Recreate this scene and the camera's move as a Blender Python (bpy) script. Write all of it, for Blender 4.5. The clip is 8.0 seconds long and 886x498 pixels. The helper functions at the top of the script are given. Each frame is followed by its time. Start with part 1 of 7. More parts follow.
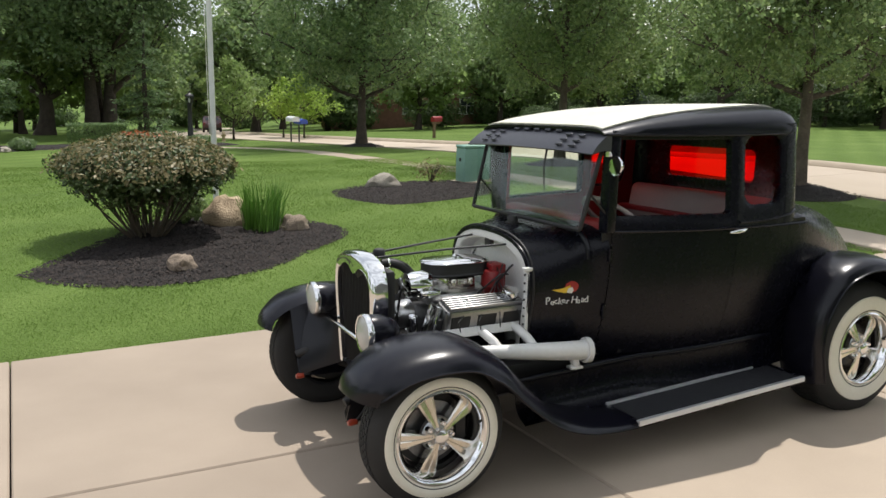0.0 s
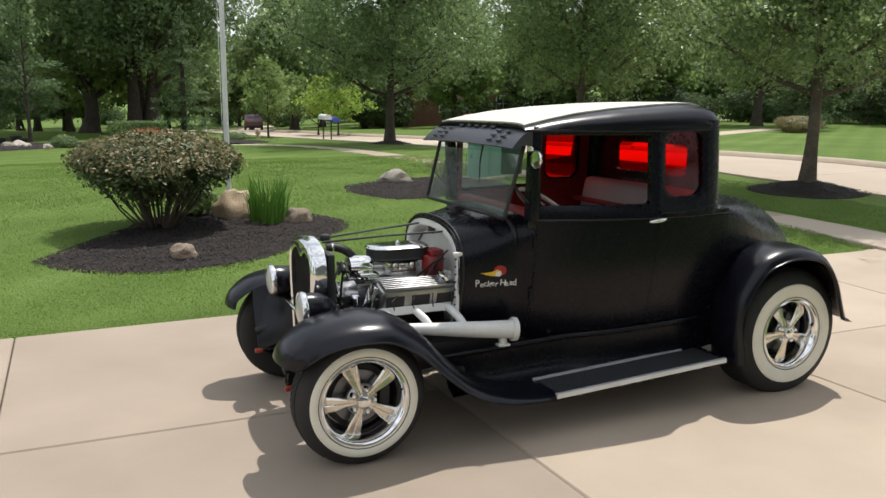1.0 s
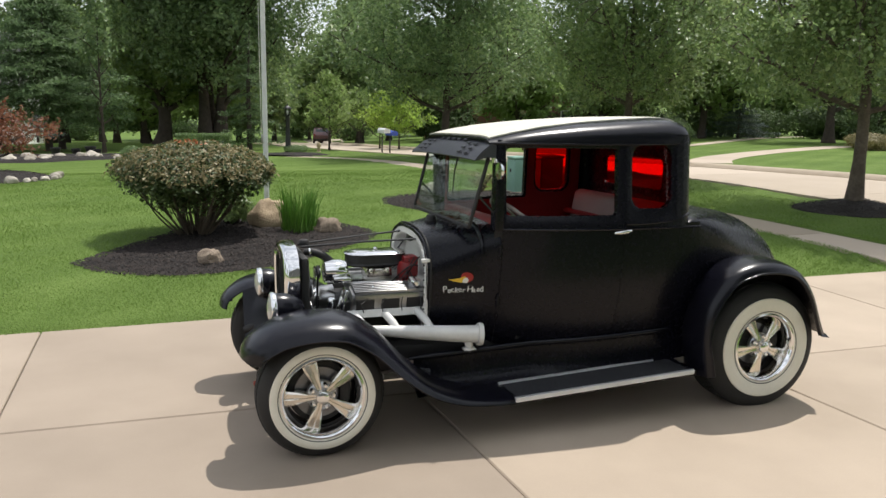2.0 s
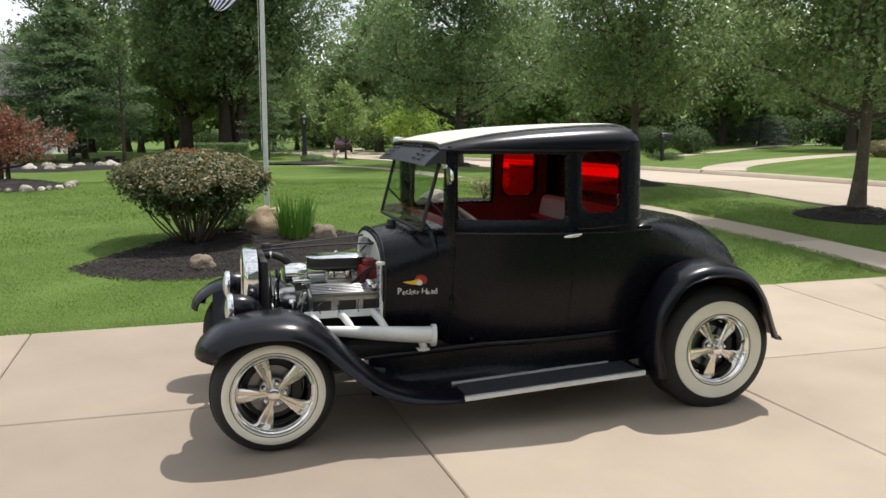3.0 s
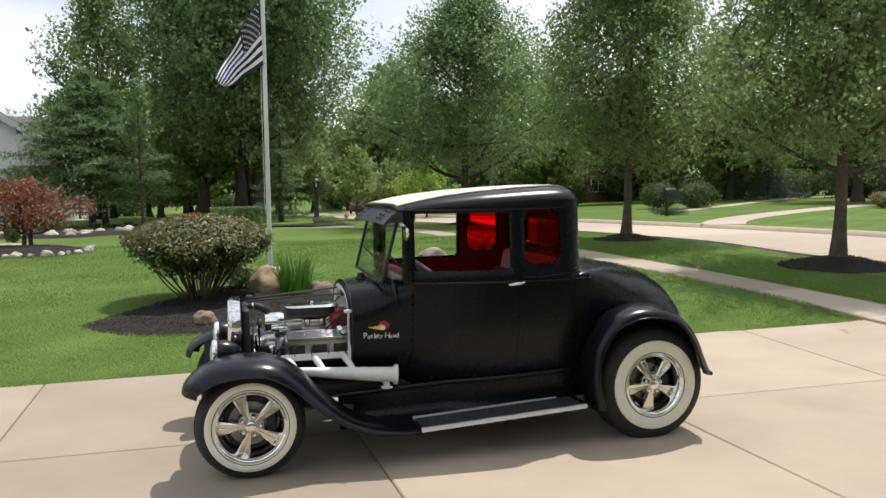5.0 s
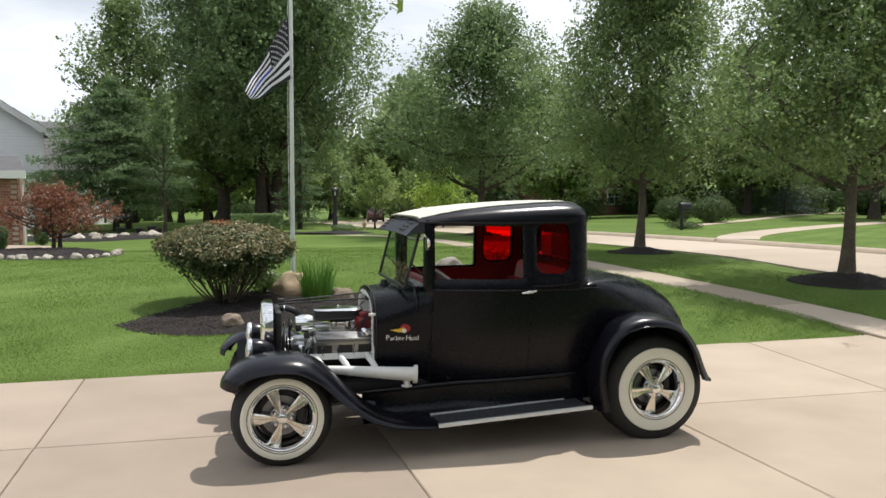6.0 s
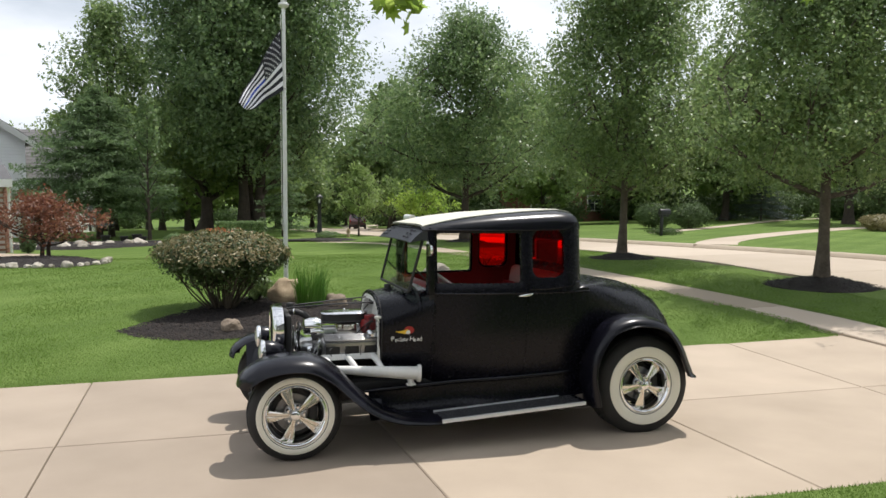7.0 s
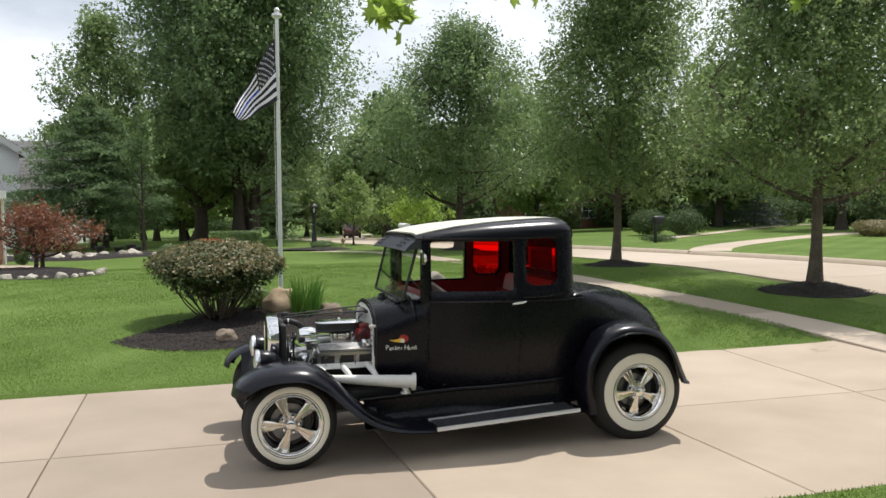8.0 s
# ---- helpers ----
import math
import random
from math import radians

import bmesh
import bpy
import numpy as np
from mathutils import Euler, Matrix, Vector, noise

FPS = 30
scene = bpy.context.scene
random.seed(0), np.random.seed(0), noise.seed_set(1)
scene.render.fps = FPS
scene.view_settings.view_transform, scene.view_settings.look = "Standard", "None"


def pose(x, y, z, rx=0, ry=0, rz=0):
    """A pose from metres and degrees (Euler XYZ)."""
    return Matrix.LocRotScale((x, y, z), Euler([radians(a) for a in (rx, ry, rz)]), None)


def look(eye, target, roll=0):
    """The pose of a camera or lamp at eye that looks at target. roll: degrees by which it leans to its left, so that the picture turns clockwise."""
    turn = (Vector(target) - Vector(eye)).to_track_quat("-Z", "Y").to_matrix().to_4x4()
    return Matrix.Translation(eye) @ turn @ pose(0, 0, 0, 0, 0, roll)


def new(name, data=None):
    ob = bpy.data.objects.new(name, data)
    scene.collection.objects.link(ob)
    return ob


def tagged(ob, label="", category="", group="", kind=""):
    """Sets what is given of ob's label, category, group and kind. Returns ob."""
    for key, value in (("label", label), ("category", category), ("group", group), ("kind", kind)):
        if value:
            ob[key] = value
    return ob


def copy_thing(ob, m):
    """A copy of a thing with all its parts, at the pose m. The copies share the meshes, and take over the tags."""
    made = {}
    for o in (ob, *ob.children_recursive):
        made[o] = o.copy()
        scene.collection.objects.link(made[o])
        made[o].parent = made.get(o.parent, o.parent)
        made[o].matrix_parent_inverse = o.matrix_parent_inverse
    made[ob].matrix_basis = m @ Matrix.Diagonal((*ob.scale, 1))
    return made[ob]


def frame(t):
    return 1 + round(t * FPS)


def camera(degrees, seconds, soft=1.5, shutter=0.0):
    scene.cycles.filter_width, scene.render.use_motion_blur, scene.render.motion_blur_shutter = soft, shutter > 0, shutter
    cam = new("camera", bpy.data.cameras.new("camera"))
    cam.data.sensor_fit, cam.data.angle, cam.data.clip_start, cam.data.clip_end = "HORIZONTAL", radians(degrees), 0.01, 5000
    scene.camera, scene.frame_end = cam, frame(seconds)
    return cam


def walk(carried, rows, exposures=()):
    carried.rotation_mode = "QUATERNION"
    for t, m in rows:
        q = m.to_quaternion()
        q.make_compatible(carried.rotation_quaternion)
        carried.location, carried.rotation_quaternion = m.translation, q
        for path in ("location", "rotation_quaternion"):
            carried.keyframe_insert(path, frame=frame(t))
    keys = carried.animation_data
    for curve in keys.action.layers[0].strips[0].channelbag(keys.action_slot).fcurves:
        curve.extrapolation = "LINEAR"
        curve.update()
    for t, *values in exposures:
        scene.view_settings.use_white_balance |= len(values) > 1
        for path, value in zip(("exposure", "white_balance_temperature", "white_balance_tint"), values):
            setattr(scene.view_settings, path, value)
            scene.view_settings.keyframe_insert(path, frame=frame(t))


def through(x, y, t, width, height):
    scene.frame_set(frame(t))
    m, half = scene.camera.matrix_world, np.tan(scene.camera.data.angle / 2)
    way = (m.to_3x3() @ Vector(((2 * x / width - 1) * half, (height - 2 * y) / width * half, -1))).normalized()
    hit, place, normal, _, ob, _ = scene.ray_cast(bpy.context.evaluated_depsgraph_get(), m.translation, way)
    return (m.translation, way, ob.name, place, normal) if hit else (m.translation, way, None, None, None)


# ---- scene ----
cam = camera(58.2, 8.0)
PATH = [
    (0, (-1.4, -3.586, 1.812), (-0.536, -1.831, 1.393), 1.3),
    (0.5, (-1.21, -3.877, 1.84), (-0.4, -2.098, 1.419), 1.1),
    (1, (-1.055, -4.155, 1.839), (-0.288, -2.358, 1.413), 1.1),
    (1.5, (-0.827, -4.337, 1.85), (-0.15, -2.499, 1.449), 1.1),
    (2.8, (-0.336, -4.765, 1.848), (0.225, -2.885, 1.458), 1.1),
    (3, (-0.269, -4.782, 1.853), (0.282, -2.896, 1.479), 0.9),
    (3.5, (-0.051, -4.829, 1.847), (0.42, -2.914, 1.512), 0.6),
    (4, (0.042, -5.004, 1.848), (0.469, -3.077, 1.524), 0.1),
    (4.2, (0.015, -5.11, 1.864), (0.495, -3.189, 1.583), -0.3),
    (5.3, (-0.088, -5.604, 1.913), (0.424, -3.684, 1.686), -0.3),
    (5.5, (-0.104, -5.687, 1.926), (0.365, -3.757, 1.694), -0.2),
    (6, (-0.196, -5.88, 1.949), (0.278, -3.948, 1.745), 0.6),
    (6.5, (-0.345, -6.073, 1.961), (0.15, -4.147, 1.748), 0.3),
    (7, (-0.433, -6.17, 1.977), (0.09, -4.248, 1.79), 0.5),
    (7.5, (-0.444, -6.204, 1.982), (0.09, -4.284, 1.807), 0.2),
    (8, (-0.43, -6.199, 1.981), (0.105, -4.279, 1.815), 0.1),
]
walk(cam, [(t, look(eye, target, roll)) for t, eye, target, roll in PATH])

# ---- world, sun ----
SUN_WAY = Vector((0.34, 0.285, 1.0)).normalized()      # towards the sun
ELEV, AZIM = math.asin(SUN_WAY.z), math.atan2(SUN_WAY.x, SUN_WAY.y)
world = bpy.data.worlds.new("sky")
scene.world = world
world.use_nodes = True
wn, wl = world.node_tree.nodes, world.node_tree.links
wn.clear()
w_out, w_bg = wn.new("ShaderNodeOutputWorld"), wn.new("ShaderNodeBackground")
w_sky = wn.new("ShaderNodeTexSky")
w_sky.sky_type, w_sky.sun_disc = "NISHITA", False
w_sky.sun_elevation, w_sky.sun_rotation = ELEV, AZIM
w_sky.air_density, w_sky.dust_density = 1.0, 1.2
w_co, w_map = wn.new("ShaderNodeTexCoord"), wn.new("ShaderNodeMapping")
w_map.inputs["Scale"].default_value = (1.3, 1.3, 3.6)
w_map.inputs["Location"].default_value = (0.35, 0.1, 0.25)
w_noise, w_ramp, w_mix = wn.new("ShaderNodeTexNoise"), wn.new("ShaderNodeValToRGB"), wn.new("ShaderNodeMix")
w_noise.inputs["Scale"].default_value, w_noise.inputs["Detail"].default_value = 2.1, 7.0
w_noise.inputs["Roughness"].default_value = 0.5
w_ramp.color_ramp.elements[0].position, w_ramp.color_ramp.elements[1].position = 0.36, 0.58
w_ramp.color_ramp.elements[0].color = (0.45, 0.45, 0.45, 1)
w_mix.data_type = "RGBA"
w_mix.inputs["B"].default_value = (13.0, 13.6, 14.6, 1)
wl.new(w_co.outputs["Generated"], w_map.inputs["Vector"])
wl.new(w_map.outputs["Vector"], w_noise.inputs["Vector"])
wl.new(w_noise.outputs["Fac"], w_ramp.inputs["Fac"])
wl.new(w_ramp.outputs["Color"], w_mix.inputs["Factor"])
wl.new(w_sky.outputs["Color"], w_mix.inputs["A"])
wl.new(w_mix.outputs["Result"], w_bg.inputs["Color"])
w_bg.inputs["Strength"].default_value = 0.080
wl.new(w_bg.outputs["Background"], w_out.inputs["Surface"])

sun_data = bpy.data.lights.new("sun", "SUN")
sun_data.energy, sun_data.angle, sun_data.color = 4.1, radians(0.6), (1.0, 0.955, 0.90)
sun = new("sun", sun_data)
sun.matrix_world = look(SUN_WAY * 60, (0, 0, 0))


# ---- materials ----
def nodes(name):
    m = bpy.data.materials.new(name)
    m.use_nodes = True
    return m, m.node_tree.nodes, m.node_tree.links, m.node_tree.nodes["Principled BSDF"]


def surf(name, a, b, rough=0.6, scale=3.0, fine=60.0, bump=0.2, dist=0.004, metal=0.0, coat=0.0, coat_rough=0.1, mixfine=0.4, rvar=0.1, island=False, random_ob=False, spec=0.5, vary=0.55):
    """Two colours mixed by coarse and fine noise, uneven gloss and fine relief."""
    m, n, l, p = nodes(name)
    co = n.new("ShaderNodeTexCoord")
    n1, n2 = n.new("ShaderNodeTexNoise"), n.new("ShaderNodeTexNoise")
    n1.inputs["Scale"].default_value, n1.inputs["Detail"].default_value = scale, 5.0
    n2.inputs["Scale"].default_value, n2.inputs["Detail"].default_value = fine, 4.0
    l.new(co.outputs["Object"], n1.inputs["Vector"]), l.new(co.outputs["Object"], n2.inputs["Vector"])
    f = n.new("ShaderNodeMix")
    f.inputs["Factor"].default_value = mixfine
    l.new(n1.outputs["Fac"], f.inputs["A"]), l.new(n2.outputs["Fac"], f.inputs["B"])
    last = f.outputs["Result"]
    if island or random_ob:
        src = n.new("ShaderNodeNewGeometry" if island else "ShaderNodeObjectInfo")
        g = n.new("ShaderNodeMix")
        g.inputs["Factor"].default_value = vary
        l.new(last, g.inputs["A"])
        l.new(src.outputs["Random Per Island" if island else "Random"], g.inputs["B"])
        last = g.outputs["Result"]
    ramp = n.new("ShaderNodeValToRGB")
    ramp.color_ramp.elements[0].position, ramp.color_ramp.elements[1].position = 0.3, 0.7
    ramp.color_ramp.elements[0].color, ramp.color_ramp.elements[1].color = (*a, 1), (*b, 1)
    l.new(last, ramp.inputs["Fac"])
    l.new(ramp.outputs["Color"], p.inputs["Base Color"])
    rr = n.new("ShaderNodeMapRange")
    rr.inputs["To Min"].default_value, rr.inputs["To Max"].default_value = max(0.02, rough - rvar), min(1.0, rough + rvar)
    l.new(n2.outputs["Fac"], rr.inputs["Value"])
    l.new(rr.outputs["Result"], p.inputs["Roughness"])
    p.inputs["Metallic"].default_value = metal
    p.inputs["Coat Weight"].default_value, p.inputs["Coat Roughness"].default_value = coat, coat_rough
    p.inputs["Specular IOR Level"].default_value = spec
    if bump > 0:
        bp = n.new("ShaderNodeBump")
        bp.inputs["Strength"].default_value, bp.inputs["Distance"].default_value = bump, dist
        l.new(n2.outputs["Fac"], bp.inputs["Height"])
        l.new(bp.outputs["Normal"], p.inputs["Normal"])
    return m


def leafy(name, a, b, c, through=0.35, rough=0.5, glow=1.0):
    """Leaves: colour by island, light shining through. glow: how much more a leaf lets through than it throws back."""
    m, n, l, p = nodes(name)
    geo, co, nz = n.new("ShaderNodeNewGeometry"), n.new("ShaderNodeTexCoord"), n.new("ShaderNodeTexNoise")
    nz.inputs["Scale"].default_value = 0.55
    l.new(co.outputs["Object"], nz.inputs["Vector"])
    mx = n.new("ShaderNodeMix")
    mx.inputs["Factor"].default_value = 0.45
    l.new(geo.outputs["Random Per Island"], mx.inputs["A"]), l.new(nz.outputs["Fac"], mx.inputs["B"])
    ramp = n.new("ShaderNodeValToRGB")
    e = ramp.color_ramp.elements
    e[0].position, e[1].position = 0.12, 0.9
    e[0].color, e[1].color = (*a, 1), (*c, 1)
    mid = ramp.color_ramp.elements.new(0.5)
    mid.color = (*b, 1)
    l.new(mx.outputs["Result"], ramp.inputs["Fac"])
    l.new(ramp.outputs["Color"], p.inputs["Base Color"])
    p.inputs["Roughness"].default_value = rough
    tr, ad, out = n.new("ShaderNodeBsdfTranslucent"), n.new("ShaderNodeMixShader"), n["Material Output"]
    hs = n.new("ShaderNodeHueSaturation")
    hs.inputs["Value"].default_value, hs.inputs["Saturation"].default_value = glow, 0.95
    l.new(ramp.outputs["Color"], hs.inputs["Color"]), l.new(hs.outputs["Color"], tr.inputs["Color"])
    ad.inputs["Fac"].default_value = through
    l.new(p.outputs["BSDF"], ad.inputs[1]), l.new(tr.outputs["BSDF"], ad.inputs[2])
    l.new(ad.outputs["Shader"], out.inputs["Surface"])
    return m


def pane(name, tint, gloss=0.06, face=0.025):
    """Thin glass: tinted see-through with a clear reflection."""
    m, n, l, p = nodes(name)
    n.remove(p)
    t, g, mx, lw = n.new("ShaderNodeBsdfTransparent"), n.new("ShaderNodeBsdfGlossy"), n.new("ShaderNodeMixShader"), n.new("ShaderNodeLayerWeight")
    pw, fr = n.new("ShaderNodeMath"), n.new("ShaderNodeMapRange")
    t.inputs["Color"].default_value = (*tint, 1)
    g.inputs["Roughness"].default_value = gloss
    lw.inputs["Blend"].default_value = 0.5
    pw.operation = "POWER"
    pw.inputs[1].default_value = 5.0
    fr.inputs["To Min"].default_value, fr.inputs["To Max"].default_value = face, 0.6
    l.new(lw.outputs["Facing"], pw.inputs[0]), l.new(pw.outputs["Value"], fr.inputs["Value"])
    l.new(fr.outputs["Result"], mx.inputs["Fac"]), l.new(t.outputs["BSDF"], mx.inputs[1]), l.new(g.outputs["BSDF"], mx.inputs[2])
    l.new(mx.outputs["Shader"], n["Material Output"].inputs["Surface"])
    return m


def lawn_material(name, a, b, c):
    m, n, l, p = nodes(name)
    co = n.new("ShaderNodeTexCoord")
    big, fine, wave = n.new("ShaderNodeTexNoise"), n.new("ShaderNodeTexNoise"), n.new("ShaderNodeTexWave")
    mp = n.new("ShaderNodeMapping")
    mp.inputs["Rotation"].default_value = (0, 0, radians(52))
    big.inputs["Scale"].default_value, big.inputs["Detail"].default_value = 0.35, 4
    fine.inputs["Scale"].default_value, fine.inputs["Detail"].default_value = 45, 5
    wave.inputs["Scale"].default_value, wave.inputs["Distortion"].default_value = 0.30, 0.6
    wave.wave_profile = "SIN"
    wave.inputs["Detail Scale"].default_value = 0.6
    l.new(co.outputs["Object"], big.inputs["Vector"]), l.new(co.outputs["Object"], fine.inputs["Vector"])
    l.new(co.outputs["Object"], mp.inputs["Vector"]), l.new(mp.outputs["Vector"], wave.inputs["Vector"])
    m1, m2 = n.new("ShaderNodeMix"), n.new("ShaderNodeMix")
    m1.inputs["Factor"].default_value, m2.inputs["Factor"].default_value = 0.16, 0.36
    l.new(big.outputs["Fac"], m1.inputs["A"]), l.new(wave.outputs["Fac"], m1.inputs["B"])
    l.new(m1.outputs["Result"], m2.inputs["A"]), l.new(fine.outputs["Fac"], m2.inputs["B"])
    ramp = n.new("ShaderNodeValToRGB")
    e = ramp.color_ramp.elements
    e[0].position, e[1].position = 0.3, 0.7
    e[0].color, e[1].color = (*a, 1), (*c, 1)
    ramp.color_ramp.elements.new(0.5).color = (*b, 1)
    l.new(m2.outputs["Result"], ramp.inputs["Fac"])
    l.new(ramp.outputs["Color"], p.inputs["Base Color"])
    p.inputs["Roughness"].default_value = 0.8
    p.inputs["Specular IOR Level"].default_value = 0.06
    bp = n.new("ShaderNodeBump")
    bp.inputs["Strength"].default_value, bp.inputs["Distance"].default_value = 0.9, 0.03
    l.new(fine.outputs["Fac"], bp.inputs["Height"]), l.new(bp.outputs["Normal"], p.inputs["Normal"])
    return m


M = {}
M["lawn"] = lawn_material("lawn", (0.082, 0.132, 0.031), (0.113, 0.174, 0.042), (0.160, 0.226, 0.062))
M["blade"] = leafy("grass_blade", (0.125, 0.212, 0.036), (0.165, 0.264, 0.046), (0.215, 0.325, 0.068), 0.45, 0.65)
M["concrete"] = surf("concrete", (0.352, 0.284, 0.215), (0.466, 0.380, 0.294), 0.85, 1.1, 130, 0.25, 0.002, random_ob=True, mixfine=0.22, vary=0.15)
# darker tone for the slabs up to the joint at x = 0.71
M["concrete_dark"] = surf("darker_concrete", (0.280, 0.226, 0.174), (0.382, 0.311, 0.242), 0.87, 1.1, 130, 0.25, 0.002, random_ob=True, mixfine=0.22, vary=0.15)
M["road"] = surf("road_concrete", (0.40, 0.33, 0.255), (0.50, 0.42, 0.335), 0.88, 0.5, 60, 0.3, 0.004, random_ob=True, vary=0.3)
M["walk"] = surf("walk_concrete", (0.36, 0.295, 0.225), (0.46, 0.38, 0.30), 0.88, 0.9, 90, 0.3, 0.003, random_ob=True)
M["kerb"] = surf("kerb_concrete", (0.36, 0.295, 0.22), (0.47, 0.39, 0.30), 0.88, 2.0, 60, 0.3, 0.004)
M["joint"] = surf("joint_filler", (0.018, 0.015, 0.012), (0.040, 0.034, 0.027), 0.95, 3, 80, 0.3, 0.003)
M["mulch"] = surf("mulch", (0.007, 0.0055, 0.005), (0.026, 0.019, 0.016), 0.95, 6, 70, 1.0, 0.03)
M["chip"] = surf("mulch_chip", (0.008, 0.0065, 0.006), (0.034, 0.025, 0.021), 0.95, 9, 60, 0.4, 0.003, island=True)
M["rock"] = surf("boulder", (0.15, 0.115, 0.085), (0.36, 0.285, 0.21), 0.9, 7, 55, 1.0, 0.02)
M["rock_tan"] = surf("tan_boulder", (0.34, 0.25, 0.16), (0.60, 0.47, 0.32), 0.9, 6, 50, 1.0, 0.02)
M["rock_grey"] = surf("grey_boulder", (0.20, 0.18, 0.145), (0.40, 0.36, 0.30), 0.9, 7, 50, 0.9, 0.018)
M["rock_pale"] = surf("pale_rock", (0.30, 0.27, 0.22), (0.55, 0.50, 0.43), 0.9, 4, 40, 0.7, 0.015, random_ob=True)
M["bark"] = surf("bark", (0.055, 0.043, 0.033), (0.16, 0.13, 0.10), 0.95, 5, 30, 1.0, 0.02)
M["bark_dark"] = surf("dark_bark", (0.03, 0.023, 0.018), (0.085, 0.065, 0.05), 0.95, 5, 26, 1.0, 0.02)
M["leaf"] = leafy("tree_leaf", (0.082, 0.132, 0.046), (0.128, 0.190, 0.066), (0.245, 0.310, 0.112), 0.42, 0.40, 1.95)
M["leaf_dark"] = leafy("maple_leaf", (0.074, 0.124, 0.047), (0.112, 0.174, 0.066), (0.205, 0.275, 0.108), 0.42, 0.40, 1.95)
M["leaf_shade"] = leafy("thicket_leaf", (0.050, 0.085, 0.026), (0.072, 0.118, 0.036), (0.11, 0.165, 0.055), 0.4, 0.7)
M["leaf_yellow"] = leafy("yellow_green_leaf", (0.13, 0.20, 0.028), (0.21, 0.30, 0.045), (0.29, 0.38, 0.075), 0.60, 0.45, 1.9)
M["leaf_light"] = leafy("light_leaf", (0.12, 0.18, 0.052), (0.165, 0.235, 0.068), (0.235, 0.315, 0.10), 0.58, 0.42, 1.7)
M["leaf_red"] = leafy("red_maple_leaf", (0.11, 0.034, 0.020), (0.20, 0.070, 0.036), (0.26, 0.13, 0.065), 0.4, 0.5, 1.4)
M["leaf_bush"] = leafy("bush_leaf", (0.030, 0.055, 0.016), (0.065, 0.105, 0.030), (0.14, 0.17, 0.06), 0.25)
M["leaf_tip"] = leafy("bush_top_leaf", (0.13, 0.125, 0.045), (0.235, 0.20, 0.085), (0.38, 0.31, 0.16), 0.3)
M["flower"] = leafy("orange_leaf", (0.34, 0.08, 0.025), (0.44, 0.14, 0.05), (0.48, 0.22, 0.09), 0.2)
M["needle"] = leafy("needle", (0.072, 0.120, 0.050), (0.106, 0.168, 0.068), (0.155, 0.228, 0.098), 0.45, 0.5, 1.6)
M["needle_blue"] = leafy("blue_needle", (0.034, 0.058, 0.050), (0.058, 0.092, 0.082), (0.10, 0.145, 0.13), 0.15)
M["blade_tall"] = leafy("tall_blade", (0.06, 0.16, 0.015), (0.11, 0.26, 0.03), (0.20, 0.36, 0.06), 0.35)
M["stem"] = surf("stem", (0.05, 0.04, 0.028), (0.13, 0.10, 0.07), 0.9, 6, 40, 0.5, 0.006)

M["paint"] = surf("satin_black_paint", (0.0036, 0.0036, 0.0066), (0.0052, 0.0052, 0.0090), 0.27, 2.5, 35, 0.003, 0.001, rvar=0.03, spec=0.22)
M["paint_gloss"] = surf("fender_black_paint", (0.0040, 0.0040, 0.0074), (0.0058, 0.0058, 0.0100), 0.25, 2.5, 35, 0.010, 0.001, rvar=0.04, spec=0.32)
M["chassis"] = surf("chassis_black", (0.010, 0.010, 0.010), (0.022, 0.020, 0.019), 0.6, 6, 60, 0.1, 0.002)
M["rubber"] = surf("tyre_rubber", (0.012, 0.012, 0.012), (0.024, 0.023, 0.022), 0.75, 9, 120, 0.15, 0.002)
M["mat"] = surf("ribbed_rubber", (0.010, 0.010, 0.013), (0.020, 0.020, 0.025), 0.6, 8, 90, 0.15, 0.002)
M["whitewall"] = surf("whitewall", (0.72, 0.69, 0.58), (0.82, 0.79, 0.68), 0.6, 5, 60, 0.05, 0.001)
M["chrome"] = surf("chrome", (0.78, 0.78, 0.78), (0.88, 0.88, 0.88), 0.09, 3, 40, 0.0, metal=1.0, rvar=0.04)
M["spoke"] = surf("polished_alloy", (0.66, 0.62, 0.55), (0.82, 0.78, 0.70), 0.20, 5, 60, 0.02, 0.001, metal=1.0, rvar=0.06)
M["alloy"] = surf("cast_aluminium", (0.36, 0.36, 0.36), (0.56, 0.56, 0.55), 0.30, 8, 70, 0.08, 0.002, metal=1.0, rvar=0.08)
M["trim_alloy"] = surf("brushed_trim", (0.66, 0.66, 0.67), (0.80, 0.80, 0.81), 0.48, 6, 90, 0.05, 0.001, metal=0.75, rvar=0.06)
M["alloy_dark"] = surf("dull_aluminium", (0.16, 0.16, 0.165), (0.27, 0.27, 0.275), 0.42, 8, 70, 0.1, 0.002, metal=1.0, rvar=0.08)
M["cover_alloy"] = surf("polished_cover", (0.26, 0.26, 0.265), (0.40, 0.40, 0.40), 0.34, 8, 70, 0.08, 0.002, metal=1.0, rvar=0.08)
M["white_metal"] = surf("white_coated_steel", (0.66, 0.65, 0.62), (0.78, 0.77, 0.74), 0.45, 5, 60, 0.05, 0.002)
M["cream"] = surf("cream_vinyl", (0.56, 0.545, 0.46), (0.66, 0.645, 0.55), 0.6, 3, 160, 0.15, 0.001)
M["visor"] = surf("grey_visor_metal", (0.026, 0.027, 0.036), (0.040, 0.041, 0.053), 0.38, 4, 60, 0.03, 0.001)
M["hose"] = surf("black_hose", (0.012, 0.012, 0.012), (0.03, 0.03, 0.03), 0.55, 8, 60, 0.1, 0.001)
M["red_plastic"] = surf("red_plastic", (0.17, 0.008, 0.010), (0.25, 0.014, 0.014), 0.4, 6, 60, 0.03, 0.001)
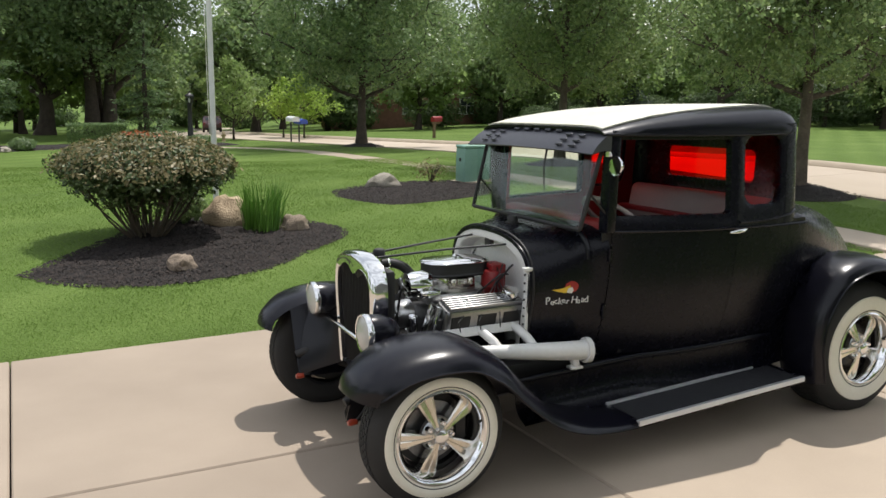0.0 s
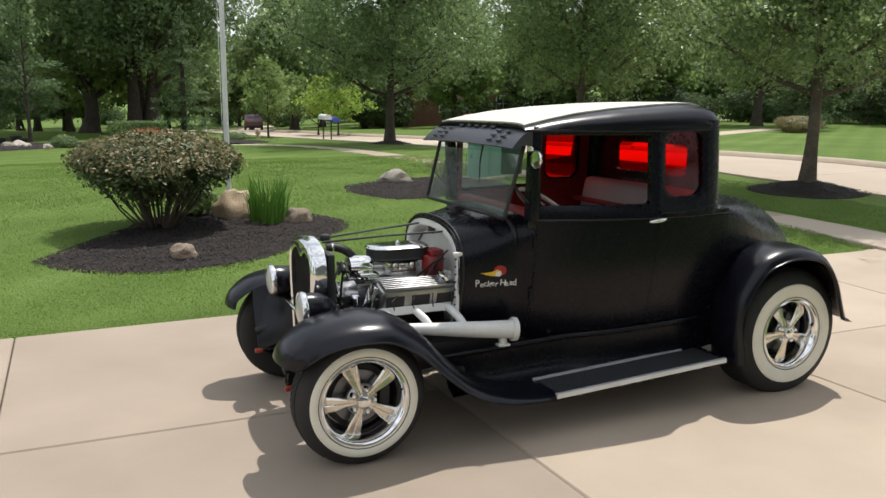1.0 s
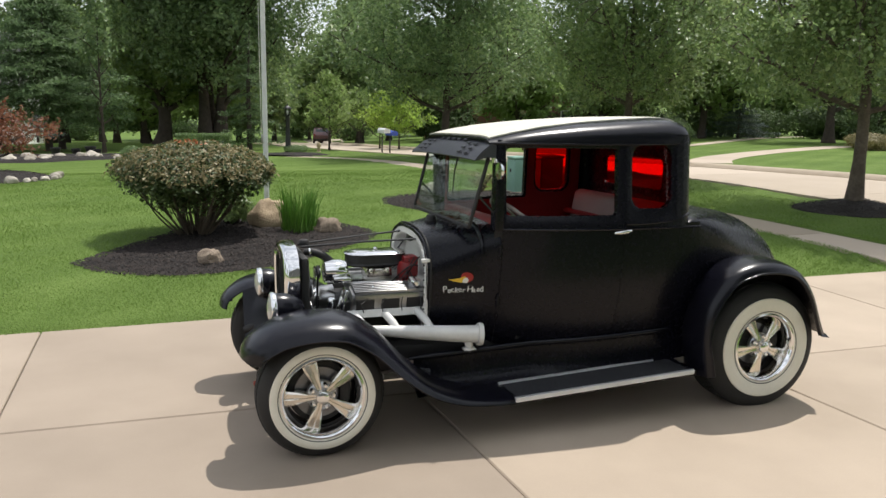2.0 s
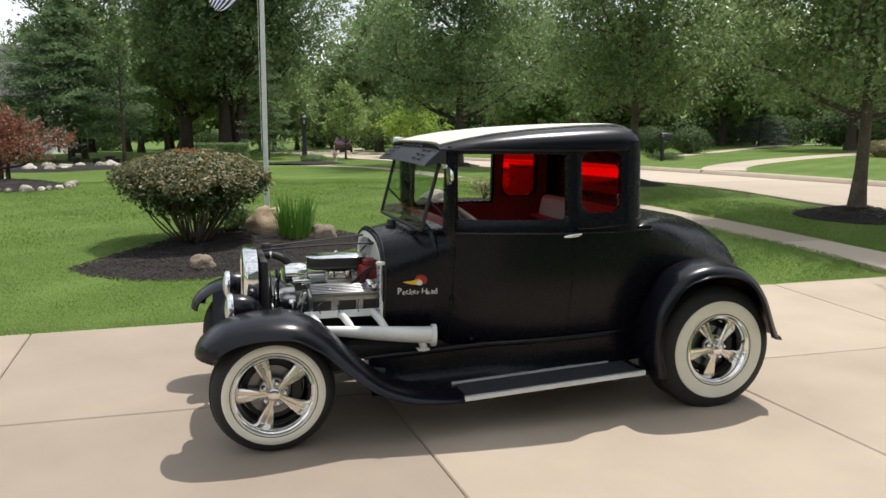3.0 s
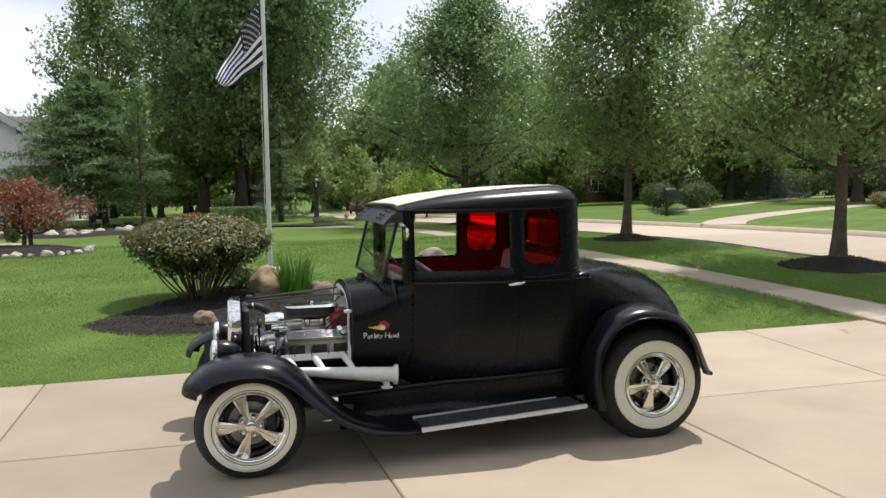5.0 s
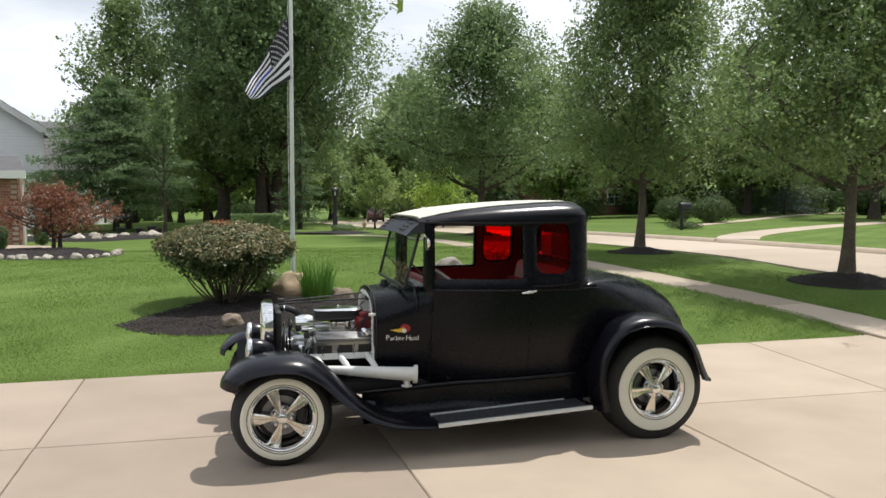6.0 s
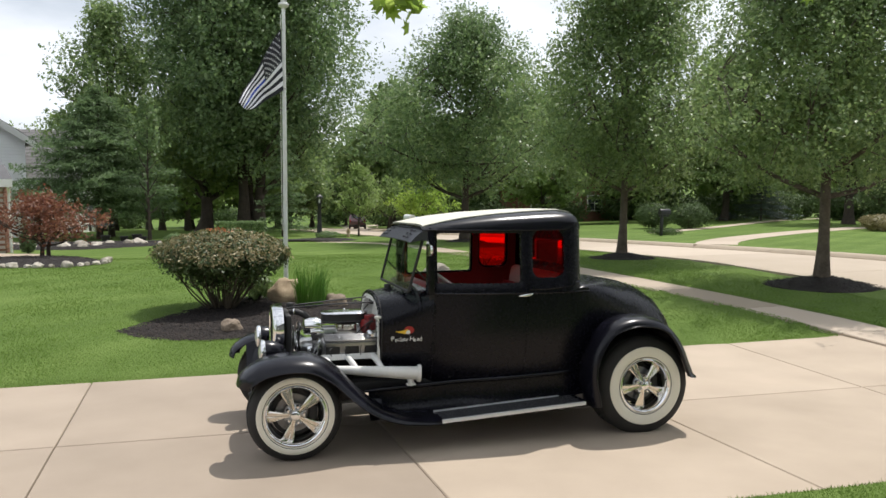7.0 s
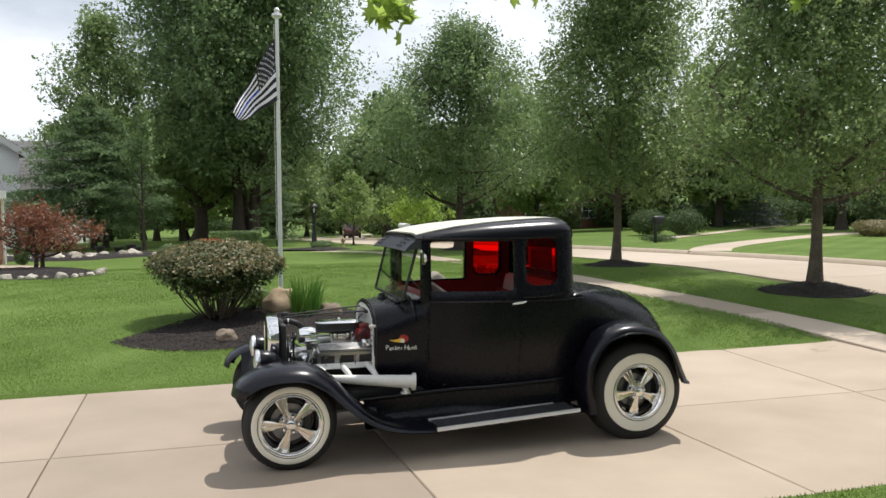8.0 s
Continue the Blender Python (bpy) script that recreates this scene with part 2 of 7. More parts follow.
M["red_trim"] = surf("red_vinyl", (0.20, 0.008, 0.010), (0.30, 0.014, 0.016), 0.55, 5, 120, 0.1, 0.001)
# grey-white vinyl with the cabin's dim red light put into its colour
M["seat"] = surf("pale_vinyl", (0.30, 0.25, 0.235), (0.38, 0.33, 0.31), 0.5, 4, 120, 0.12, 0.002)
M["screen_glass"] = pane("windscreen_glass", (0.86, 0.93, 0.88), 0.02, 0.045)
M["glass_red"] = pane("red_film_glass", (0.97, 0.05, 0.03))
M["lens"] = surf("headlight_glass", (0.40, 0.39, 0.36), (0.54, 0.53, 0.50), 0.2, 12, 90, 0.25, 0.003, metal=0.0, coat=1.0, coat_rough=0.04)
M["orange"] = surf("orange_lens", (0.30, 0.035, 0.015), (0.38, 0.055, 0.02), 0.3, 6, 60, 0.02)
M["decal_white"] = surf("decal_white", (0.72, 0.70, 0.66), (0.82, 0.80, 0.76), 0.5, 8, 60, 0.0)
M["decal_red"] = surf("decal_red", (0.30, 0.014, 0.012), (0.38, 0.022, 0.018), 0.5, 8, 60, 0.0)
M["decal_yellow"] = surf("decal_yellow", (0.72, 0.45, 0.03), (0.82, 0.55, 0.05), 0.5, 8, 60, 0.0)
M["siding"] = surf("white_siding", (0.84, 0.85, 0.87), (0.90, 0.91, 0.92), 0.6, 1.5, 30, 0.05, 0.003)
M["trim_white"] = surf("white_trim", (0.74, 0.74, 0.73), (0.82, 0.82, 0.80), 0.5, 2, 30, 0.05, 0.002)
M["shingle"] = surf("roof_shingle", (0.085, 0.085, 0.09), (0.165, 0.16, 0.16), 0.95, 2, 40, 0.6, 0.01, island=True)
M["brick"] = surf("brick", (0.20, 0.09, 0.06), (0.34, 0.17, 0.115), 0.9, 2, 40, 0.4, 0.005, random_ob=True)
M["brick_wall"] = surf("far_brick", (0.17, 0.08, 0.055), (0.28, 0.14, 0.10), 0.9, 3, 30, 0.4, 0.01)
M["grey_brick"] = surf("grey_brick", (0.10, 0.10, 0.105), (0.17, 0.17, 0.175), 0.9, 2, 30, 0.4, 0.01)
M["mortar"] = surf("mortar", (0.35, 0.32, 0.28), (0.45, 0.42, 0.37), 0.95, 3, 60, 0.3, 0.003)
M["window_dark"] = surf("window_pane", (0.03, 0.035, 0.04), (0.06, 0.07, 0.08), 0.08, 2, 20, 0.0)
M["iron"] = surf("black_iron", (0.010, 0.010, 0.011), (0.025, 0.025, 0.027), 0.5, 5, 60, 0.1, 0.002)
M["lamp_glass"] = pane("lantern_glass", (0.85, 0.87, 0.84))
M["pole"] = surf("pole_paint", (0.62, 0.63, 0.62), (0.76, 0.77, 0.76), 0.4, 3, 40, 0.03, 0.001, metal=0.15)
M["utility"] = surf("green_cabinet", (0.16, 0.30, 0.24), (0.22, 0.38, 0.31), 0.55, 3, 40, 0.05, 0.002)
M["utility_dark"] = surf("dark_green_cabinet", (0.02, 0.06, 0.035), (0.035, 0.085, 0.05), 0.5, 3, 40, 0.05, 0.002)
M["wood_post"] = surf("wood_post", (0.13, 0.085, 0.05), (0.24, 0.16, 0.10), 0.85, 4, 40, 0.4, 0.004)
M["box_blue"] = surf("blue_paint", (0.03, 0.07, 0.35), (0.05, 0.10, 0.45), 0.45, 4, 40, 0.03)
M["box_white"] = surf("white_paint", (0.70, 0.71, 0.72), (0.80, 0.81, 0.82), 0.45, 4, 40, 0.03)
M["car_red"] = surf("dark_red_paint", (0.05, 0.012, 0.016), (0.08, 0.018, 0.022), 0.3, 2, 30, 0.0, coat=0.6)
M["flag_black"] = surf("flag_black", (0.012, 0.012, 0.018), (0.03, 0.03, 0.04), 0.85, 6, 200, 0.1, 0.001)
M["flag_white"] = surf("flag_white", (0.70, 0.70, 0.74), (0.80, 0.80, 0.84), 0.85, 6, 200, 0.1, 0.001)
M["flag_blue"] = surf("flag_blue", (0.03, 0.06, 0.36), (0.05, 0.09, 0.48), 0.85, 6, 200, 0.1, 0.001)


# ---- mesh helpers ----
def finish(ob, smooth=True, angle=38):
    me = ob.data
    if smooth and len(me.polygons):
        me.polygons.foreach_set("use_smooth", [True] * len(me.polygons))
        me.set_sharp_from_angle(angle=radians(angle))
    return ob


def mesh_ob(name, bm, material, smooth=True, angle=38):
    me = bpy.data.meshes.new(name)
    bmesh.ops.recalc_face_normals(bm, faces=bm.faces)
    bm.to_mesh(me)
    bm.free()
    me.materials.append(material)
    return finish(new(name, me), smooth, angle)


def part(name, bm, material, parent, label="", smooth=True, angle=38):
    ob = mesh_ob(name, bm, material, smooth, angle)
    ob.parent = parent
    return tagged(ob, label)


def mesh_np(name, verts, faces, material, smooth=False):
    """A mesh from arrays: verts (n, 3), faces (m, k)."""
    me = bpy.data.meshes.new(name)
    verts, faces = np.asarray(verts, dtype=np.float32), np.asarray(faces, dtype=np.int32)
    k = faces.shape[1]
    me.vertices.add(len(verts))
    me.vertices.foreach_set("co", verts.ravel())
    me.loops.add(faces.size)
    me.loops.foreach_set("vertex_index", faces.ravel())
    me.polygons.add(len(faces))
    me.polygons.foreach_set("loop_start", np.arange(0, faces.size, k, dtype=np.int32))
    if smooth:
        me.polygons.foreach_set("use_smooth", np.ones(len(faces), dtype=bool))
    me.update(calc_edges=True)
    me.materials.append(material)
    return new(name, me)


def thing(name, x, y, z, label, category, group="", kind="", rz=0):
    ob = new(name)
    ob.matrix_world = pose(x, y, z, 0, 0, rz)
    ob.empty_display_size = 0.1
    return tagged(ob, label, category, group, kind)


def add_box(bm, c, s, bevel=0.0, m=None, seg=2):
    r = bmesh.ops.create_cube(bm, size=1.0)
    vs = r["verts"]
    bmesh.ops.scale(bm, vec=s, verts=vs)
    if bevel > 0:
        es = list({e for v in vs for e in v.link_edges})
        got = bmesh.ops.bevel(bm, geom=es, offset=bevel, segments=seg, affect="EDGES", profile=0.5)
        vs = list({v for f in got["faces"] for v in f.verts} | {v for v in vs if v.is_valid})
    if m is not None:
        bmesh.ops.transform(bm, matrix=m, verts=vs)
    bmesh.ops.translate(bm, vec=c, verts=vs)
    return vs


def box_bm(c, s, bevel=0.0, m=None, seg=2):
    bm = bmesh.new()
    add_box(bm, c, s, bevel, m, seg)
    return bm


def add_rings(bm, rings, closed=True, cap0=True, cap1=True):
    rows = [[bm.verts.new(p) for p in r] for r in rings]
    n = len(rows[0])
    for a, b in zip(rows, rows[1:]):
        for i in range(n if closed else n - 1):
            j = (i + 1) % n
            bm.faces.new((a[i], a[j], b[j], b[i]))
    if closed and cap0:
        bm.faces.new(list(reversed(rows[0])))
    if closed and cap1:
        bm.faces.new(rows[-1])
    return rows


def add_tube(bm, path, radii, n=10, cap=True):
    """A round tube along points; radii: one number or one for each point."""
    path = [Vector(p) for p in path]
    if not isinstance(radii, (list, tuple)):
        radii = [radii] * len(path)
    rings, side = [], None
    for i, p in enumerate(path):
        d = (path[min(i + 1, len(path) - 1)] - path[max(i - 1, 0)]).normalized()
        if side is None:
            side = d.orthogonal().normalized()
        side = (side - d * side.dot(d)).normalized()
        up = d.cross(side)
        rings.append([p + radii[i] * (math.cos(a) * side + math.sin(a) * up) for a in [2 * math.pi * k / n for k in range(n)]])
    add_rings(bm, rings, True, cap, cap)


def tube_bm(path, radii, n=10, cap=True):
    bm = bmesh.new()
    add_tube(bm, path, radii, n, cap)
    return bm


def add_lathe(bm, profile, origin=(0, 0, 0), axis="Z", n=32, cap0=True, cap1=True):
    """Turns (radius, height) pairs round an axis."""
    o, rings = Vector(origin), []
    for r, h in profile:
        ring = []
        for k in range(n):
            a = 2 * math.pi * k / n
            c, s = r * math.cos(a), r * math.sin(a)
            ring.append(o + Vector({"Z": (c, s, h), "Y": (c, h, s), "X": (h, c, s)}[axis]))
        rings.append(ring)
    add_rings(bm, rings, True, cap0, cap1)


def lathe_bm(profile, origin=(0, 0, 0), axis="Z", n=32, cap0=True, cap1=True):
    bm = bmesh.new()
    add_lathe(bm, profile, origin, axis, n, cap0, cap1)
    return bm


def spline(pts, n):
    """n points evenly along a Catmull-Rom curve through pts (any dimension)."""
    p = np.asarray(pts, dtype=float)
    p = np.vstack([2 * p[0] - p[1], p, 2 * p[-1] - p[-2]])
    out = []
    for i in range(1, len(p) - 2):
        for u in np.linspace(0, 1, 24, endpoint=False):
            a, b, c, d = p[i - 1], p[i], p[i + 1], p[i + 2]
            out.append(0.5 * (2 * b + (c - a) * u + (2 * a - 5 * b + 4 * c - d) * u * u + (3 * b - a - 3 * c + d) * u ** 3))
    out.append(p[-2])
    out = np.array(out)
    s = np.concatenate([[0], np.cumsum(np.linalg.norm(np.diff(out, axis=0), axis=1))])
    t = np.linspace(0, s[-1], n)
    return np.stack([np.interp(t, s, out[:, k]) for k in range(out.shape[1])], axis=1)


def sheet_bm(grid, thick=0.0):
    """A surface from rows of points, with an optional thickness along its normals."""
    bm = bmesh.new()
    add_rings(bm, grid, False)
    if thick:
        bmesh.ops.recalc_face_normals(bm, faces=bm.faces)
        bmesh.ops.solidify(bm, geom=bm.faces[:], thickness=thick)
    return bm


def mix(a, b, f):
    return a + (b - a) * f


def knots(x, xs, ys):
    return float(np.interp(x, xs, ys))


# ---- ground, drive, walk, road ----
def rise(x, y):
    """Height of the ground: level by the house, falling gently behind."""
    d = max(0.0, min(95.0, y) - 9.5)
    d = d * d / (d + 1.2)
    s = min(1.0, max(0.0, (x - 14) / 22))
    return -(0.046 * d + 0.02 * max(0.0, min(95.0, y) - 42)) * (1 - 0.25 * s * s * (3 - 2 * s))


ROAD = spline([(15.6, -90), (15.2, -40), (14.4, -10), (13.95, 2), (13.3, 8), (12.75, 13), (12.2, 17), (11.3, 22), (9.9, 27), (8.2, 33), (6.7, 40), (6.4, 48), (8.6, 60), (12.4, 78), (16.4, 100)], 260)
ROAD_HALF = 2.55
WALK = spline([(7.62, -45), (7.62, -6), (7.64, 2.2), (7.52, 4), (7.34, 5.6), (7.08, 7.1), (6.8, 8.6), (6.35, 11), (6.05, 14), (5.9, 17), (5.5, 20.6), (4.2, 23.4), (1.5, 25.4), (-3, 27.0), (-9, 28.5)], 170)
WALK_HALF = 0.42


def cross_fall(x):
    """The drive falls 4 % away from the house, levelling out towards the street."""
    return 0.042 * (1 - 0.8 * min(1.0, max(0.0, (x - 5.5) / 2.5)))


def drive_z(x, y):
    return -cross_fall(x) * (max(-8.5, y) + 0.8)


def laid(x, y):
    """A point of the level plan carried onto the falling drive."""
    s = cross_fall(x)
    k = (1.86 - 4.1 * s) / (1.86 - s * (y + 4.9))
    return -0.5 + (x + 0.5) * k, -4.9 + (y + 4.9) * k


def drive_edge(x):
    return laid(x, 1.85 + 0.027 * (x / 1.07 + 0.4))[1]


DRIVE_NEAR = -2.21
PAD_NEAR = -8.0          # near edge of an unseen pad, added for tan wheel reflections


def near_line(x, y, line):
    d = np.hypot(line[:, 0] - x, line[:, 1] - y)
    return float(d.min())


def verge(x, y):
    """The lawn meets the falling drive at its edges and is level again a step further."""
    if y < DRIVE_NEAR + 0.01:
        return drive_z(x, y)
    if x < -15 or x > 12.5:
        return 0.0
    e = drive_edge(x)
    f = min(1.0, max(0.0, (y - e) / 1.2))
    return drive_z(x, e) * (1 - f * f * (3 - 2 * f))


def lawn_height(x, y):
    z = rise(x, y)
    dr, dw = near_line(x, y, ROAD), near_line(x, y, WALK)
    if dr < ROAD_HALF + 0.22:
        return z - 0.30
    if dw < WALK_HALF + 0.06:
        return z - 0.08
    if -14.2 < x < 12.0 and DRIVE_NEAR < y < drive_edge(x):
        return z + drive_z(x, y) - 0.10
    if -9.0 < x < 0.62 - 0.075 * y and PAD_NEAR - 0.4 < y < DRIVE_NEAR + 0.01:
        return z + drive_z(x, y) - 0.10
    z += verge(x, y)
    return z + 0.006 + 0.012 * noise.noise((x * 0.9, y * 0.9, 0)) + 0.01 * noise.noise((x * 4, y * 4, 3))


def axis_steps(fine0, fine1, step, far):
    a = list(np.arange(fine0, fine1 + 1e-6, step))
    lo, hi, g = fine0, fine1, step
    out_lo, out_hi = [], []
    while lo > -far:
        g *= 1.22
        lo -= g
        out_lo.append(lo)
    g = step
    while hi < far:
        g *= 1.22
        hi += g
        out_hi.append(hi)
    return np.array(out_lo[::-1] + a + out_hi)


def build_ground():
    xs, ys = axis_steps(-8, 18, 0.2, 1500), axis_steps(-4, 30, 0.2, 1500)
    # lines of the grid on the edges of the drive
    xs[np.argmin(abs(xs - 7.0))] = 7.0
    ys[np.argmin(abs(ys - (DRIVE_NEAR - 0.001)))] = DRIVE_NEAR - 0.001
    verts = np.zeros((len(ys), len(xs), 3))
    i1 = int(np.argmin(abs(ys - 2.34)))
    for j, y in enumerate(ys):
        for i, x in enumerate(xs):
            yy = y
            if j == i1 and -15 < x < 12.5:
                yy = drive_edge(x) + 0.001
            far = abs(x) > 110 or y > 120 or y < -90
            verts[j, i] = (x, yy, rise(x, yy) + (0.3 if y < -90 else 0.0) if far else lawn_height(x, yy))
    ny, nx = len(ys), len(xs)
    idx = np.arange(ny * nx).reshape(ny, nx)
    f = np.stack([idx[:-1, :-1], idx[:-1, 1:], idx[1:, 1:], idx[1:, :-1]], axis=-1).reshape(-1, 4)
    ob = mesh_np("ground", verts.reshape(-1, 3), f, M["lawn"], smooth=True)
    tagged(ob, "mown green lawn falling gently towards the street", "lawn", kind="structure")
    return ob


ground = build_ground()


def strip(name, line, half, z_off, thick, material, label, category, step):
    """A paved strip cut into slabs along a line; each slab is a part."""
    top = thing(name, 0, 0, 0, label, category, kind="structure")
    n = len(line)
    tang = np.gradient(line, axis=0)
    tang /= np.linalg.norm(tang, axis=1)[:, None]
    side = np.stack([-tang[:, 1], tang[:, 0]], axis=1)
    lengths = np.concatenate([[0], np.cumsum(np.linalg.norm(np.diff(line, axis=0), axis=1))])
    i = 0
    while i < n - 1:
        j = i + 1
        while j < n - 1 and lengths[j] - lengths[i] < step:
            j += 1
        bm, rows = bmesh.new(), []
        ks = list(range(i, j + 1))
        for k in ks:
            c = line[k].copy()
            if k == ks[0]:
                c = c + tang[k] * 0.006
            if k == ks[-1]:
                c = c - tang[k] * 0.006
            ring = []
            for o, dz in ((-half, -thick), (-half, -0.01), (-half + 0.012, 0), (half - 0.012, 0), (half, -0.01), (half, -thick)):
                px, py = c + side[k] * o
                ring.append((px, py, rise(px, py) + z_off + dz))
            rows.append(ring)
        add_rings(bm, rows, True)
        part("slab", bm, material, top, smooth=False)
        i = j
    return top


road = strip("road", ROAD, ROAD_HALF, -0.10, 0.25, M["road"], "pale concrete street with transverse joints", "road", 4.5)
walk_way = strip("pavement", WALK, WALK_HALF, -0.016, 0.12, M["walk"], "narrow pale concrete footpath across the lawn", "footpath", 1.5)


def kerb(name, sign):
    top = thing(name, 0, 0, 0, "low rounded concrete kerb along the street", "kerb", kind="structure")
    tang = np.gradient(ROAD, axis=0)
    tang /= np.linalg.norm(tang, axis=1)[:, None]
    side = np.stack([-tang[:, 1], tang[:, 0]], axis=1) * sign
    n, per = len(ROAD), 6
    for i in range(0, n - 1, per):
        rows = []
        for k in range(i, min(i + per, n - 1) + 1):
            c = ROAD[k] + tang[k] * (0.006 if k == i else 0)
            ring = []
            for o, dz in ((0.0, -0.25), (0.0, -0.09), (0.05, -0.03), (0.11, 0.012), (0.15, 0.025), (0.24, 0.028), (0.24, -0.25)):
                px, py = c + side[k] * (ROAD_HALF + 0.002 + o)
                low = 0.0
                if 0 < k and sign > 0 and -2.6 < py < 2.4:
                    low = 1.0
                ring.append((px, py, rise(px, py) + (min(dz, -0.075) if low else dz)))
            rows.append(ring)
        bm = bmesh.new()
        add_rings(bm, rows, True)
        part("kerb_stone", bm, M["kerb"], top, smooth=True, angle=30)


kerb("kerb_near", 1)
kerb("kerb_far", -1)


def build_drive():
    top = thing("driveway", 0, 0, 0, "light tan concrete driveway cut into large slabs", "driveway", kind="structure")
    bed = bmesh.new()
    tilt = Matrix.Rotation(-math.atan(0.042), 4, "X")
    add_box(bed, (-3.9, 0.05, -0.115), (20.0, 4.3, 0.05), 0.0, tilt)
    add_box(bed, (-4.0, -5.0, 0.095), (8.6, 5.6, 0.04), 0.0, tilt)
    part("joint_bed", bed, M["joint"], top, "dark filler in the joints", smooth=False)
    joints = [(-13.9, 0), (-11.5, 0), (-9.0, 0), (-6.5, 0), (-4.1, 0), (-1.655, -0.015), (0.71, -0.085), (2.97, -0.12), (5.35, -0.05), (7.0, 0.0), (8.25, 0.0), (11.35, 0.0)]
    gap = 0.0045
    for (xa, sa), (xb, sb) in zip(joints, joints[1:]):
        for lower in (True, False):
            def edge(x, hi):
                if lower:
                    return (-0.055 - gap) if hi else (PAD_NEAR if -9.1 < xa < 0.7 else -2.13)
                return 1.85 + 0.027 * (x + 0.4) if hi else (-0.055 + gap)
            flare = 0.45 if xa > 8 else 0.0
            cs = []
            for x0, sl, sg, hi in ((xa, sa, gap, 0), (xb, sb, -gap, 0), (xb, sb, -gap, 1), (xa, sa, gap, 1)):
                y = edge(x0, hi)
                if flare and x0 > 9 and ((lower and not hi) or (not lower and hi)):
                    y += flare * (-1 if lower else 1)
                px, py = laid(x0 + sl * y + sg, y)
                cs.append(Vector((px, py, drive_z(px, py) - 0.06 * min(1.0, max(0.0, (x0 - 8.2) / 3)))))
            mid = sum(cs, Vector()) / 4
            rows = []
            for inset, dz in ((0, -0.095), (0, -0.008), (0.008, 0.0)):
                rows.append([c + (mid - c).normalized() * inset * 1.4 + Vector((0, 0, dz)) for c in cs])
            bm = bmesh.new()
            add_rings(bm, rows, True, True, True)
            part("slab", bm, M["concrete_dark"] if xb < 0.8 else M["concrete"], top, smooth=False)
    return top


driveway = build_drive()


# ---- the hot-rod coupe ----
car = thing("hot_rod_coupe", 0, 0, 0, "satin black vintage hot-rod coupe with open engine and whitewall tyres", "car")

BW_X = [0.64, 0.97, 1.10, 1.30, 1.50, 1.75, 2.00, 2.20, 2.40, 2.60, 2.80, 3.00, 3.10, 3.17, 3.20]
BW_Y = [0.396, 0.452, 0.51, 0.575, 0.618, 0.645, 0.652, 0.640, 0.600, 0.545, 0.470, 0.385, 0.335, 0.29, 0.26]


def belt_half(x):
    return knots(x, BW_X, BW_Y)


def side_y(x, z):
    """Half width of the body at a height: tucked in below, leaning in above the belt."""
    w = belt_half(x)
    if z < 0.98:
        w -= 0.10 * ((0.98 - z) / 0.55) ** 2
    if z > 1.12:
        w -= 0.05 * (z - 1.12) / 0.48
    return w


def arch(x, top, spring, n, bottom, count=13, shrink=0.0):
    """A cross-section of the closed body: up one side, over the top, down the other."""
    w = belt_half(x) - shrink
    pts = [Vector((x, -(side_y(x, z) - shrink), z)) for z in np.linspace(bottom, spring, 6, endpoint=False)]
    for a in np.linspace(0, math.pi, 2 * count + 1):
        c, s = math.cos(a), math.sin(a)
        wa = side_y(x, min(spring, 0.98)) - shrink
        wa = mix(wa, w, abs(s))
        pts.append(Vector((x, -math.copysign(abs(c) ** (2 / n), c) * wa, spring + (top - shrink - spring) * abs(s) ** (2 / n))))
    pts += [Vector((x, side_y(x, z) - shrink, z)) for z in reversed(np.linspace(bottom, spring, 6, endpoint=False))]
    return pts


# cowl
rows = []
for x in np.linspace(0.655, 1.050, 12):
    f = (x - 0.655) / 0.395
    rows.append(arch(x, mix(1.072, 1.125, f), mix(0.80, 0.92, f), mix(2.5, 4.6, f * f), 0.40))
cowl = part("cowl", sheet_bm(rows, 0.012), M["paint"], car, "satin black cowl")
bm = bmesh.new()
for x0, x1 in ((0.650, 0.664),):
    ra, rb = arch(x0, 1.074, 0.80, 2.5, 0.50), arch(x0, 1.074, 0.80, 2.5, 0.52, shrink=0.016)
    rc = [p + Vector((x1 - x0, 0, 0)) for p in rb]
    add_rings(bm, [ra, rb, rc], False)
part("firewall_flange", bm, M["paint"], cowl, "black lip round the firewall")
bm = bmesh.new()
add_rings(bm, [[p + Vector((dx, 0, 0)) for p in arch(0.65, 1.074, 0.80, 2.5, 0.45, shrink=sh)] for dx, sh in ((0.012, 0.012), (0.003, 0.020), (0.003, 0.052), (0.010, 0.060), (0.085, 0.068))], False)
back = [bm.verts.new(p + Vector((0.084, 0, 0))) for p in arch(0.65, 1.074, 0.80, 2.5, 0.45, shrink=0.066)]
bmesh.ops.triangulate(bm, faces=[bm.faces.new(back)])
part("firewall", bm, M["white_metal"], cowl, "white painted firewall with a recessed panel", angle=30)
part("seam_strip", tube_bm([p + Vector((0.004, 0, 0)) for p in arch(0.668, 1.078, 0.803, 2.5, 0.5, shrink=-0.004)], 0.006, 6), M["chassis"], cowl)
for k in range(9):
    z = 0.56 + 0.042 * k
    part("rivet", lathe_bm([(0.006, -0.004), (0.006, 0.002), (0.003, 0.005)], (0.640, -0.362, z), "X", 8), M["chassis"], cowl)
part("latch_bar", box_bm((0.652, -0.362, 0.74), (0.02, 0.022, 0.37), 0.004), M["white_metal"], cowl, "white upright latch bar")
part("latch_knob", box_bm((0.645, -0.370, 0.925), (0.05, 0.03, 0.02), 0.005), M["white_metal"], cowl)
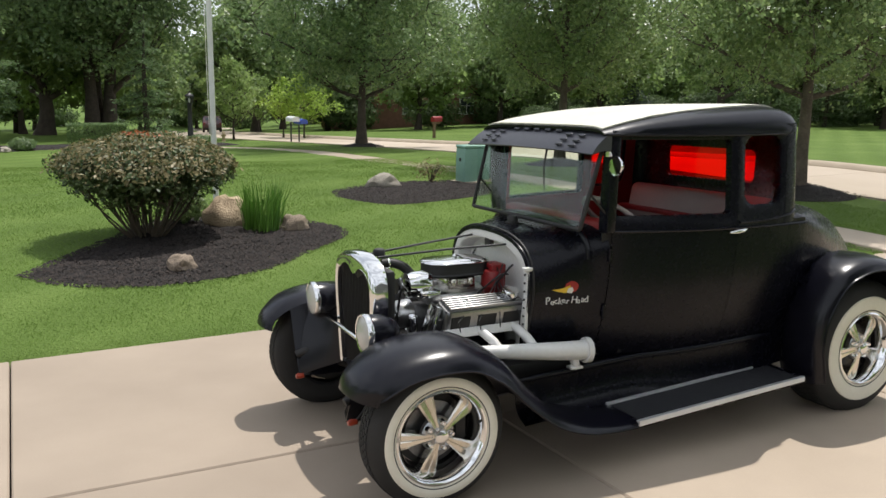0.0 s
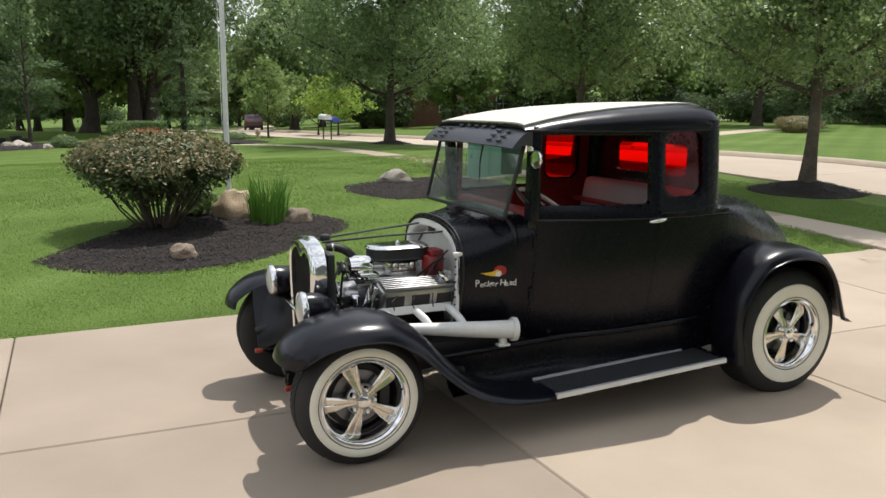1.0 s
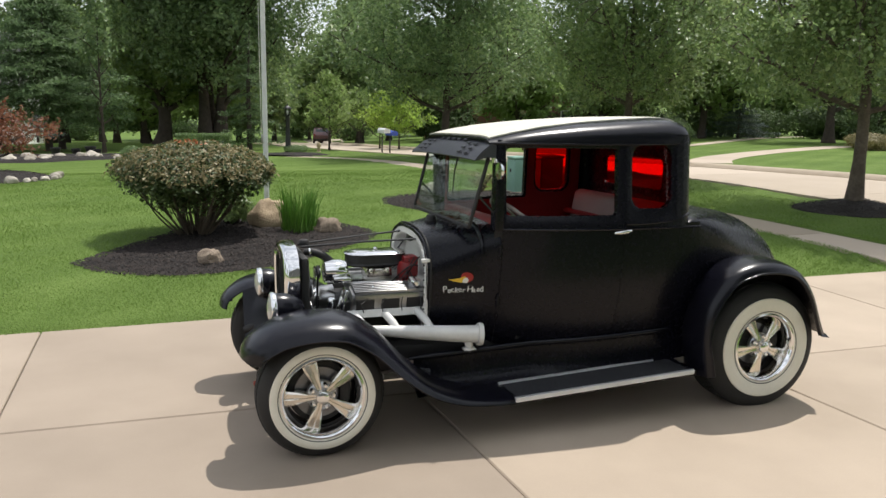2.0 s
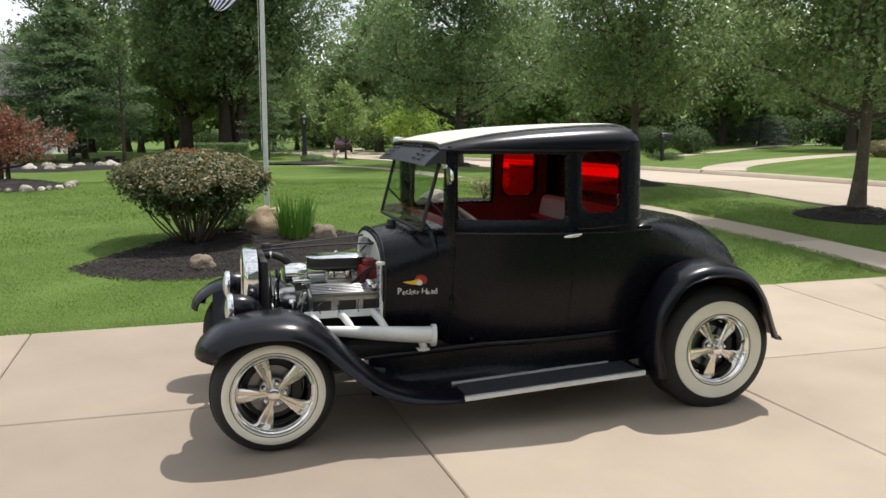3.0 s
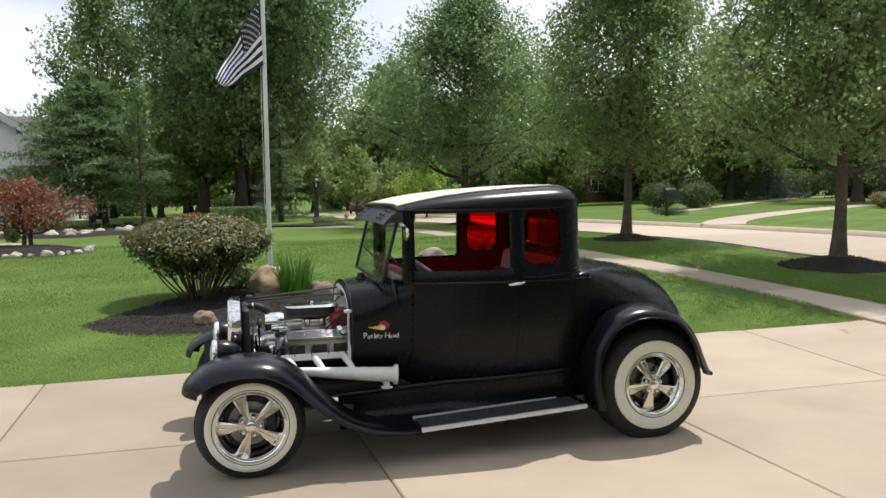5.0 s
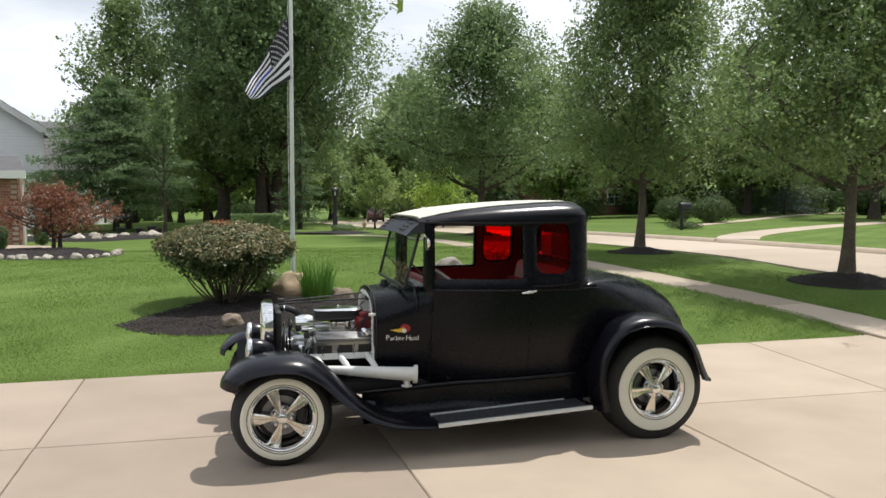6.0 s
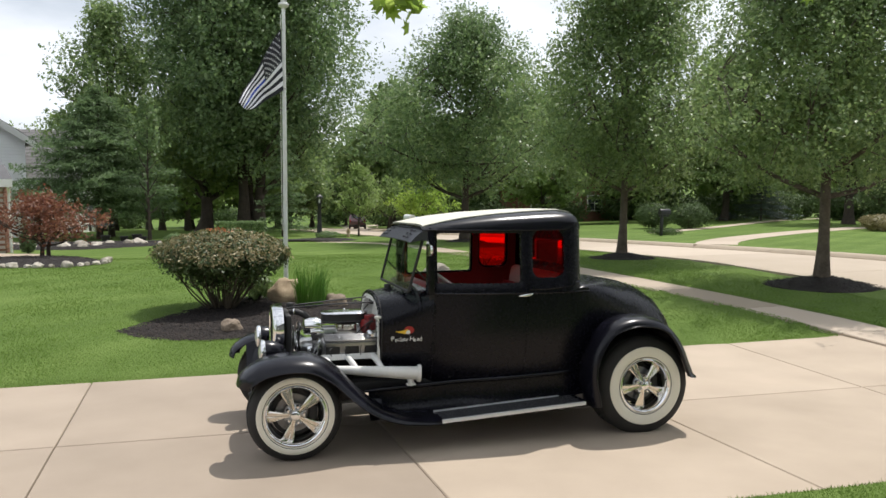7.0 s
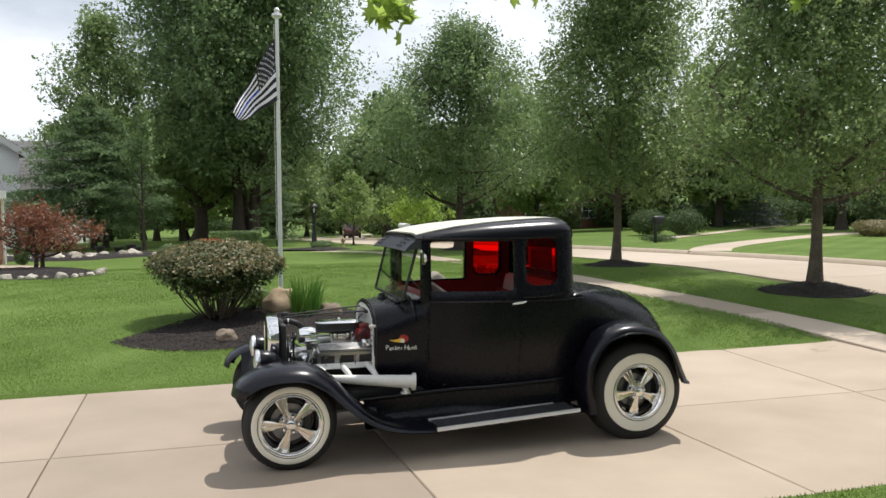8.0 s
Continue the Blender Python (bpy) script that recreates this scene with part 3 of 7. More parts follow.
bm = lathe_bm([(0.036, 0), (0.036, 0.012), (0.028, 0.016), (0.026, 0.04), (0.022, 0.045)], (0.80, 0.0, 1.088), "Z", 24)
part("filler_cap", bm, M["chassis"], cowl, "black filler cap")
for s in (-1, 1):
    part("hinge", tube_bm([(1.045, s * (side_y(1.045, 0.69) + 0.012), 0.655), (1.045, s * (side_y(1.045, 0.69) + 0.012), 0.725)], 0.011, 10), M["paint"], cowl)
    part("hinge", tube_bm([(1.045, s * (side_y(1.045, 0.98) + 0.010), 0.95), (1.045, s * (side_y(1.045, 0.98) + 0.010), 1.02)], 0.011, 10), M["paint"], cowl)

# lettering and badge on the near side of the cowl
cowl_turn = math.degrees(math.atan2(-(side_y(0.97, 0.76) - side_y(0.70, 0.76)), 0.27))


def on_cowl(x, z, proud=0.005):
    return Vector((x, -(side_y(x, z) + proud), z))


def flat_decal(name, pts, material, proud):
    bm = bmesh.new()
    vs = [bm.verts.new(on_cowl(x, z, proud)) for x, z in pts]
    bm.faces.new(vs)
    ext = bmesh.ops.extrude_face_region(bm, geom=bm.faces[:])
    bmesh.ops.translate(bm, vec=(0, 0.002, 0), verts=[v for v in ext["geom"] if isinstance(v, bmesh.types.BMVert)])
    return part(name, bm, material, cowl, smooth=False)


flat_decal("red_disc", [(0.872 + 0.036 * math.cos(a), 0.828 + 0.030 * math.sin(a)) for a in np.linspace(0, 2 * math.pi, 24, endpoint=False)], M["decal_red"], 0.004)
flat_decal("yellow_wedge", [(0.765, 0.818), (0.80, 0.806), (0.84, 0.798), (0.868, 0.812), (0.862, 0.836), (0.835, 0.826), (0.80, 0.82)], M["decal_yellow"], 0.006)
flat_decal("white_patch", [(0.845, 0.80), (0.872, 0.795), (0.882, 0.812), (0.872, 0.828), (0.852, 0.822)], M["decal_white"], 0.008)


def lettering(name, text, size, m, material, parent, depth=0.001):
    cu = bpy.data.curves.new(name, "FONT")
    cu.body, cu.size, cu.extrude = text, size, depth
    cu.align_x = "CENTER"
    tmp = bpy.data.objects.new(name, cu)
    scene.collection.objects.link(tmp)
    bpy.context.view_layer.update()
    me = bpy.data.meshes.new_from_object(tmp.evaluated_get(bpy.context.evaluated_depsgraph_get()))
    bpy.data.objects.remove(tmp)
    me.materials.clear()
    me.materials.append(material)
    me.transform(m)
    ob = new(name, me)
    ob.parent = parent
    return ob


mid_x, mid_z = 0.846, 0.742
pen = -0.106
for ch, wide_, hop, tilt_, grow in (("P", 0.027, 0.002, 6, 1.18), ("e", 0.024, -0.003, -8, 1.0), ("c", 0.022, 0.002, 7, 1.0), ("k", 0.024, -0.002, -6, 1.1), ("e", 0.024, 0.003, 10, 1.0), ("r", 0.019, -0.002, -5, 1.0), (" ", 0.014, 0, 0, 1), ("H", 0.030, 0.001, -7, 1.12), ("e", 0.024, -0.002, 8, 1.0), ("a", 0.024, 0.002, -6, 1.0), ("d", 0.024, 0.0, 5, 1.1)):
    if ch != " ":
        lx = mid_x + pen + wide_ * 0.45
        lettering("letter", ch, 0.045 * grow, Matrix.Translation(on_cowl(lx, mid_z + hop, 0.008)) @ pose(0, 0, 0, 90, 0, cowl_turn) @ pose(0, 0, 0, 3, 0, tilt_ * 0.8), M["decal_white"], cowl, 0.0012)["label"] = "uneven white hand-drawn letter"
    pen += wide_ * 0.9

# doors, quarter panels, rear body
def sill_z(x):
    return mix(0.378, 0.462, (x - 0.53) / 1.6) + 0.010


def sill_y(x):
    return max(mix(0.455, 0.492, (x - 0.53) / 1.6), side_y(x, sill_z(x)) + 0.004)


for s, nm in ((-1, "near"), (1, "far")):
    rows = [[Vector((x, s * (side_y(x, z) + 0.001), z)) for z in np.linspace(sill_z(x), 1.11, 12)] for x in np.linspace(1.0545, 1.7315, 14)]
    door = part("door", sheet_bm(rows, 0.014), M["paint"], car, "satin black door with a chrome handle")
    bm = bmesh.new()
    hx, hz = 1.728, 1.093
    hy = side_y(hx, hz)
    add_tube(bm, [(hx, s * (hy + 0.002), hz), (hx, s * (hy + 0.035), hz)], [0.014, 0.010], 12)
    add_tube(bm, [(hx + 0.028, s * (hy + 0.034), hz + 0.004), (hx, s * (hy + 0.042), hz), (hx - 0.04, s * (hy + 0.040), hz - 0.004), (hx - 0.075, s * (hy + 0.028), hz - 0.008)], [0.007, 0.012, 0.011, 0.006], 10)
    part("door_handle", bm, M["chrome"], door, "chrome lever handle")
    part("inner_panel", sheet_bm([[Vector((x, s * (side_y(x, z) - 0.035), z)) for z in np.linspace(0.5, 1.15, 6)] for x in np.linspace(1.12, 2.15, 10)], 0.006), M["red_trim"], door, "dark red inner panel")
    part("belt_moulding", tube_bm([(x, s * (side_y(x, 1.10) + 0.006), 1.103) for x in np.linspace(1.056, 1.728, 10)], 0.008, 8), M["paint_gloss"], door)
    rows = [[Vector((x, s * side_y(x, z), z)) for z in np.linspace(sill_z(x), 1.13, 12)] for x in np.linspace(1.7355, 2.235, 9)]
    quarter = part("quarter_panel", sheet_bm(rows, 0.014), M["paint"], car)
    part("belt_moulding", tube_bm([(x, s * (side_y(x, 1.10) + 0.005), 1.103) for x in np.linspace(1.74, 2.24, 12)], 0.007, 8), M["paint_gloss"], quarter)
    bend = [(x, s * (side_y(x, 1.13) + 0.003), 1.130 + 0.045 * max(0, (x - 1.85) / 0.35) ** 1.6) for x in np.linspace(1.74, 2.095, 9)]
    wq = side_y(2.095, 1.16)
    bend += [(2.132, s * (wq - 0.004), 1.172), (2.160, s * (wq - 0.024), 1.178), (2.185, s * (wq - 0.062), 1.182), (2.200, s * (wq - 0.112), 1.184), (2.210, s * 0.45, 1.185)]
    part("upper_moulding", tube_bm(bend, 0.007, 8), M["paint_gloss"], quarter)
    # sill rail and apron
    part("sill_moulding", tube_bm([(x, s * (sill_y(x) + 0.008), sill_z(x)) for x in np.linspace(0.53, 2.133, 14)], [0.010] + [0.018] * 12 + [0.010], 10), M["paint_gloss"], car)
    rows = [[Vector((x, s * mix(sill_y(x) - 0.004, max(0.552, sill_y(x) + 0.006), (1 - f) ** 7), mix(0.215 + 0.055 * (x - 1.03), sill_z(x) + 0.004, f))) for f in np.linspace(0, 1, 9)] for x in np.linspace(0.56, 2.28, 16)]
    part("splash_apron", sheet_bm(rows, 0.006), M["paint"], car)

rows = []
for x in [2.11, 2.15, 2.19, 2.24, 2.3, 2.4, 2.5, 2.6, 2.7, 2.8, 2.88, 2.95, 3.0, 3.05, 3.1, 3.14, 3.17, 3.19, 3.198]:
    top = knots(x, [2.11, 2.19, 2.4, 2.6, 2.75, 2.9, 3.0, 3.1, 3.17, 3.19, 3.2], [1.128, 1.158, 1.172, 1.150, 1.122, 1.055, 0.982, 0.858, 0.70, 0.61, 0.54])
    n = knots(x, [2.19, 2.35, 2.6, 2.9], [9.0, 5.5, 3.4, 2.6])
    rows.append(arch(x, top, min(knots(x, [2.19, 2.4, 2.6, 3.0, 3.2], [1.02, 0.88, 0.74, 0.58, 0.47]), top - 0.02), n, 0.40))
    for p in rows[-1]:
        p.x += 0.075 * max(0.0, x - 2.4)
deck = part("rear_body", sheet_bm(rows, 0.012), M["paint"], car, "satin black rounded rear deck")
bm = bmesh.new()
bm.faces.new([bm.verts.new(p) for p in rows[-1]])
bmesh.ops.triangulate(bm, faces=bm.faces[:])
part("tail_panel", bm, M["paint"], deck, smooth=False)
part("body_seam", tube_bm([(x, -belt_half(x) * 0.55, knots(x, [2.3, 2.6, 2.9, 3.05], [1.155, 1.108, 0.975, 0.84]) + 0.002) for x in np.linspace(2.3, 3.05, 12)], 0.004, 6), M["chassis"], deck)

# cabin: window frames
def rounded(u0, u1, v0, v1, r, k=5):
    pts = []
    for cu, cv, a0 in ((u1 - r, v1 - r, 0), (u0 + r, v1 - r, 90), (u0 + r, v0 + r, 180), (u1 - r, v0 + r, 270)):
        for i in range(k + 1):
            a = radians(a0 + 90 * i / k)
            pts.append((cu + r * math.cos(a), cv + r * math.sin(a)))
    # points along the straight edges, so that the outer ring follows its own bent surface
    out = []
    for i, p in enumerate(pts):
        q = pts[(i + 1) % len(pts)]
        m = max(1, int(math.hypot(q[0] - p[0], q[1] - p[1]) / 0.07))
        out += [(mix(p[0], q[0], j / m), mix(p[1], q[1], j / m)) for j in range(m)]
    return out


def framed(cell, win, r, place, inward, thick=0.045):
    """A panel with a rounded window hole. place(u, v): the outer surface; inward: the way into the cabin."""
    u0, u1, v0, v1 = cell
    cu, cv = (win[0] + win[1]) / 2, (win[2] + win[3]) / 2
    loop, outer = rounded(*win, r), []
    for u, v in loop:
        du, dv = u - cu, v - cv
        k = min((u1 - cu) / du if du > 1e-9 else (u0 - cu) / du if du < -1e-9 else 1e9, (v1 - cv) / dv if dv > 1e-9 else (v0 - cv) / dv if dv < -1e-9 else 1e9)
        outer.append((cu + du * k, cv + dv * k))
    for cu2, cv2 in ((u0, v0), (u1, v0), (u1, v1), (u0, v1)):
        i = min(range(len(outer)), key=lambda q: (outer[q][0] - cu2) ** 2 + (outer[q][1] - cv2) ** 2)
        outer[i] = (cu2, cv2)
    inw = Vector(inward)
    rings = [[place(*p) for p in outer], [place(*p) for p in rounded_like(loop, win, 0.014)], [place(*p) + inw * 0.008 for p in loop], [place(*p) + inw * thick for p in loop], [place(*p) + inw * thick for p in outer], [place(*p) for p in outer]]
    bm = bmesh.new()
    add_rings(bm, rings, True, False, False)
    bmesh.ops.remove_doubles(bm, verts=bm.verts[:], dist=0.0004)
    return bm


def rounded_like(loop, win, grow):
    cu, cv = (win[0] + win[1]) / 2, (win[2] + win[3]) / 2
    return [(u + math.copysign(grow, u - cu) * min(1, abs(u - cu) / 0.05), v + math.copysign(grow, v - cv) * min(1, abs(v - cv) / 0.05)) for u, v in loop]


def window_pane(win, r, place, inward, depth, material, parent, label):
    bm = bmesh.new()
    loop = rounded(win[0] - 0.006, win[1] + 0.006, win[2] - 0.006, win[3] + 0.006, r)
    a = [place(*p) + Vector(inward) * depth for p in loop]
    b = [p + Vector(inward) * 0.005 for p in a]
    add_rings(bm, [a, b], True, True, True)
    bmesh.ops.triangulate(bm, faces=[f for f in bm.faces if len(f.verts) > 4])
    ob = part("window_glass", bm, material, parent, label, smooth=False)
    ob.visible_shadow = False
    return ob


for s in (-1, 1):
    def at_side(u, v, s=s):
        return Vector((u, s * side_y(u, v), v))
    fr = part("window_frame", framed((1.045, 1.733, 1.11, 1.605), (1.075, 1.69, 1.178, 1.552), 0.022, at_side, (0, -s, 0)), M["paint"], car)
    qw = (1.777, 2.030, 1.213, 1.572)
    qf = part("quarter_frame", framed((1.733, 2.095, 1.11, 1.605), qw, 0.07, at_side, (0, -s, 0)), M["paint"], car)
    def at_inner(u, v, s=s):
        return Vector((u, s * (side_y(u, v) - 0.047), v))
    part("window_lining", framed((1.045, 1.733, 1.11, 1.60), (1.062, 1.705, 1.162, 1.566), 0.022, at_inner, (0, -s, 0), 0.006), M["red_trim"], fr, "dark red lining")
    part("window_lining", framed((1.733, 2.12, 1.11, 1.60), (1.761, 2.046, 1.197, 1.588), 0.08, at_inner, (0, -s, 0), 0.006), M["red_trim"], qf, "dark red lining")
    window_pane(qw, 0.07, at_side, (0, -s, 0), 0.022, M["glass_red"], qf, "deep red tinted quarter window")
    part("door_post", sheet_bm([[Vector((x, s * (side_y(x, z) - 0.020), z)) for z in np.linspace(0.45, 1.14, 6)] for x in (1.02, 1.06, 1.12)], 0.02), M["chassis"], car)
    part("door_post", sheet_bm([[Vector((x, s * (side_y(x, z) - 0.020), z)) for z in np.linspace(0.45, 1.14, 6)] for x in (1.70, 1.735, 1.77)], 0.01), M["chassis"], car)
    part("pillar", box_bm((1.018, s * 0.49, 1.35), (0.055, 0.075, 0.50), 0.010), M["paint"], car)
    # rounded rear corner of the cabin
    rows = []
    for v in np.linspace(1.11, 1.63, 7):
        w = side_y(2.095, v)
        rows.append([Vector(p) for p in [(2.060, s * (w + 0.0005), v), (2.095, s * (w + 0.0005), v), (2.13, s * (w - 0.006), v), (2.158, s * (w - 0.026), v), (2.182, s * (w - 0.065), v), (2.197, s * (w - 0.115), v), (2.204, s * 0.48, v)]])
    part("rear_corner", sheet_bm(rows, 0.004), M["paint"], car)
back_win = (-0.31, 0.31, 1.285, 1.475)


def at_back(u, v):
    return Vector((2.204 + 0.018 * (1 - (u / 0.48) ** 2), u, v))


bf = part("back_frame", framed((-0.48, 0.48, 1.11, 1.63), back_win, 0.04, at_back, (-1, 0, 0)), M["paint"], car)
window_pane(back_win, 0.04, at_back, (-1, 0, 0), 0.02, M["glass_red"], bf, "deep red tinted rear window")

# roof
RX = [0.945, 1.0, 1.1, 1.25, 1.5, 1.8, 1.98, 2.08, 2.14, 2.18, 2.21, 2.225]
RW = [0.520, 0.528, 0.545, 0.562, 0.585, 0.600, 0.604, 0.602, 0.590, 0.552, 0.495, 0.44]
RT = [1.612, 1.626, 1.648, 1.672, 1.698, 1.717, 1.725, 1.724, 1.713, 1.692, 1.658, 1.620]


def roof_section(x, lift=0.0):
    w, t = knots(x, RX, RW), knots(x, RX, RT)
    h = max(0.02, t - 1.575)
    half = [(w, 1.570), (w + 0.002, 1.575 + 0.2 * h), (w - 0.012, 1.575 + 0.45 * h), (w - 0.045, 1.575 + 0.70 * h), (w - 0.10, 1.575 + 0.87 * h), (w - 0.19, 1.575 + 0.955 * h), (w - 0.30, 1.575 + 0.985 * h), (0.12, 1.575 + h * 0.998), (0, t)]
    pts = [Vector((x, -y, z + lift)) for y, z in half]
    return pts + [Vector((x, -p.y, p.z)) for p in reversed(pts[:-1])]


rows = [roof_section(x) for x in np.concatenate([np.linspace(0.945, 2.08, 22), [2.11, 2.14, 2.16, 2.18, 2.195, 2.21, 2.22, 2.225]])]
roof = part("roof", sheet_bm(rows, 0.014), M["paint_gloss"], car, "black steel roof shell with a cream vinyl top")
end = bmesh.new()
end.faces.new([end.verts.new(p) for p in rows[-1]])
bmesh.ops.triangulate(end, faces=end.faces[:])
part("roof_back", end, M["paint_gloss"], roof, smooth=False)
rows = []
for x in np.linspace(0.955, 2.17, 36):
    sec = roof_section(x, 0.009)
    e = knots(x, [0.955, 1.2, 1.6, 2.17], [0.485, 0.47, 0.44, 0.41])
    ys, zs = [p.y for p in sec], [p.z for p in sec]
    rows.append([Vector((x, y, float(np.interp(y, ys, zs)))) for y in np.linspace(-e, e, 41)])
part("vinyl_top", sheet_bm(rows, 0.008), M["cream"], roof, "cream vinyl roof insert")
for s in (-1, 1):
    part("drip_rail", tube_bm([(x, s * (knots(x, RX, RW) + 0.004), 1.578 + 0.004 * math.sin(x * 3)) for x in np.linspace(0.95, 2.09, 14)], [0.007] * 12 + [0.005, 0.002], 8), M["paint_gloss"], roof)
part("headliner", box_bm((1.6, 0, 1.606), (1.15, 0.96, 0.012), 0.003), M["red_trim"], roof, "dark red headliner")

# sun visor with pressed louvres
rows = []
for f in np.linspace(0, 1, 6):
    row = []
    for y in np.linspace(-1, 1, 13):
        yy = y * mix(0.528, 0.556, f)
        sag = 0.012 * (1 - y * y)
        row.append(Vector((mix(0.972, 0.852, f) - 0.010 * math.sin(f * math.pi) - 0.012 * (1 - y * y) * f, yy, mix(1.588, 1.492, f) + sag)))
    rows.append(row)
visor = part("visor", sheet_bm(rows, 0.008), M["visor"], car, "dark grey louvred metal sun visor")


def on_visor(y, f):
    return Vector((mix(0.972, 0.852, f) - 0.010 * math.sin(f * math.pi) - 0.012 * (1 - (y / 0.54) ** 2) * f, y, mix(1.588, 1.492, f) + 0.012 * (1 - (y / 0.54) ** 2)))


spots = [(s * (0.27 + 0.10 * i), 0.28 + 0.24 * j) for s in (-1, 1) for i in range(2) for j in range(3)] + [(-0.17 + 0.085 * i, 0.14) for i in range(5)]
lv = bmesh.new()
add_rings(lv, [[Vector((u * k, v * k2, hgt)) for u, v in rounded(-0.028, 0.028, -0.008, 0.008, 0.0075, 3)] for k, k2, hgt in ((1, 1, 0), (0.96, 0.9, 0.004), (0.82, 0.5, 0.007))], True, True, True)
lv_me = bpy.data.meshes.new("louvre")
lv.to_mesh(lv_me)
lv.free()
lv_me.materials.append(M["visor"])
for y, f in spots:
    ob = new("louvre", lv_me)
    out = Vector((-0.66, 0, 0.78)).normalized()
    zax, xax = out, Vector((0, 1, 0))
    yax = zax.cross(xax)
    rot = Matrix((xax, yax, zax)).transposed().to_4x4()
    ob.matrix_world = Matrix.Translation(on_visor(y, f) + out * 0.006) @ rot
    ob.parent = visor
for s in (-1, 1):
    bm = sheet_bm([[Vector((0.985, s * 0.528, 1.588)), Vector((0.985, s * 0.528, 1.50))], [Vector((0.93, s * 0.538, 1.552)), Vector((0.93, s * 0.538, 1.505))], [Vector((0.857, s * 0.553, 1.496)), Vector((0.857, s * 0.553, 1.488))]], 0.004)
    part("visor_cheek", bm, M["visor"], visor)

# windscreen, swung open
wt, wb = Vector((0.955, 0, 1.505)), Vector((0.852, 0, 1.125))


def on_screen(y, f, off=0.0):
    p = wt.lerp(wb, f)
    nrm = Vector((-(wt - wb).z, 0, (wt - wb).x)).normalized()
    return p + Vector((0, y, 0)) + nrm * off


loop = [on_screen(u, v) for u, v in rounded(-0.495, 0.495, 0.0, 1.0, 0.02, 3)]
ws = part("windscreen", tube_bm(loop + [loop[0]], 0.011, 8, False), M["chassis"], car, "black framed windscreen swung open")
bm = bmesh.new()
a = [on_screen(u, v, 0.002) for u, v in ((-0.49, 0.01), (0.49, 0.01), (0.49, 0.99), (-0.49, 0.99))]
add_rings(bm, [a, [p + Vector((0.005, 0, 0)) for p in a]], True)
part("windscreen_glass", bm, M["screen_glass"], ws, smooth=False).visible_shadow = False
for s in (-1, 1):
    part("stay", tube_bm([on_screen(s * 0.50, 0.55), Vector((0.99, s * 0.505, 1.20))], 0.006, 8), M["chassis"], ws)
    part("screen_hinge", tube_bm([Vector((0.975, s * 0.515, 1.475)), Vector((0.975, s * 0.515, 1.53))], 0.012, 10), M["chrome"], ws)
ridge = [p + Vector((0, 0, 0.006)) for p in arch(0.955, 1.117, 0.885, 3.6, 0.42)][7:-7]
part("scuttle_ridge", tube_bm(ridge, 0.014, 8), M["paint_gloss"], ws, "black ridge below the windscreen")
part("wiper", tube_bm([(0.93, -0.1, 1.49), (0.90, -0.12, 1.40), (0.875, -0.16, 1.28)], [0.006, 0.004, 0.003], 6), M["chassis"], ws)
mirror = part("door_mirror", lathe_bm([(0.010, 0.022), (0.034, 0.016), (0.048, 0.004), (0.050, -0.006), (0.046, -0.010), (0.040, -0.009)], (1.0, -0.556, 1.432), "X", 28), M["chrome"], car, "round chrome door mirror")
part("mirror_arm", tube_bm([(1.022, -0.545, 1.43), (1.012, -0.525, 1.45), (0.99, -0.515, 1.49), (0.982, -0.50, 1.505)], 0.007, 8), M["chrome"], mirror)

# wings
def wing(profile, inner, outer, cross, lip=lambda x: 1.0, samples=44):
    """A swept mudguard. profile: top line (x, z); inner, outer: half widths along x; cross: (share of the width, drop)."""
    p = spline(profile, samples)
    t = np.gradient(p, axis=0)
    t /= np.linalg.norm(t, axis=1)[:, None]
    rows = []
    for (x, z), (tx, tz) in zip(p, t):
        nx, nz = tz, -tx          # towards the wheel
        if nz > 0 and abs(tx) > 0.2:
            nx, nz = -nx, -nz
        a, b = inner(x, z), outer(x, z)
        row = []
        for f, d in cross:
            d = d * lip(x)
            row.append(Vector((x + nx * d, mix(a, b, f), z + nz * d)))
        rows.append(row)
    return rows


CROSS = [(0.0, 0.045), (0.08, 0.022), (0.2, 0.006), (0.38, 0.0), (0.55, 0.002), (0.70, 0.010), (0.82, 0.026), (0.91, 0.048), (0.97, 0.078), (1.0, 0.105), (0.985, 0.112)]
FRONT = [(-0.392, 0.535), (-0.382, 0.575), (-0.348, 0.622), (-0.25, 0.688), (-0.13, 0.722), (0.013, 0.733), (0.152, 0.712), (0.294, 0.628), (0.432, 0.482), (0.58, 0.352), (0.737, 0.277), (0.90, 0.240), (1.04, 0.226)]
REAR = [(2.20, 0.235), (2.186, 0.32), (2.166, 0.46), (2.194, 0.655), (2.300, 0.828), (2.44, 0.898), (2.585, 0.915), (2.73, 0.894), (2.84, 0.838), (2.965, 0.70), (3.045, 0.545), (3.085, 0.470), (3.115, 0.418)]
CROSS_R = [(0.0, 0.045), (0.08, 0.022), (0.2, 0.006), (0.38, 0.0), (0.55, 0.0), (0.70, 0.004), (0.82, 0.013), (0.91, 0.024), (0.97, 0.044), (1.0, 0.068), (0.985, 0.076)]
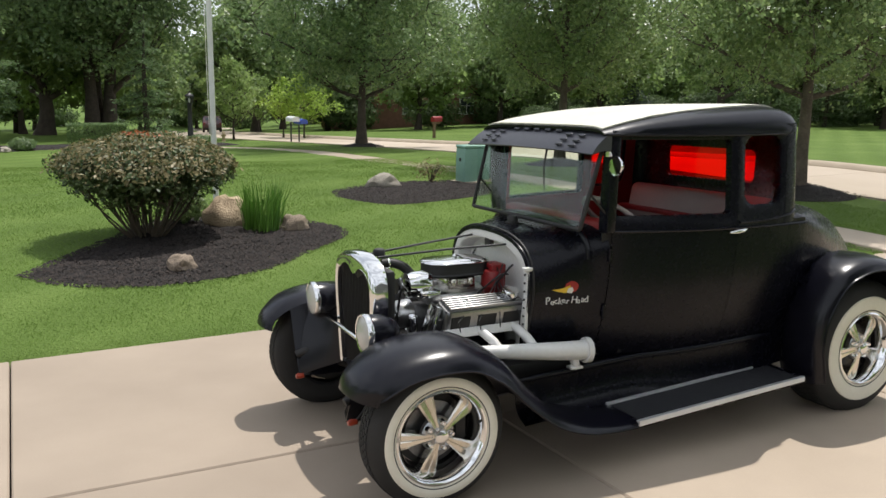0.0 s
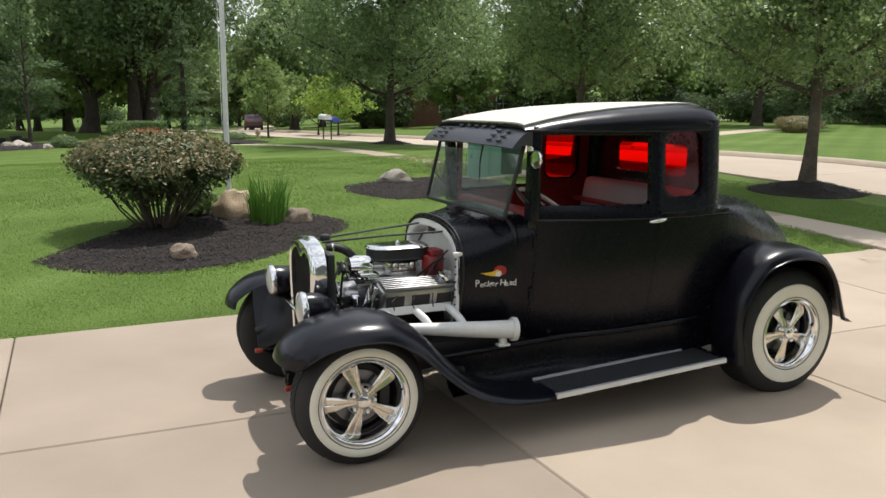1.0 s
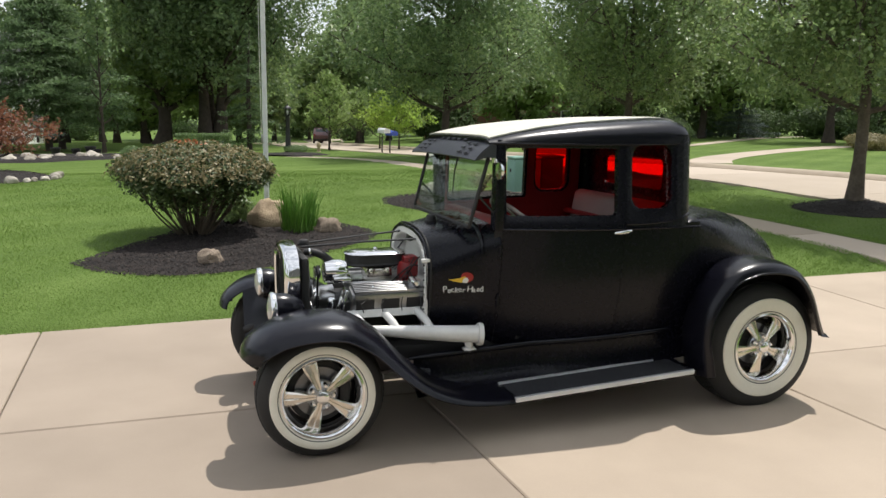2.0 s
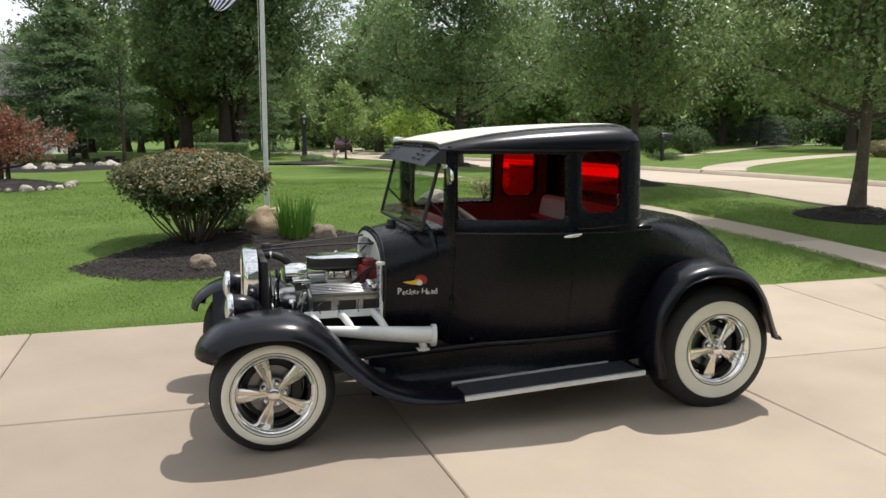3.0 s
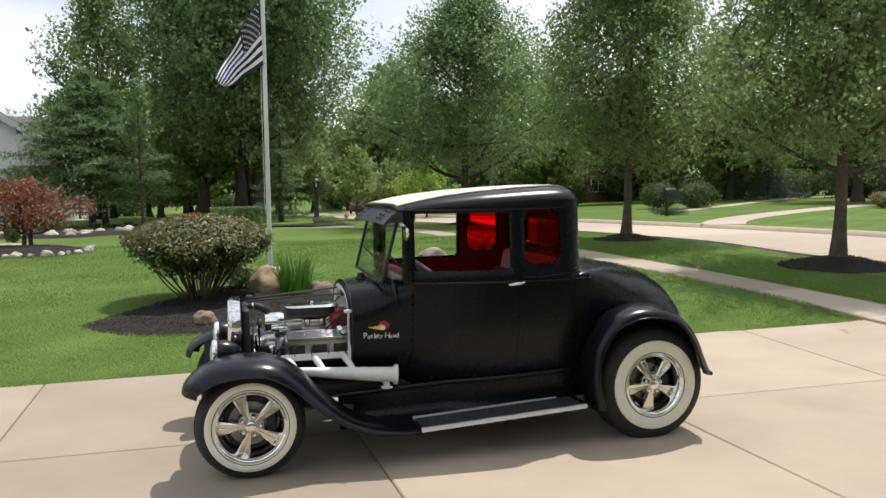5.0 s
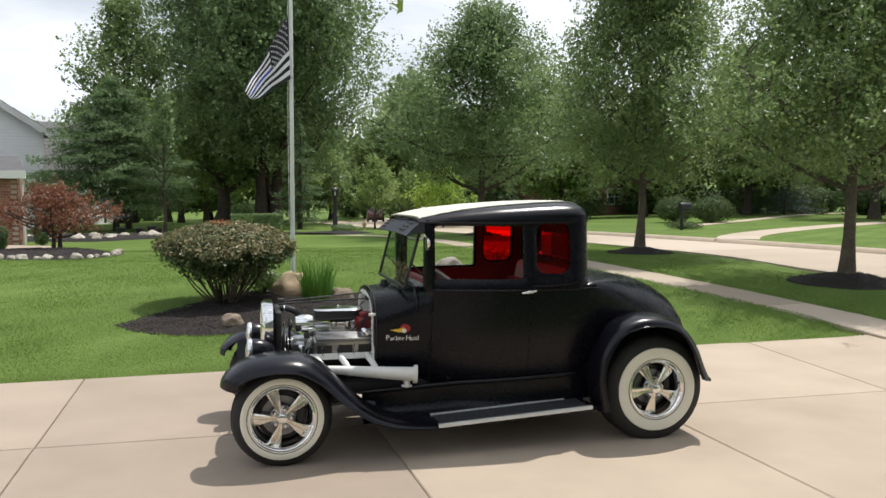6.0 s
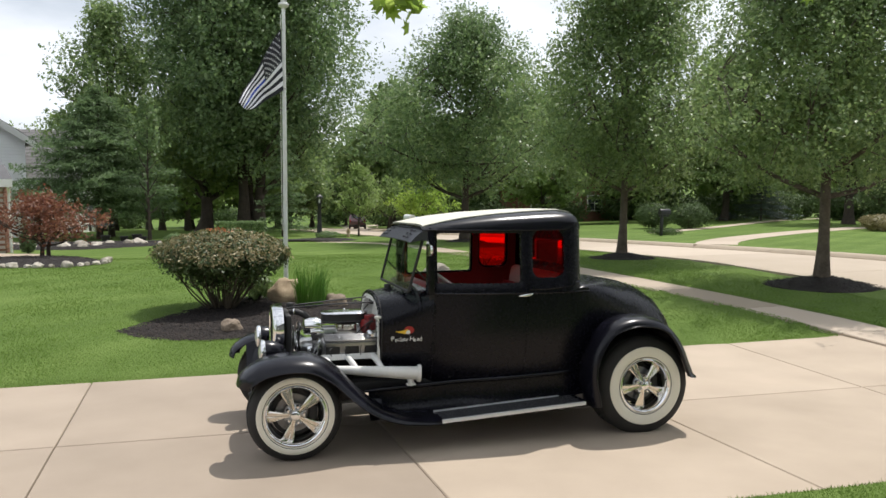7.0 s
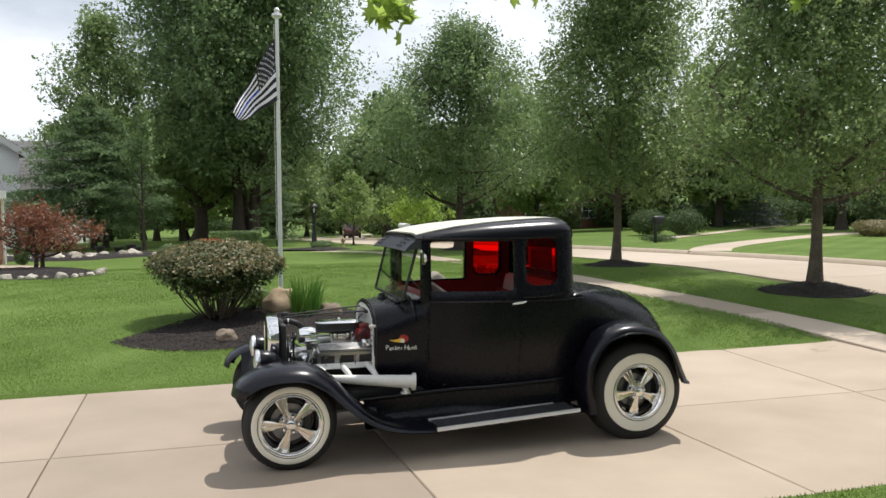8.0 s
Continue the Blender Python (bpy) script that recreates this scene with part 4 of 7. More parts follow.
for s in (-1, 1):
    cross = CROSS
    def fi(x, z, s=s):
        return s * knots(x, [-0.4, -0.2, 0.3, 0.7, 1.04], [0.50, 0.45, 0.44, 0.50, 0.55])
    def fo(x, z, s=s):
        return s * knots(x, [-0.39, -0.36, -0.28, 0.0, 0.4, 0.75, 1.04], [0.80, 0.835, 0.858, 0.872, 0.868, 0.845, 0.818])
    rows = wing([(x - 0.045, z - 0.028) if s > 0 and x < 0.3 else (x, z) for x, z in FRONT], fi, fo, cross, lambda x: knots(x, [-0.39, 0.25, 0.55, 0.85, 1.04], [0.85, 0.9, 0.62, 0.36, 0.25]))
    fender = part("front_fender", sheet_bm(rows, 0.008), M["paint_gloss"], car, "gloss black swept front fender")
    apron = []
    for r in rows[:34]:
        top_p = r[0]
        if top_p.x < -0.30:
            continue
        foot = knots(top_p.x, [-0.3, 0.0, 0.25, 0.5], [0.285, 0.26, 0.30, 0.34])
        tuck = knots(top_p.x, [-0.3, -0.1, 0.25], [0.135, 0.09, 0.02])
        apron.append([top_p, Vector((top_p.x, top_p.y - s * tuck * 0.25, mix(top_p.z, foot, 0.35))), Vector((top_p.x, top_p.y - s * tuck * 0.7, mix(top_p.z, foot, 0.75))), Vector((top_p.x, top_p.y - s * tuck, min(foot, top_p.z - 0.02)))])
    part("inner_apron", sheet_bm(apron, 0.006), M["paint_gloss"], fender)
    rows_v = [[Vector((mix(-0.292, -0.10, f) + dx * (1 - f), s * mix(0.345 + 0.09 * (1 - k), 0.222, f), mix(mix(0.64, 0.58, f), mix(0.290, 0.372, f), k))) for k, dx in ((0.0, 0.10), (0.3, 0.05), (0.6, 0.02), (0.88, 0.0), (1.0, 0.012))] for f in np.linspace(0, 1, 8)]
    part("valance", sheet_bm(rows_v, 0.006), M["paint_gloss"], fender, "black valance between fender and radiator shell")
    lip = [r[-2] for r in rows]
    part("fender_bead", tube_bm(lip, 0.006, 6), M["paint_gloss"], fender)
    def ri(x, z, s=s):
        return s * (side_y(min(3.1, max(2.1, x)), 0.8) - 0.03)
    def ro(x, z, s=s):
        return s * knots(x, [2.15, 2.3, 2.6, 2.9, 3.08], [0.862, 0.872, 0.876, 0.872, 0.858])
    rows = wing(REAR, ri, ro, CROSS_R, lambda x: knots(x, [2.15, 2.2, 2.4, 2.88, 3.0, 3.1], [0.6, 0.8, 1.0, 1.0, 1.25, 1.45]))
    for row in rows:
        for k, p in enumerate(row):
            if p.x > 2.85:
                p.z = max(p.z, 0.405 + 0.003 * k)
    rear = part("rear_fender", sheet_bm(rows, 0.008), M["paint_gloss"], car, "gloss black rounded rear fender")
    part("fender_bead", tube_bm([r[-2] for r in rows], 0.006, 6), M["paint_gloss"], rear)
    # running board
    def zb(x):
        return 0.218 + 0.060 * (x - 1.03) / 1.11
    rows = [[Vector((x, s * y, zb(x) + dz)) for y, dz in ((0.545, 0.0), (0.56, 0.004), (0.80, 0.004), (0.815, -0.002), (0.815, -0.028), (0.545, -0.028))] for x in np.linspace(1.0, 2.165, 10)]
    bm = bmesh.new()
    add_rings(bm, rows, True)
    board = part("running_board", bm, M["paint"], car, "black running board with a ribbed mat and bright edges")
    for k in range(14):
        y = 0.59 + 0.0148 * k
        part("mat_rib", tube_bm([(1.045, s * y, zb(1.045) + 0.006), (2.12, s * y, zb(2.12) + 0.006)], 0.0045, 5), M["mat"], board)
    bm = bmesh.new()
    add_rings(bm, [[Vector((x, s * y, zb(x) + dz)) for y, dz in ((0.800, 0.010), (0.820, 0.010), (0.823, 0.004), (0.823, -0.016), (0.817, -0.018), (0.800, 0.002))] for x in (1.03, 1.5, 2.145)], True)
    part("edge_trim", bm, M["trim_alloy"], board, "bright aluminium edge strip")
    bm = bmesh.new()
    add_rings(bm, [[Vector((x, s * y, zb(x) + dz)) for y, dz in ((0.556, 0.004), (0.574, 0.004), (0.572, 0.014), (0.558, 0.016))] for x in (1.03, 1.5, 2.03)], True)
    part("edge_trim", bm, M["trim_alloy"], board, "bright aluminium edge strip")


# wheels
def wheel(x, s, r, r_white, r_rim, width, y_face, first):
    """A wheel whose outer face lies at y_face on side s."""
    w2 = width
    tyre = lathe_bm([(r_rim - 0.012, 0.010), (r_rim + 0.004, -0.004), (mix(r_rim, r_white, 0.5), -0.014), (r_white, -0.012), (mix(r_white, r, 0.5), 0.002), (r - 0.012, 0.022), (r - 0.002, 0.040), (r, 0.06), (r, w2 - 0.06), (r - 0.002, w2 - 0.04), (r - 0.014, w2 - 0.02), (r_white, w2), (r_rim, w2 - 0.01), (r_rim - 0.012, w2 - 0.03)], (0, 0, 0), "Y", 72, False, False)
    tw = part("wheel", tyre, M["rubber"], car, "black whitewall tyre on a chrome five-spoke wheel")
    tw.matrix_world = pose(x, s * y_face, r - (0.002 if x < 1 else 0.014), 0, 0, 0 if s < 0 else 180)
    part("whitewall", lathe_bm([(r_rim + 0.006, -0.006), (r_rim + 0.010, -0.010), (mix(r_rim, r_white, 0.5), -0.0185), (r_white - 0.006, -0.0165), (r_white, -0.011)], (0, 0, 0), "Y", 72, False, False), M["whitewall"], tw, "wide white sidewall band")
    part("rim_line", lathe_bm([(r_rim + 0.016, -0.0135), (r_rim + 0.0185, -0.0155), (r_rim + 0.021, -0.0142)], (0, 0, 0), "Y", 64, False, False), M["rubber"], tw)
    part("tread", grooves(r, w2), M["rubber"], tw)
    part("rim", lathe_bm([(r_rim + 0.010, 0.0), (r_rim + 0.007, -0.012), (r_rim - 0.002, -0.014), (r_rim - 0.012, -0.006), (r_rim - 0.018, 0.012), (r_rim - 0.028, 0.030), (r_rim - 0.032, 0.075), (r_rim - 0.036, 0.15)], (0, 0, 0), "Y", 64, False, False), M["chrome"], tw, "deep chrome rim")
    part("brake_drum", lathe_bm([(0.02, 0.11), (r_rim - 0.045, 0.11), (r_rim - 0.04, 0.17), (0.02, 0.17)], (0, 0, 0), "Y", 40), M["chassis"], tw)
    part("brake_rotor", lathe_bm([(0.05, 0.096), (r_rim - 0.075, 0.094), (r_rim - 0.075, 0.104), (0.05, 0.106)], (0, 0, 0), "Y", 40), M["alloy_dark"], tw, "grey brake disc")
    part("brake_caliper", box_bm((r_rim - 0.085, 0.09, 0.0), (0.055, 0.06, 0.11), 0.012), M["chassis"], tw)
    ro = r_rim - 0.022
    for k in range(5):
        a0 = radians((first if s < 0 else 180 - first) + 72 * k)
        d, t = Vector((math.cos(a0), 0, math.sin(a0))), Vector((-math.sin(a0), 0, math.cos(a0)))
        rings = []
        for f, half, y in ((0.034, 0.014, 0.020), (0.070, 0.019, 0.023), (0.12, 0.030, 0.029), (ro - 0.014, 0.040, 0.036), (ro + 0.008, 0.044, 0.044)):
            c = d * f
            rings.append([c + t * half + Vector((0, y + 0.05, 0)), c + t * half + Vector((0, y + 0.006, 0)), c + t * half * 0.72 + Vector((0, y, 0)), c + t * half * 0.12 + Vector((0, y + 0.001, 0)), c + Vector((0, y + 0.005, 0)), c - t * half * 0.12 + Vector((0, y + 0.001, 0)), c - t * half * 0.72 + Vector((0, y, 0)), c - t * half + Vector((0, y + 0.006, 0)), c - t * half + Vector((0, y + 0.05, 0))])
        bm = bmesh.new()
        add_rings(bm, rings, True)
        part("spoke", bm, M["spoke"], tw, smooth=False)
        b = radians((first if s < 0 else 180 - first) + 36 + 72 * k)
        part("lug_nut", lathe_bm([(0.016, 0.045), (0.016, 0.030), (0.012, 0.022), (0.011, 0.010), (0.006, 0.004)], (0.057 * math.cos(b), 0, 0.057 * math.sin(b)), "Y", 10), M["chrome"], tw)
    part("hub", lathe_bm([(0.078, 0.060), (0.076, 0.040), (0.066, 0.030), (0.044, 0.026), (0.034, 0.020)], (0, 0, 0), "Y", 40), M["alloy"], tw)
    part("center_cap", lathe_bm([(0.034, 0.024), (0.034, 0.004), (0.031, -0.004), (0.022, -0.008), (0.010, -0.010)], (0, 0, 0), "Y", 24), M["chrome"], tw)
    part("valve", tube_bm([(r_rim - 0.02, 0.02, 0.03), (r_rim - 0.034, -0.006, 0.032)], 0.005, 8), M["chassis"], tw)
    return tw


def grooves(r, w):
    bm = bmesh.new()
    n = 60
    for lane in range(4):
        y = mix(0.05, w - 0.05, (lane + 0.5) / 4)
        hw = (w - 0.11) / 4 * 0.42
        for k in range(n):
            a = 2 * math.pi * (k + 0.5 * (lane % 2)) / n
            m = Matrix.Rotation(-a, 4, "Y")
            da = 0.42 * 2 * math.pi / n * r
            vs = [bm.verts.new(m @ Vector((r + 0.0045 * e, y + q * hw, pp * da * (1 - 0.1 * e)))) for e in (0, 1) for q, pp in ((-1, -1), (1, -1), (1, 1), (-1, 1))]
            bm.faces.new(vs[4:8])
            for i in range(4):
                j = (i + 1) % 4
                bm.faces.new((vs[i], vs[j], vs[4 + j], vs[4 + i]))
    return bm


for s in (-1, 1):
    wheel(0.0 if s < 0 else -0.04, s, 0.322, 0.268, 0.207, 0.185, 0.785, 38)
    wheel(2.656, s, 0.384, 0.303, 0.203, 0.285, 0.795, 47)

# chassis
chassis = part("frame", box_bm((1.5, 0, 0.40), (3.1, 0.76, 0.09), 0.02), M["chassis"], car, "black chassis frame")
part("floor_pan", box_bm((1.95, 0, 0.462), (1.55, 0.9, 0.03), 0.005), M["chassis"], chassis)
part("front_axle", tube_bm([(0, -0.64, 0.33), (0, -0.5, 0.30), (0, 0, 0.27), (0, 0.5, 0.30), (0, 0.64, 0.33)], 0.03, 12), M["chassis"], chassis)
part("leaf_spring", tube_bm([(-0.05, -0.4, 0.31), (-0.05, 0, 0.40), (-0.05, 0.4, 0.31)], 0.022, 8), M["chassis"], chassis)
part("rear_axle", tube_bm([(2.63, -0.62, 0.35), (2.63, 0, 0.35), (2.63, 0.62, 0.35)], [0.045, 0.06, 0.045], 12), M["chassis"], chassis)
part("differential", lathe_bm([(0.03, -0.13), (0.10, -0.10), (0.14, 0.0), (0.10, 0.10), (0.03, 0.13)], (2.63, 0, 0.35), "Y", 20), M["chassis"], chassis)
for s in (-1, 1):
    part("radius_rod", tube_bm([(0.02, s * 0.5, 0.30), (0.95, s * 0.30, 0.33)], 0.016, 8), M["alloy"], chassis)
    part("front_shock", tube_bm([(0.05, s * 0.46, 0.34), (0.12, s * 0.38, 0.62)], 0.022, 10), M["chassis"], chassis)
    part("frame_horn", tube_bm([(-0.05, s * 0.36, 0.43), (-0.22, s * 0.37, 0.42), (-0.30, s * 0.38, 0.39)], [0.035, 0.03, 0.02], 10), M["chassis"], chassis)
    part("exhaust_pipe", tube_bm([(0.75, s * 0.30, 0.33), (1.4, s * 0.33, 0.29), (2.3, s * 0.36, 0.28)], 0.028, 10), M["alloy"], chassis)
    part("turn_signal", lathe_bm([(0.012, 0.03), (0.015, 0.0), (0.011, -0.012)], (-0.305, s * (0.335 if s > 0 else 0.475), 0.285 if s > 0 else 0.33), "X", 14), M["orange"], chassis, "small orange turn signal")
    part("signal_bracket", tube_bm([(-0.28, s * (0.335 if s > 0 else 0.475), 0.285 if s > 0 else 0.33), (-0.24, s * (0.34 if s > 0 else 0.46), 0.30 if s > 0 else 0.36), (-0.15, s * 0.36, 0.41)], 0.008, 8), M["chassis"], chassis)
part("fuel_tank", box_bm((2.95, 0, 0.47), (0.35, 0.6, 0.14), 0.03), M["chassis"], chassis)

# radiator shell
def shell_outline(k=0.0, n=26):
    """Outline of the shell from bottom left over the top to bottom right, shrunk by k."""
    half = [(0.205, 0.40), (0.222, 0.52), (0.240, 0.66), (0.250, 0.78), (0.246, 0.87), (0.222, 0.935), (0.17, 0.975), (0.09, 0.995), (0.0, 1.003)]
    p = spline(half, n)
    pts = [(-(y - k), z - k * (1 if z > 0.8 else 0.2)) for y, z in p]
    return pts + [(-y, z) for y, z in reversed(pts[:-1])]


o0, o1, o2 = shell_outline(0.0), shell_outline(0.012), shell_outline(0.034)
def dip(y, z):
    return z - 0.055 * math.exp(-(y / 0.05) ** 2) * (1 if z > 0.9 else 0) - 0.02 * (1 if z > 0.9 else 0)
rings = [[Vector((-0.036, y, z)) for y, z in o0], [Vector((-0.090, y, z)) for y, z in o0], [Vector((-0.112, y, z)) for y, z in o1], [Vector((-0.118, y, z)) for y, z in shell_outline(0.024)], [Vector((-0.110, y, dip(y, z))) for y, z in o2], [Vector((-0.080, y, dip(y, z))) for y, z in o2]]
bm = bmesh.new()
add_rings(bm, rings, False)
shell = part("grille_shell", bm, M["chrome"], car, "tall chrome radiator shell with a dark core")
core = bmesh.new()
core.faces.new([core.verts.new(Vector((-0.082, y, z))) for y, z in o2])
bmesh.ops.triangulate(core, faces=core.faces[:])
core_ob = part("radiator_core", core, M["chassis"], shell, "black radiator core", smooth=False)
for k in range(21):
    y = -0.20 + 0.02 * k
    hi = knots(abs(y), [0, 0.06, 0.12, 0.17, 0.21], [0.87, 0.90, 0.935, 0.91, 0.84])
    part("core_fin", box_bm((-0.086, y, (0.41 + hi) / 2), (0.006, 0.004, hi - 0.41)), M["chassis"], core_ob, smooth=False)
part("shell_back", box_bm((0.0, 0, 0.68), (0.05, 0.42, 0.52), 0.02), M["chassis"], shell)
part("filler_neck", lathe_bm([(0.03, -0.01), (0.03, 0.012), (0.024, 0.022), (0.010, 0.026)], (0.03, 0.0, 0.985), "Z", 20), M["chassis"], shell)
part("shell_bottom", box_bm((-0.05, 0, 0.395), (0.10, 0.41, 0.03), 0.008), M["paint"], shell)

# headlights
for s, hy, hz in ((-1, 0.372, 0.700), (1, 0.360, 0.690)):
    hx = -0.195
    hl = part("headlight", lathe_bm([(0.086, -0.004), (0.087, 0.03), (0.082, 0.07), (0.068, 0.11), (0.045, 0.145), (0.015, 0.162)], (hx, s * hy, hz), "X", 36), M["paint_gloss"], car, "black bucket headlight with a chrome ring")
    part("headlight_ring", lathe_bm([(0.089, 0.012), (0.094, 0.004), (0.094, -0.010), (0.088, -0.018), (0.080, -0.016)], (hx, s * hy, hz), "X", 36, False, False), M["chrome"], hl)
    part("headlight_lens", lathe_bm([(0.084, -0.012), (0.072, -0.021), (0.046, -0.030), (0.015, -0.035)], (hx, s * hy, hz), "X", 36), M["lens"], hl, "ribbed glass lens")
    part("headlight_stand", tube_bm([(hx + 0.06, s * hy, hz - 0.08), (hx + 0.06, s * (hy - 0.02), hz - 0.14), (-0.1, s * 0.30, 0.50)], 0.014, 10), M["paint_gloss"], hl)
bar = tube_bm([(-0.14, -0.36, 0.60), (-0.155, -0.2, 0.615), (-0.16, 0, 0.618), (-0.155, 0.2, 0.612), (-0.14, 0.35, 0.595)], 0.011, 12)
part("headlight_bar", bar, M["chrome"], car, "chrome bar between the headlights")

# engine
eng = part("engine_block", box_bm((0.43, 0, 0.56), (0.50, 0.30, 0.24), 0.02), M["chassis"], car, "V8 engine with polished covers")
for s in (-1, 1):
    turn = Matrix.Rotation(radians(-s * 16), 4, "X")
    head_c = Vector((0.46, s * 0.20, 0.655))
    part("cylinder_head", box_bm(head_c, (0.50, 0.14, 0.12), 0.012, turn), M["chassis"], eng)
    base = Matrix.Translation((0.461, s * 0.250, 0.705)) @ turn
    vc_bm = bmesh.new()
    add_rings(vc_bm, [[base @ Vector((u, v, hgt)) for u, v in rounded(-0.225 * k, 0.225 * k, -0.068 * k2, 0.068 * k2, 0.022, 4)] for k, k2, hgt in ((1.02, 1.10, -0.072), (1.02, 1.10, -0.060), (1.0, 1.0, -0.058), (0.985, 0.95, 0.032), (0.965, 0.86, 0.046))], True)
    vc = part("valve_cover", vc_bm, M["cover_alloy"], eng, "finned polished valve cover")
    for k in range(6):
        part("cover_fin", box_bm((0, -0.048 + 0.0192 * k, 0.056), (0.41, 0.008, 0.022), 0.002), M["cover_alloy"], vc).matrix_local = base
    for k in range(3):
        add = box_bm((-0.145 + 0.145 * k, s * 0.0672, -0.010), (0.104, 0.006, 0.062), 0.003, Matrix.Rotation(radians(s * 3), 4, "X"))
        part("cover_recess", add, M["chassis"], vc, "black recessed panel").matrix_local = base
    for k in range(2):
        part("cover_bolt", lathe_bm([(0.008, 0.05), (0.008, 0.068), (0.004, 0.072)], (-0.09 + 0.18 * k, 0, 0), "Z", 8), M["chrome"], vc).matrix_local = base
    part("breather_cap", lathe_bm([(0.04, 0.04), (0.044, 0.06), (0.044, 0.092), (0.038, 0.102), (0.01, 0.105)], (0.16, -s * 0.01, 0), "Z", 22), M["chrome"], vc).matrix_local = base
    # white header: cone with two stubs and a capped flange
    cone = part("header_pipe", tube_bm([(0.20, s * 0.385, 0.562), (0.40, s * 0.42, 0.548), (0.60, s * 0.455, 0.532), (0.80, s * 0.485, 0.518), (0.925, s * 0.50, 0.511)], [0.020, 0.030, 0.040, 0.047, 0.050], 24), M["white_metal"], eng, "white coated lakes-style header")
    for x0 in (0.26, 0.43, 0.62):
        part("header_stub", tube_bm([(x0 - 0.01, s * 0.30, 0.628), (x0, s * 0.345, 0.618), (x0 + 0.025, s * 0.40, 0.585), (x0 + 0.045, s * 0.435, 0.545)], 0.022, 14), M["white_metal"], cone)
    part("header_flange", box_bm((0.44, s * 0.315, 0.626), (0.46, 0.014, 0.045), 0.004, Matrix.Rotation(radians(s * 25), 4, "X")), M["white_metal"], cone)
    fl = bmesh.new()
    add_tube(fl, [(0.918, s * 0.4995, 0.5115), (0.932, s * 0.5013, 0.5105), (0.945, s * 0.503, 0.51)], [0.064, 0.066, 0.064], 28)
    part("header_cap", fl, M["white_metal"], cone)
    part("header_outlet", tube_bm([(0.86, s * 0.49, 0.49), (0.875, s * 0.495, 0.44), (0.865, s * 0.49, 0.425)], [0.026, 0.022, 0.022], 12), M["white_metal"], cone)
    part("outlet_clamp", box_bm((0.872, s * 0.495, 0.428), (0.07, 0.05, 0.012), 0.003), M["white_metal"], cone)
part("intake_manifold", box_bm((0.46, 0, 0.735), (0.38, 0.20, 0.07), 0.02), M["alloy"], eng, "cast aluminium intake")
part("carburettor", box_bm((0.46, 0, 0.80), (0.16, 0.14, 0.07), 0.015), M["spoke"], eng)
for dx, dy in ((-0.05, -0.06), (0.05, -0.06), (-0.05, 0.06), (0.05, 0.06)):
    part("carburettor_bowl", lathe_bm([(0.024, 0), (0.026, 0.03), (0.016, 0.045)], (0.46 + dx, dy, 0.80), "Z", 14), M["spoke"], eng)


def oval_bm(profile, cx, cap0=True, cap1=True):
    """A stadium-shaped pan from (inset, height) pairs."""
    bm = bmesh.new()
    add_rings(bm, [[Vector((cx + u, v, hgt)) for u, v in rounded(-0.188 + k, 0.188 - k, -0.105 + k, 0.105 - k, 0.103 - k, 10)] for k, hgt in profile], True, cap0, cap1)
    return bm


ac = part("air_cleaner", oval_bm([(0.03, 0.842), (0.006, 0.848), (0.0, 0.856), (0.006, 0.864), (0.006, 0.866), (0.006, 0.916)], 0.452), M["hose"], eng, "oval air cleaner, black element under a chrome lid")
part("lid", oval_bm([(0.012, 0.914), (0.001, 0.915), (-0.001, 0.918), (0.003, 0.923), (0.014, 0.927), (0.034, 0.931), (0.070, 0.933)], 0.452), M["chrome"], ac, "chrome air cleaner lid")
part("wing_nut", lathe_bm([(0.012, 0.928), (0.012, 0.942), (0.004, 0.950)], (0.452, 0, 0), "Z", 12), M["chrome"], ac)
dist = part("distributor", lathe_bm([(0.045, 0.74), (0.05, 0.78), (0.06, 0.79), (0.06, 0.84), (0.05, 0.87), (0.03, 0.875)], (0.62, -0.10, 0), "Z", 24), M["red_plastic"], eng, "red distributor cap")
part("coil_cover", box_bm((0.635, -0.085, 0.840), (0.085, 0.10, 0.13), 0.008), M["red_plastic"], dist)
for k in range(8):
    a = 2 * math.pi * k / 8
    s = -1 if k < 4 else 1
    px = 0.30 + 0.11 * (k % 4)
    part("plug_lead", tube_bm(spline([(0.62 + 0.03 * math.cos(a), -0.10 + 0.05 * math.sin(a), 0.88), (0.625 + 0.02 * math.cos(a), -0.10 + 0.06 * math.sin(a) + s * 0.05, 0.90), (mix(0.63, px, 0.3), s * 0.20, 0.765), (px, s * 0.335, 0.70), (px, s * 0.345, 0.64)], 12).tolist(), 0.0032, 6), M["hose"], eng)
alt = part("alternator", lathe_bm([(0.03, -0.075), (0.062, -0.065), (0.066, -0.02), (0.066, 0.03), (0.055, 0.06), (0.02, 0.065)], (0.19, -0.10, 0.835), "X", 28), M["chrome"], eng, "chrome alternator")
for k in range(10):
    a = 2 * math.pi * k / 10
    part("alternator_vent", box_bm((0.255, -0.10 + 0.04 * math.cos(a), 0.835 + 0.04 * math.sin(a)), (0.006, 0.008, 0.016), 0.002), M["chassis"], alt)
part("water_pump", lathe_bm([(0.05, -0.05), (0.07, -0.02), (0.075, 0.05)], (0.14, 0, 0.66), "X", 24), M["alloy"], eng)
for cy, cz, r in ((0.0, 0.66, 0.075), (-0.10, 0.835, 0.04), (0.0, 0.50, 0.08)):
    part("pulley", lathe_bm([(r, -0.015), (r - 0.012, -0.006), (r - 0.012, 0.004), (r, 0.014), (r - 0.03, 0.014)], (0.085, cy, cz), "X", 28), M["chrome"], eng)
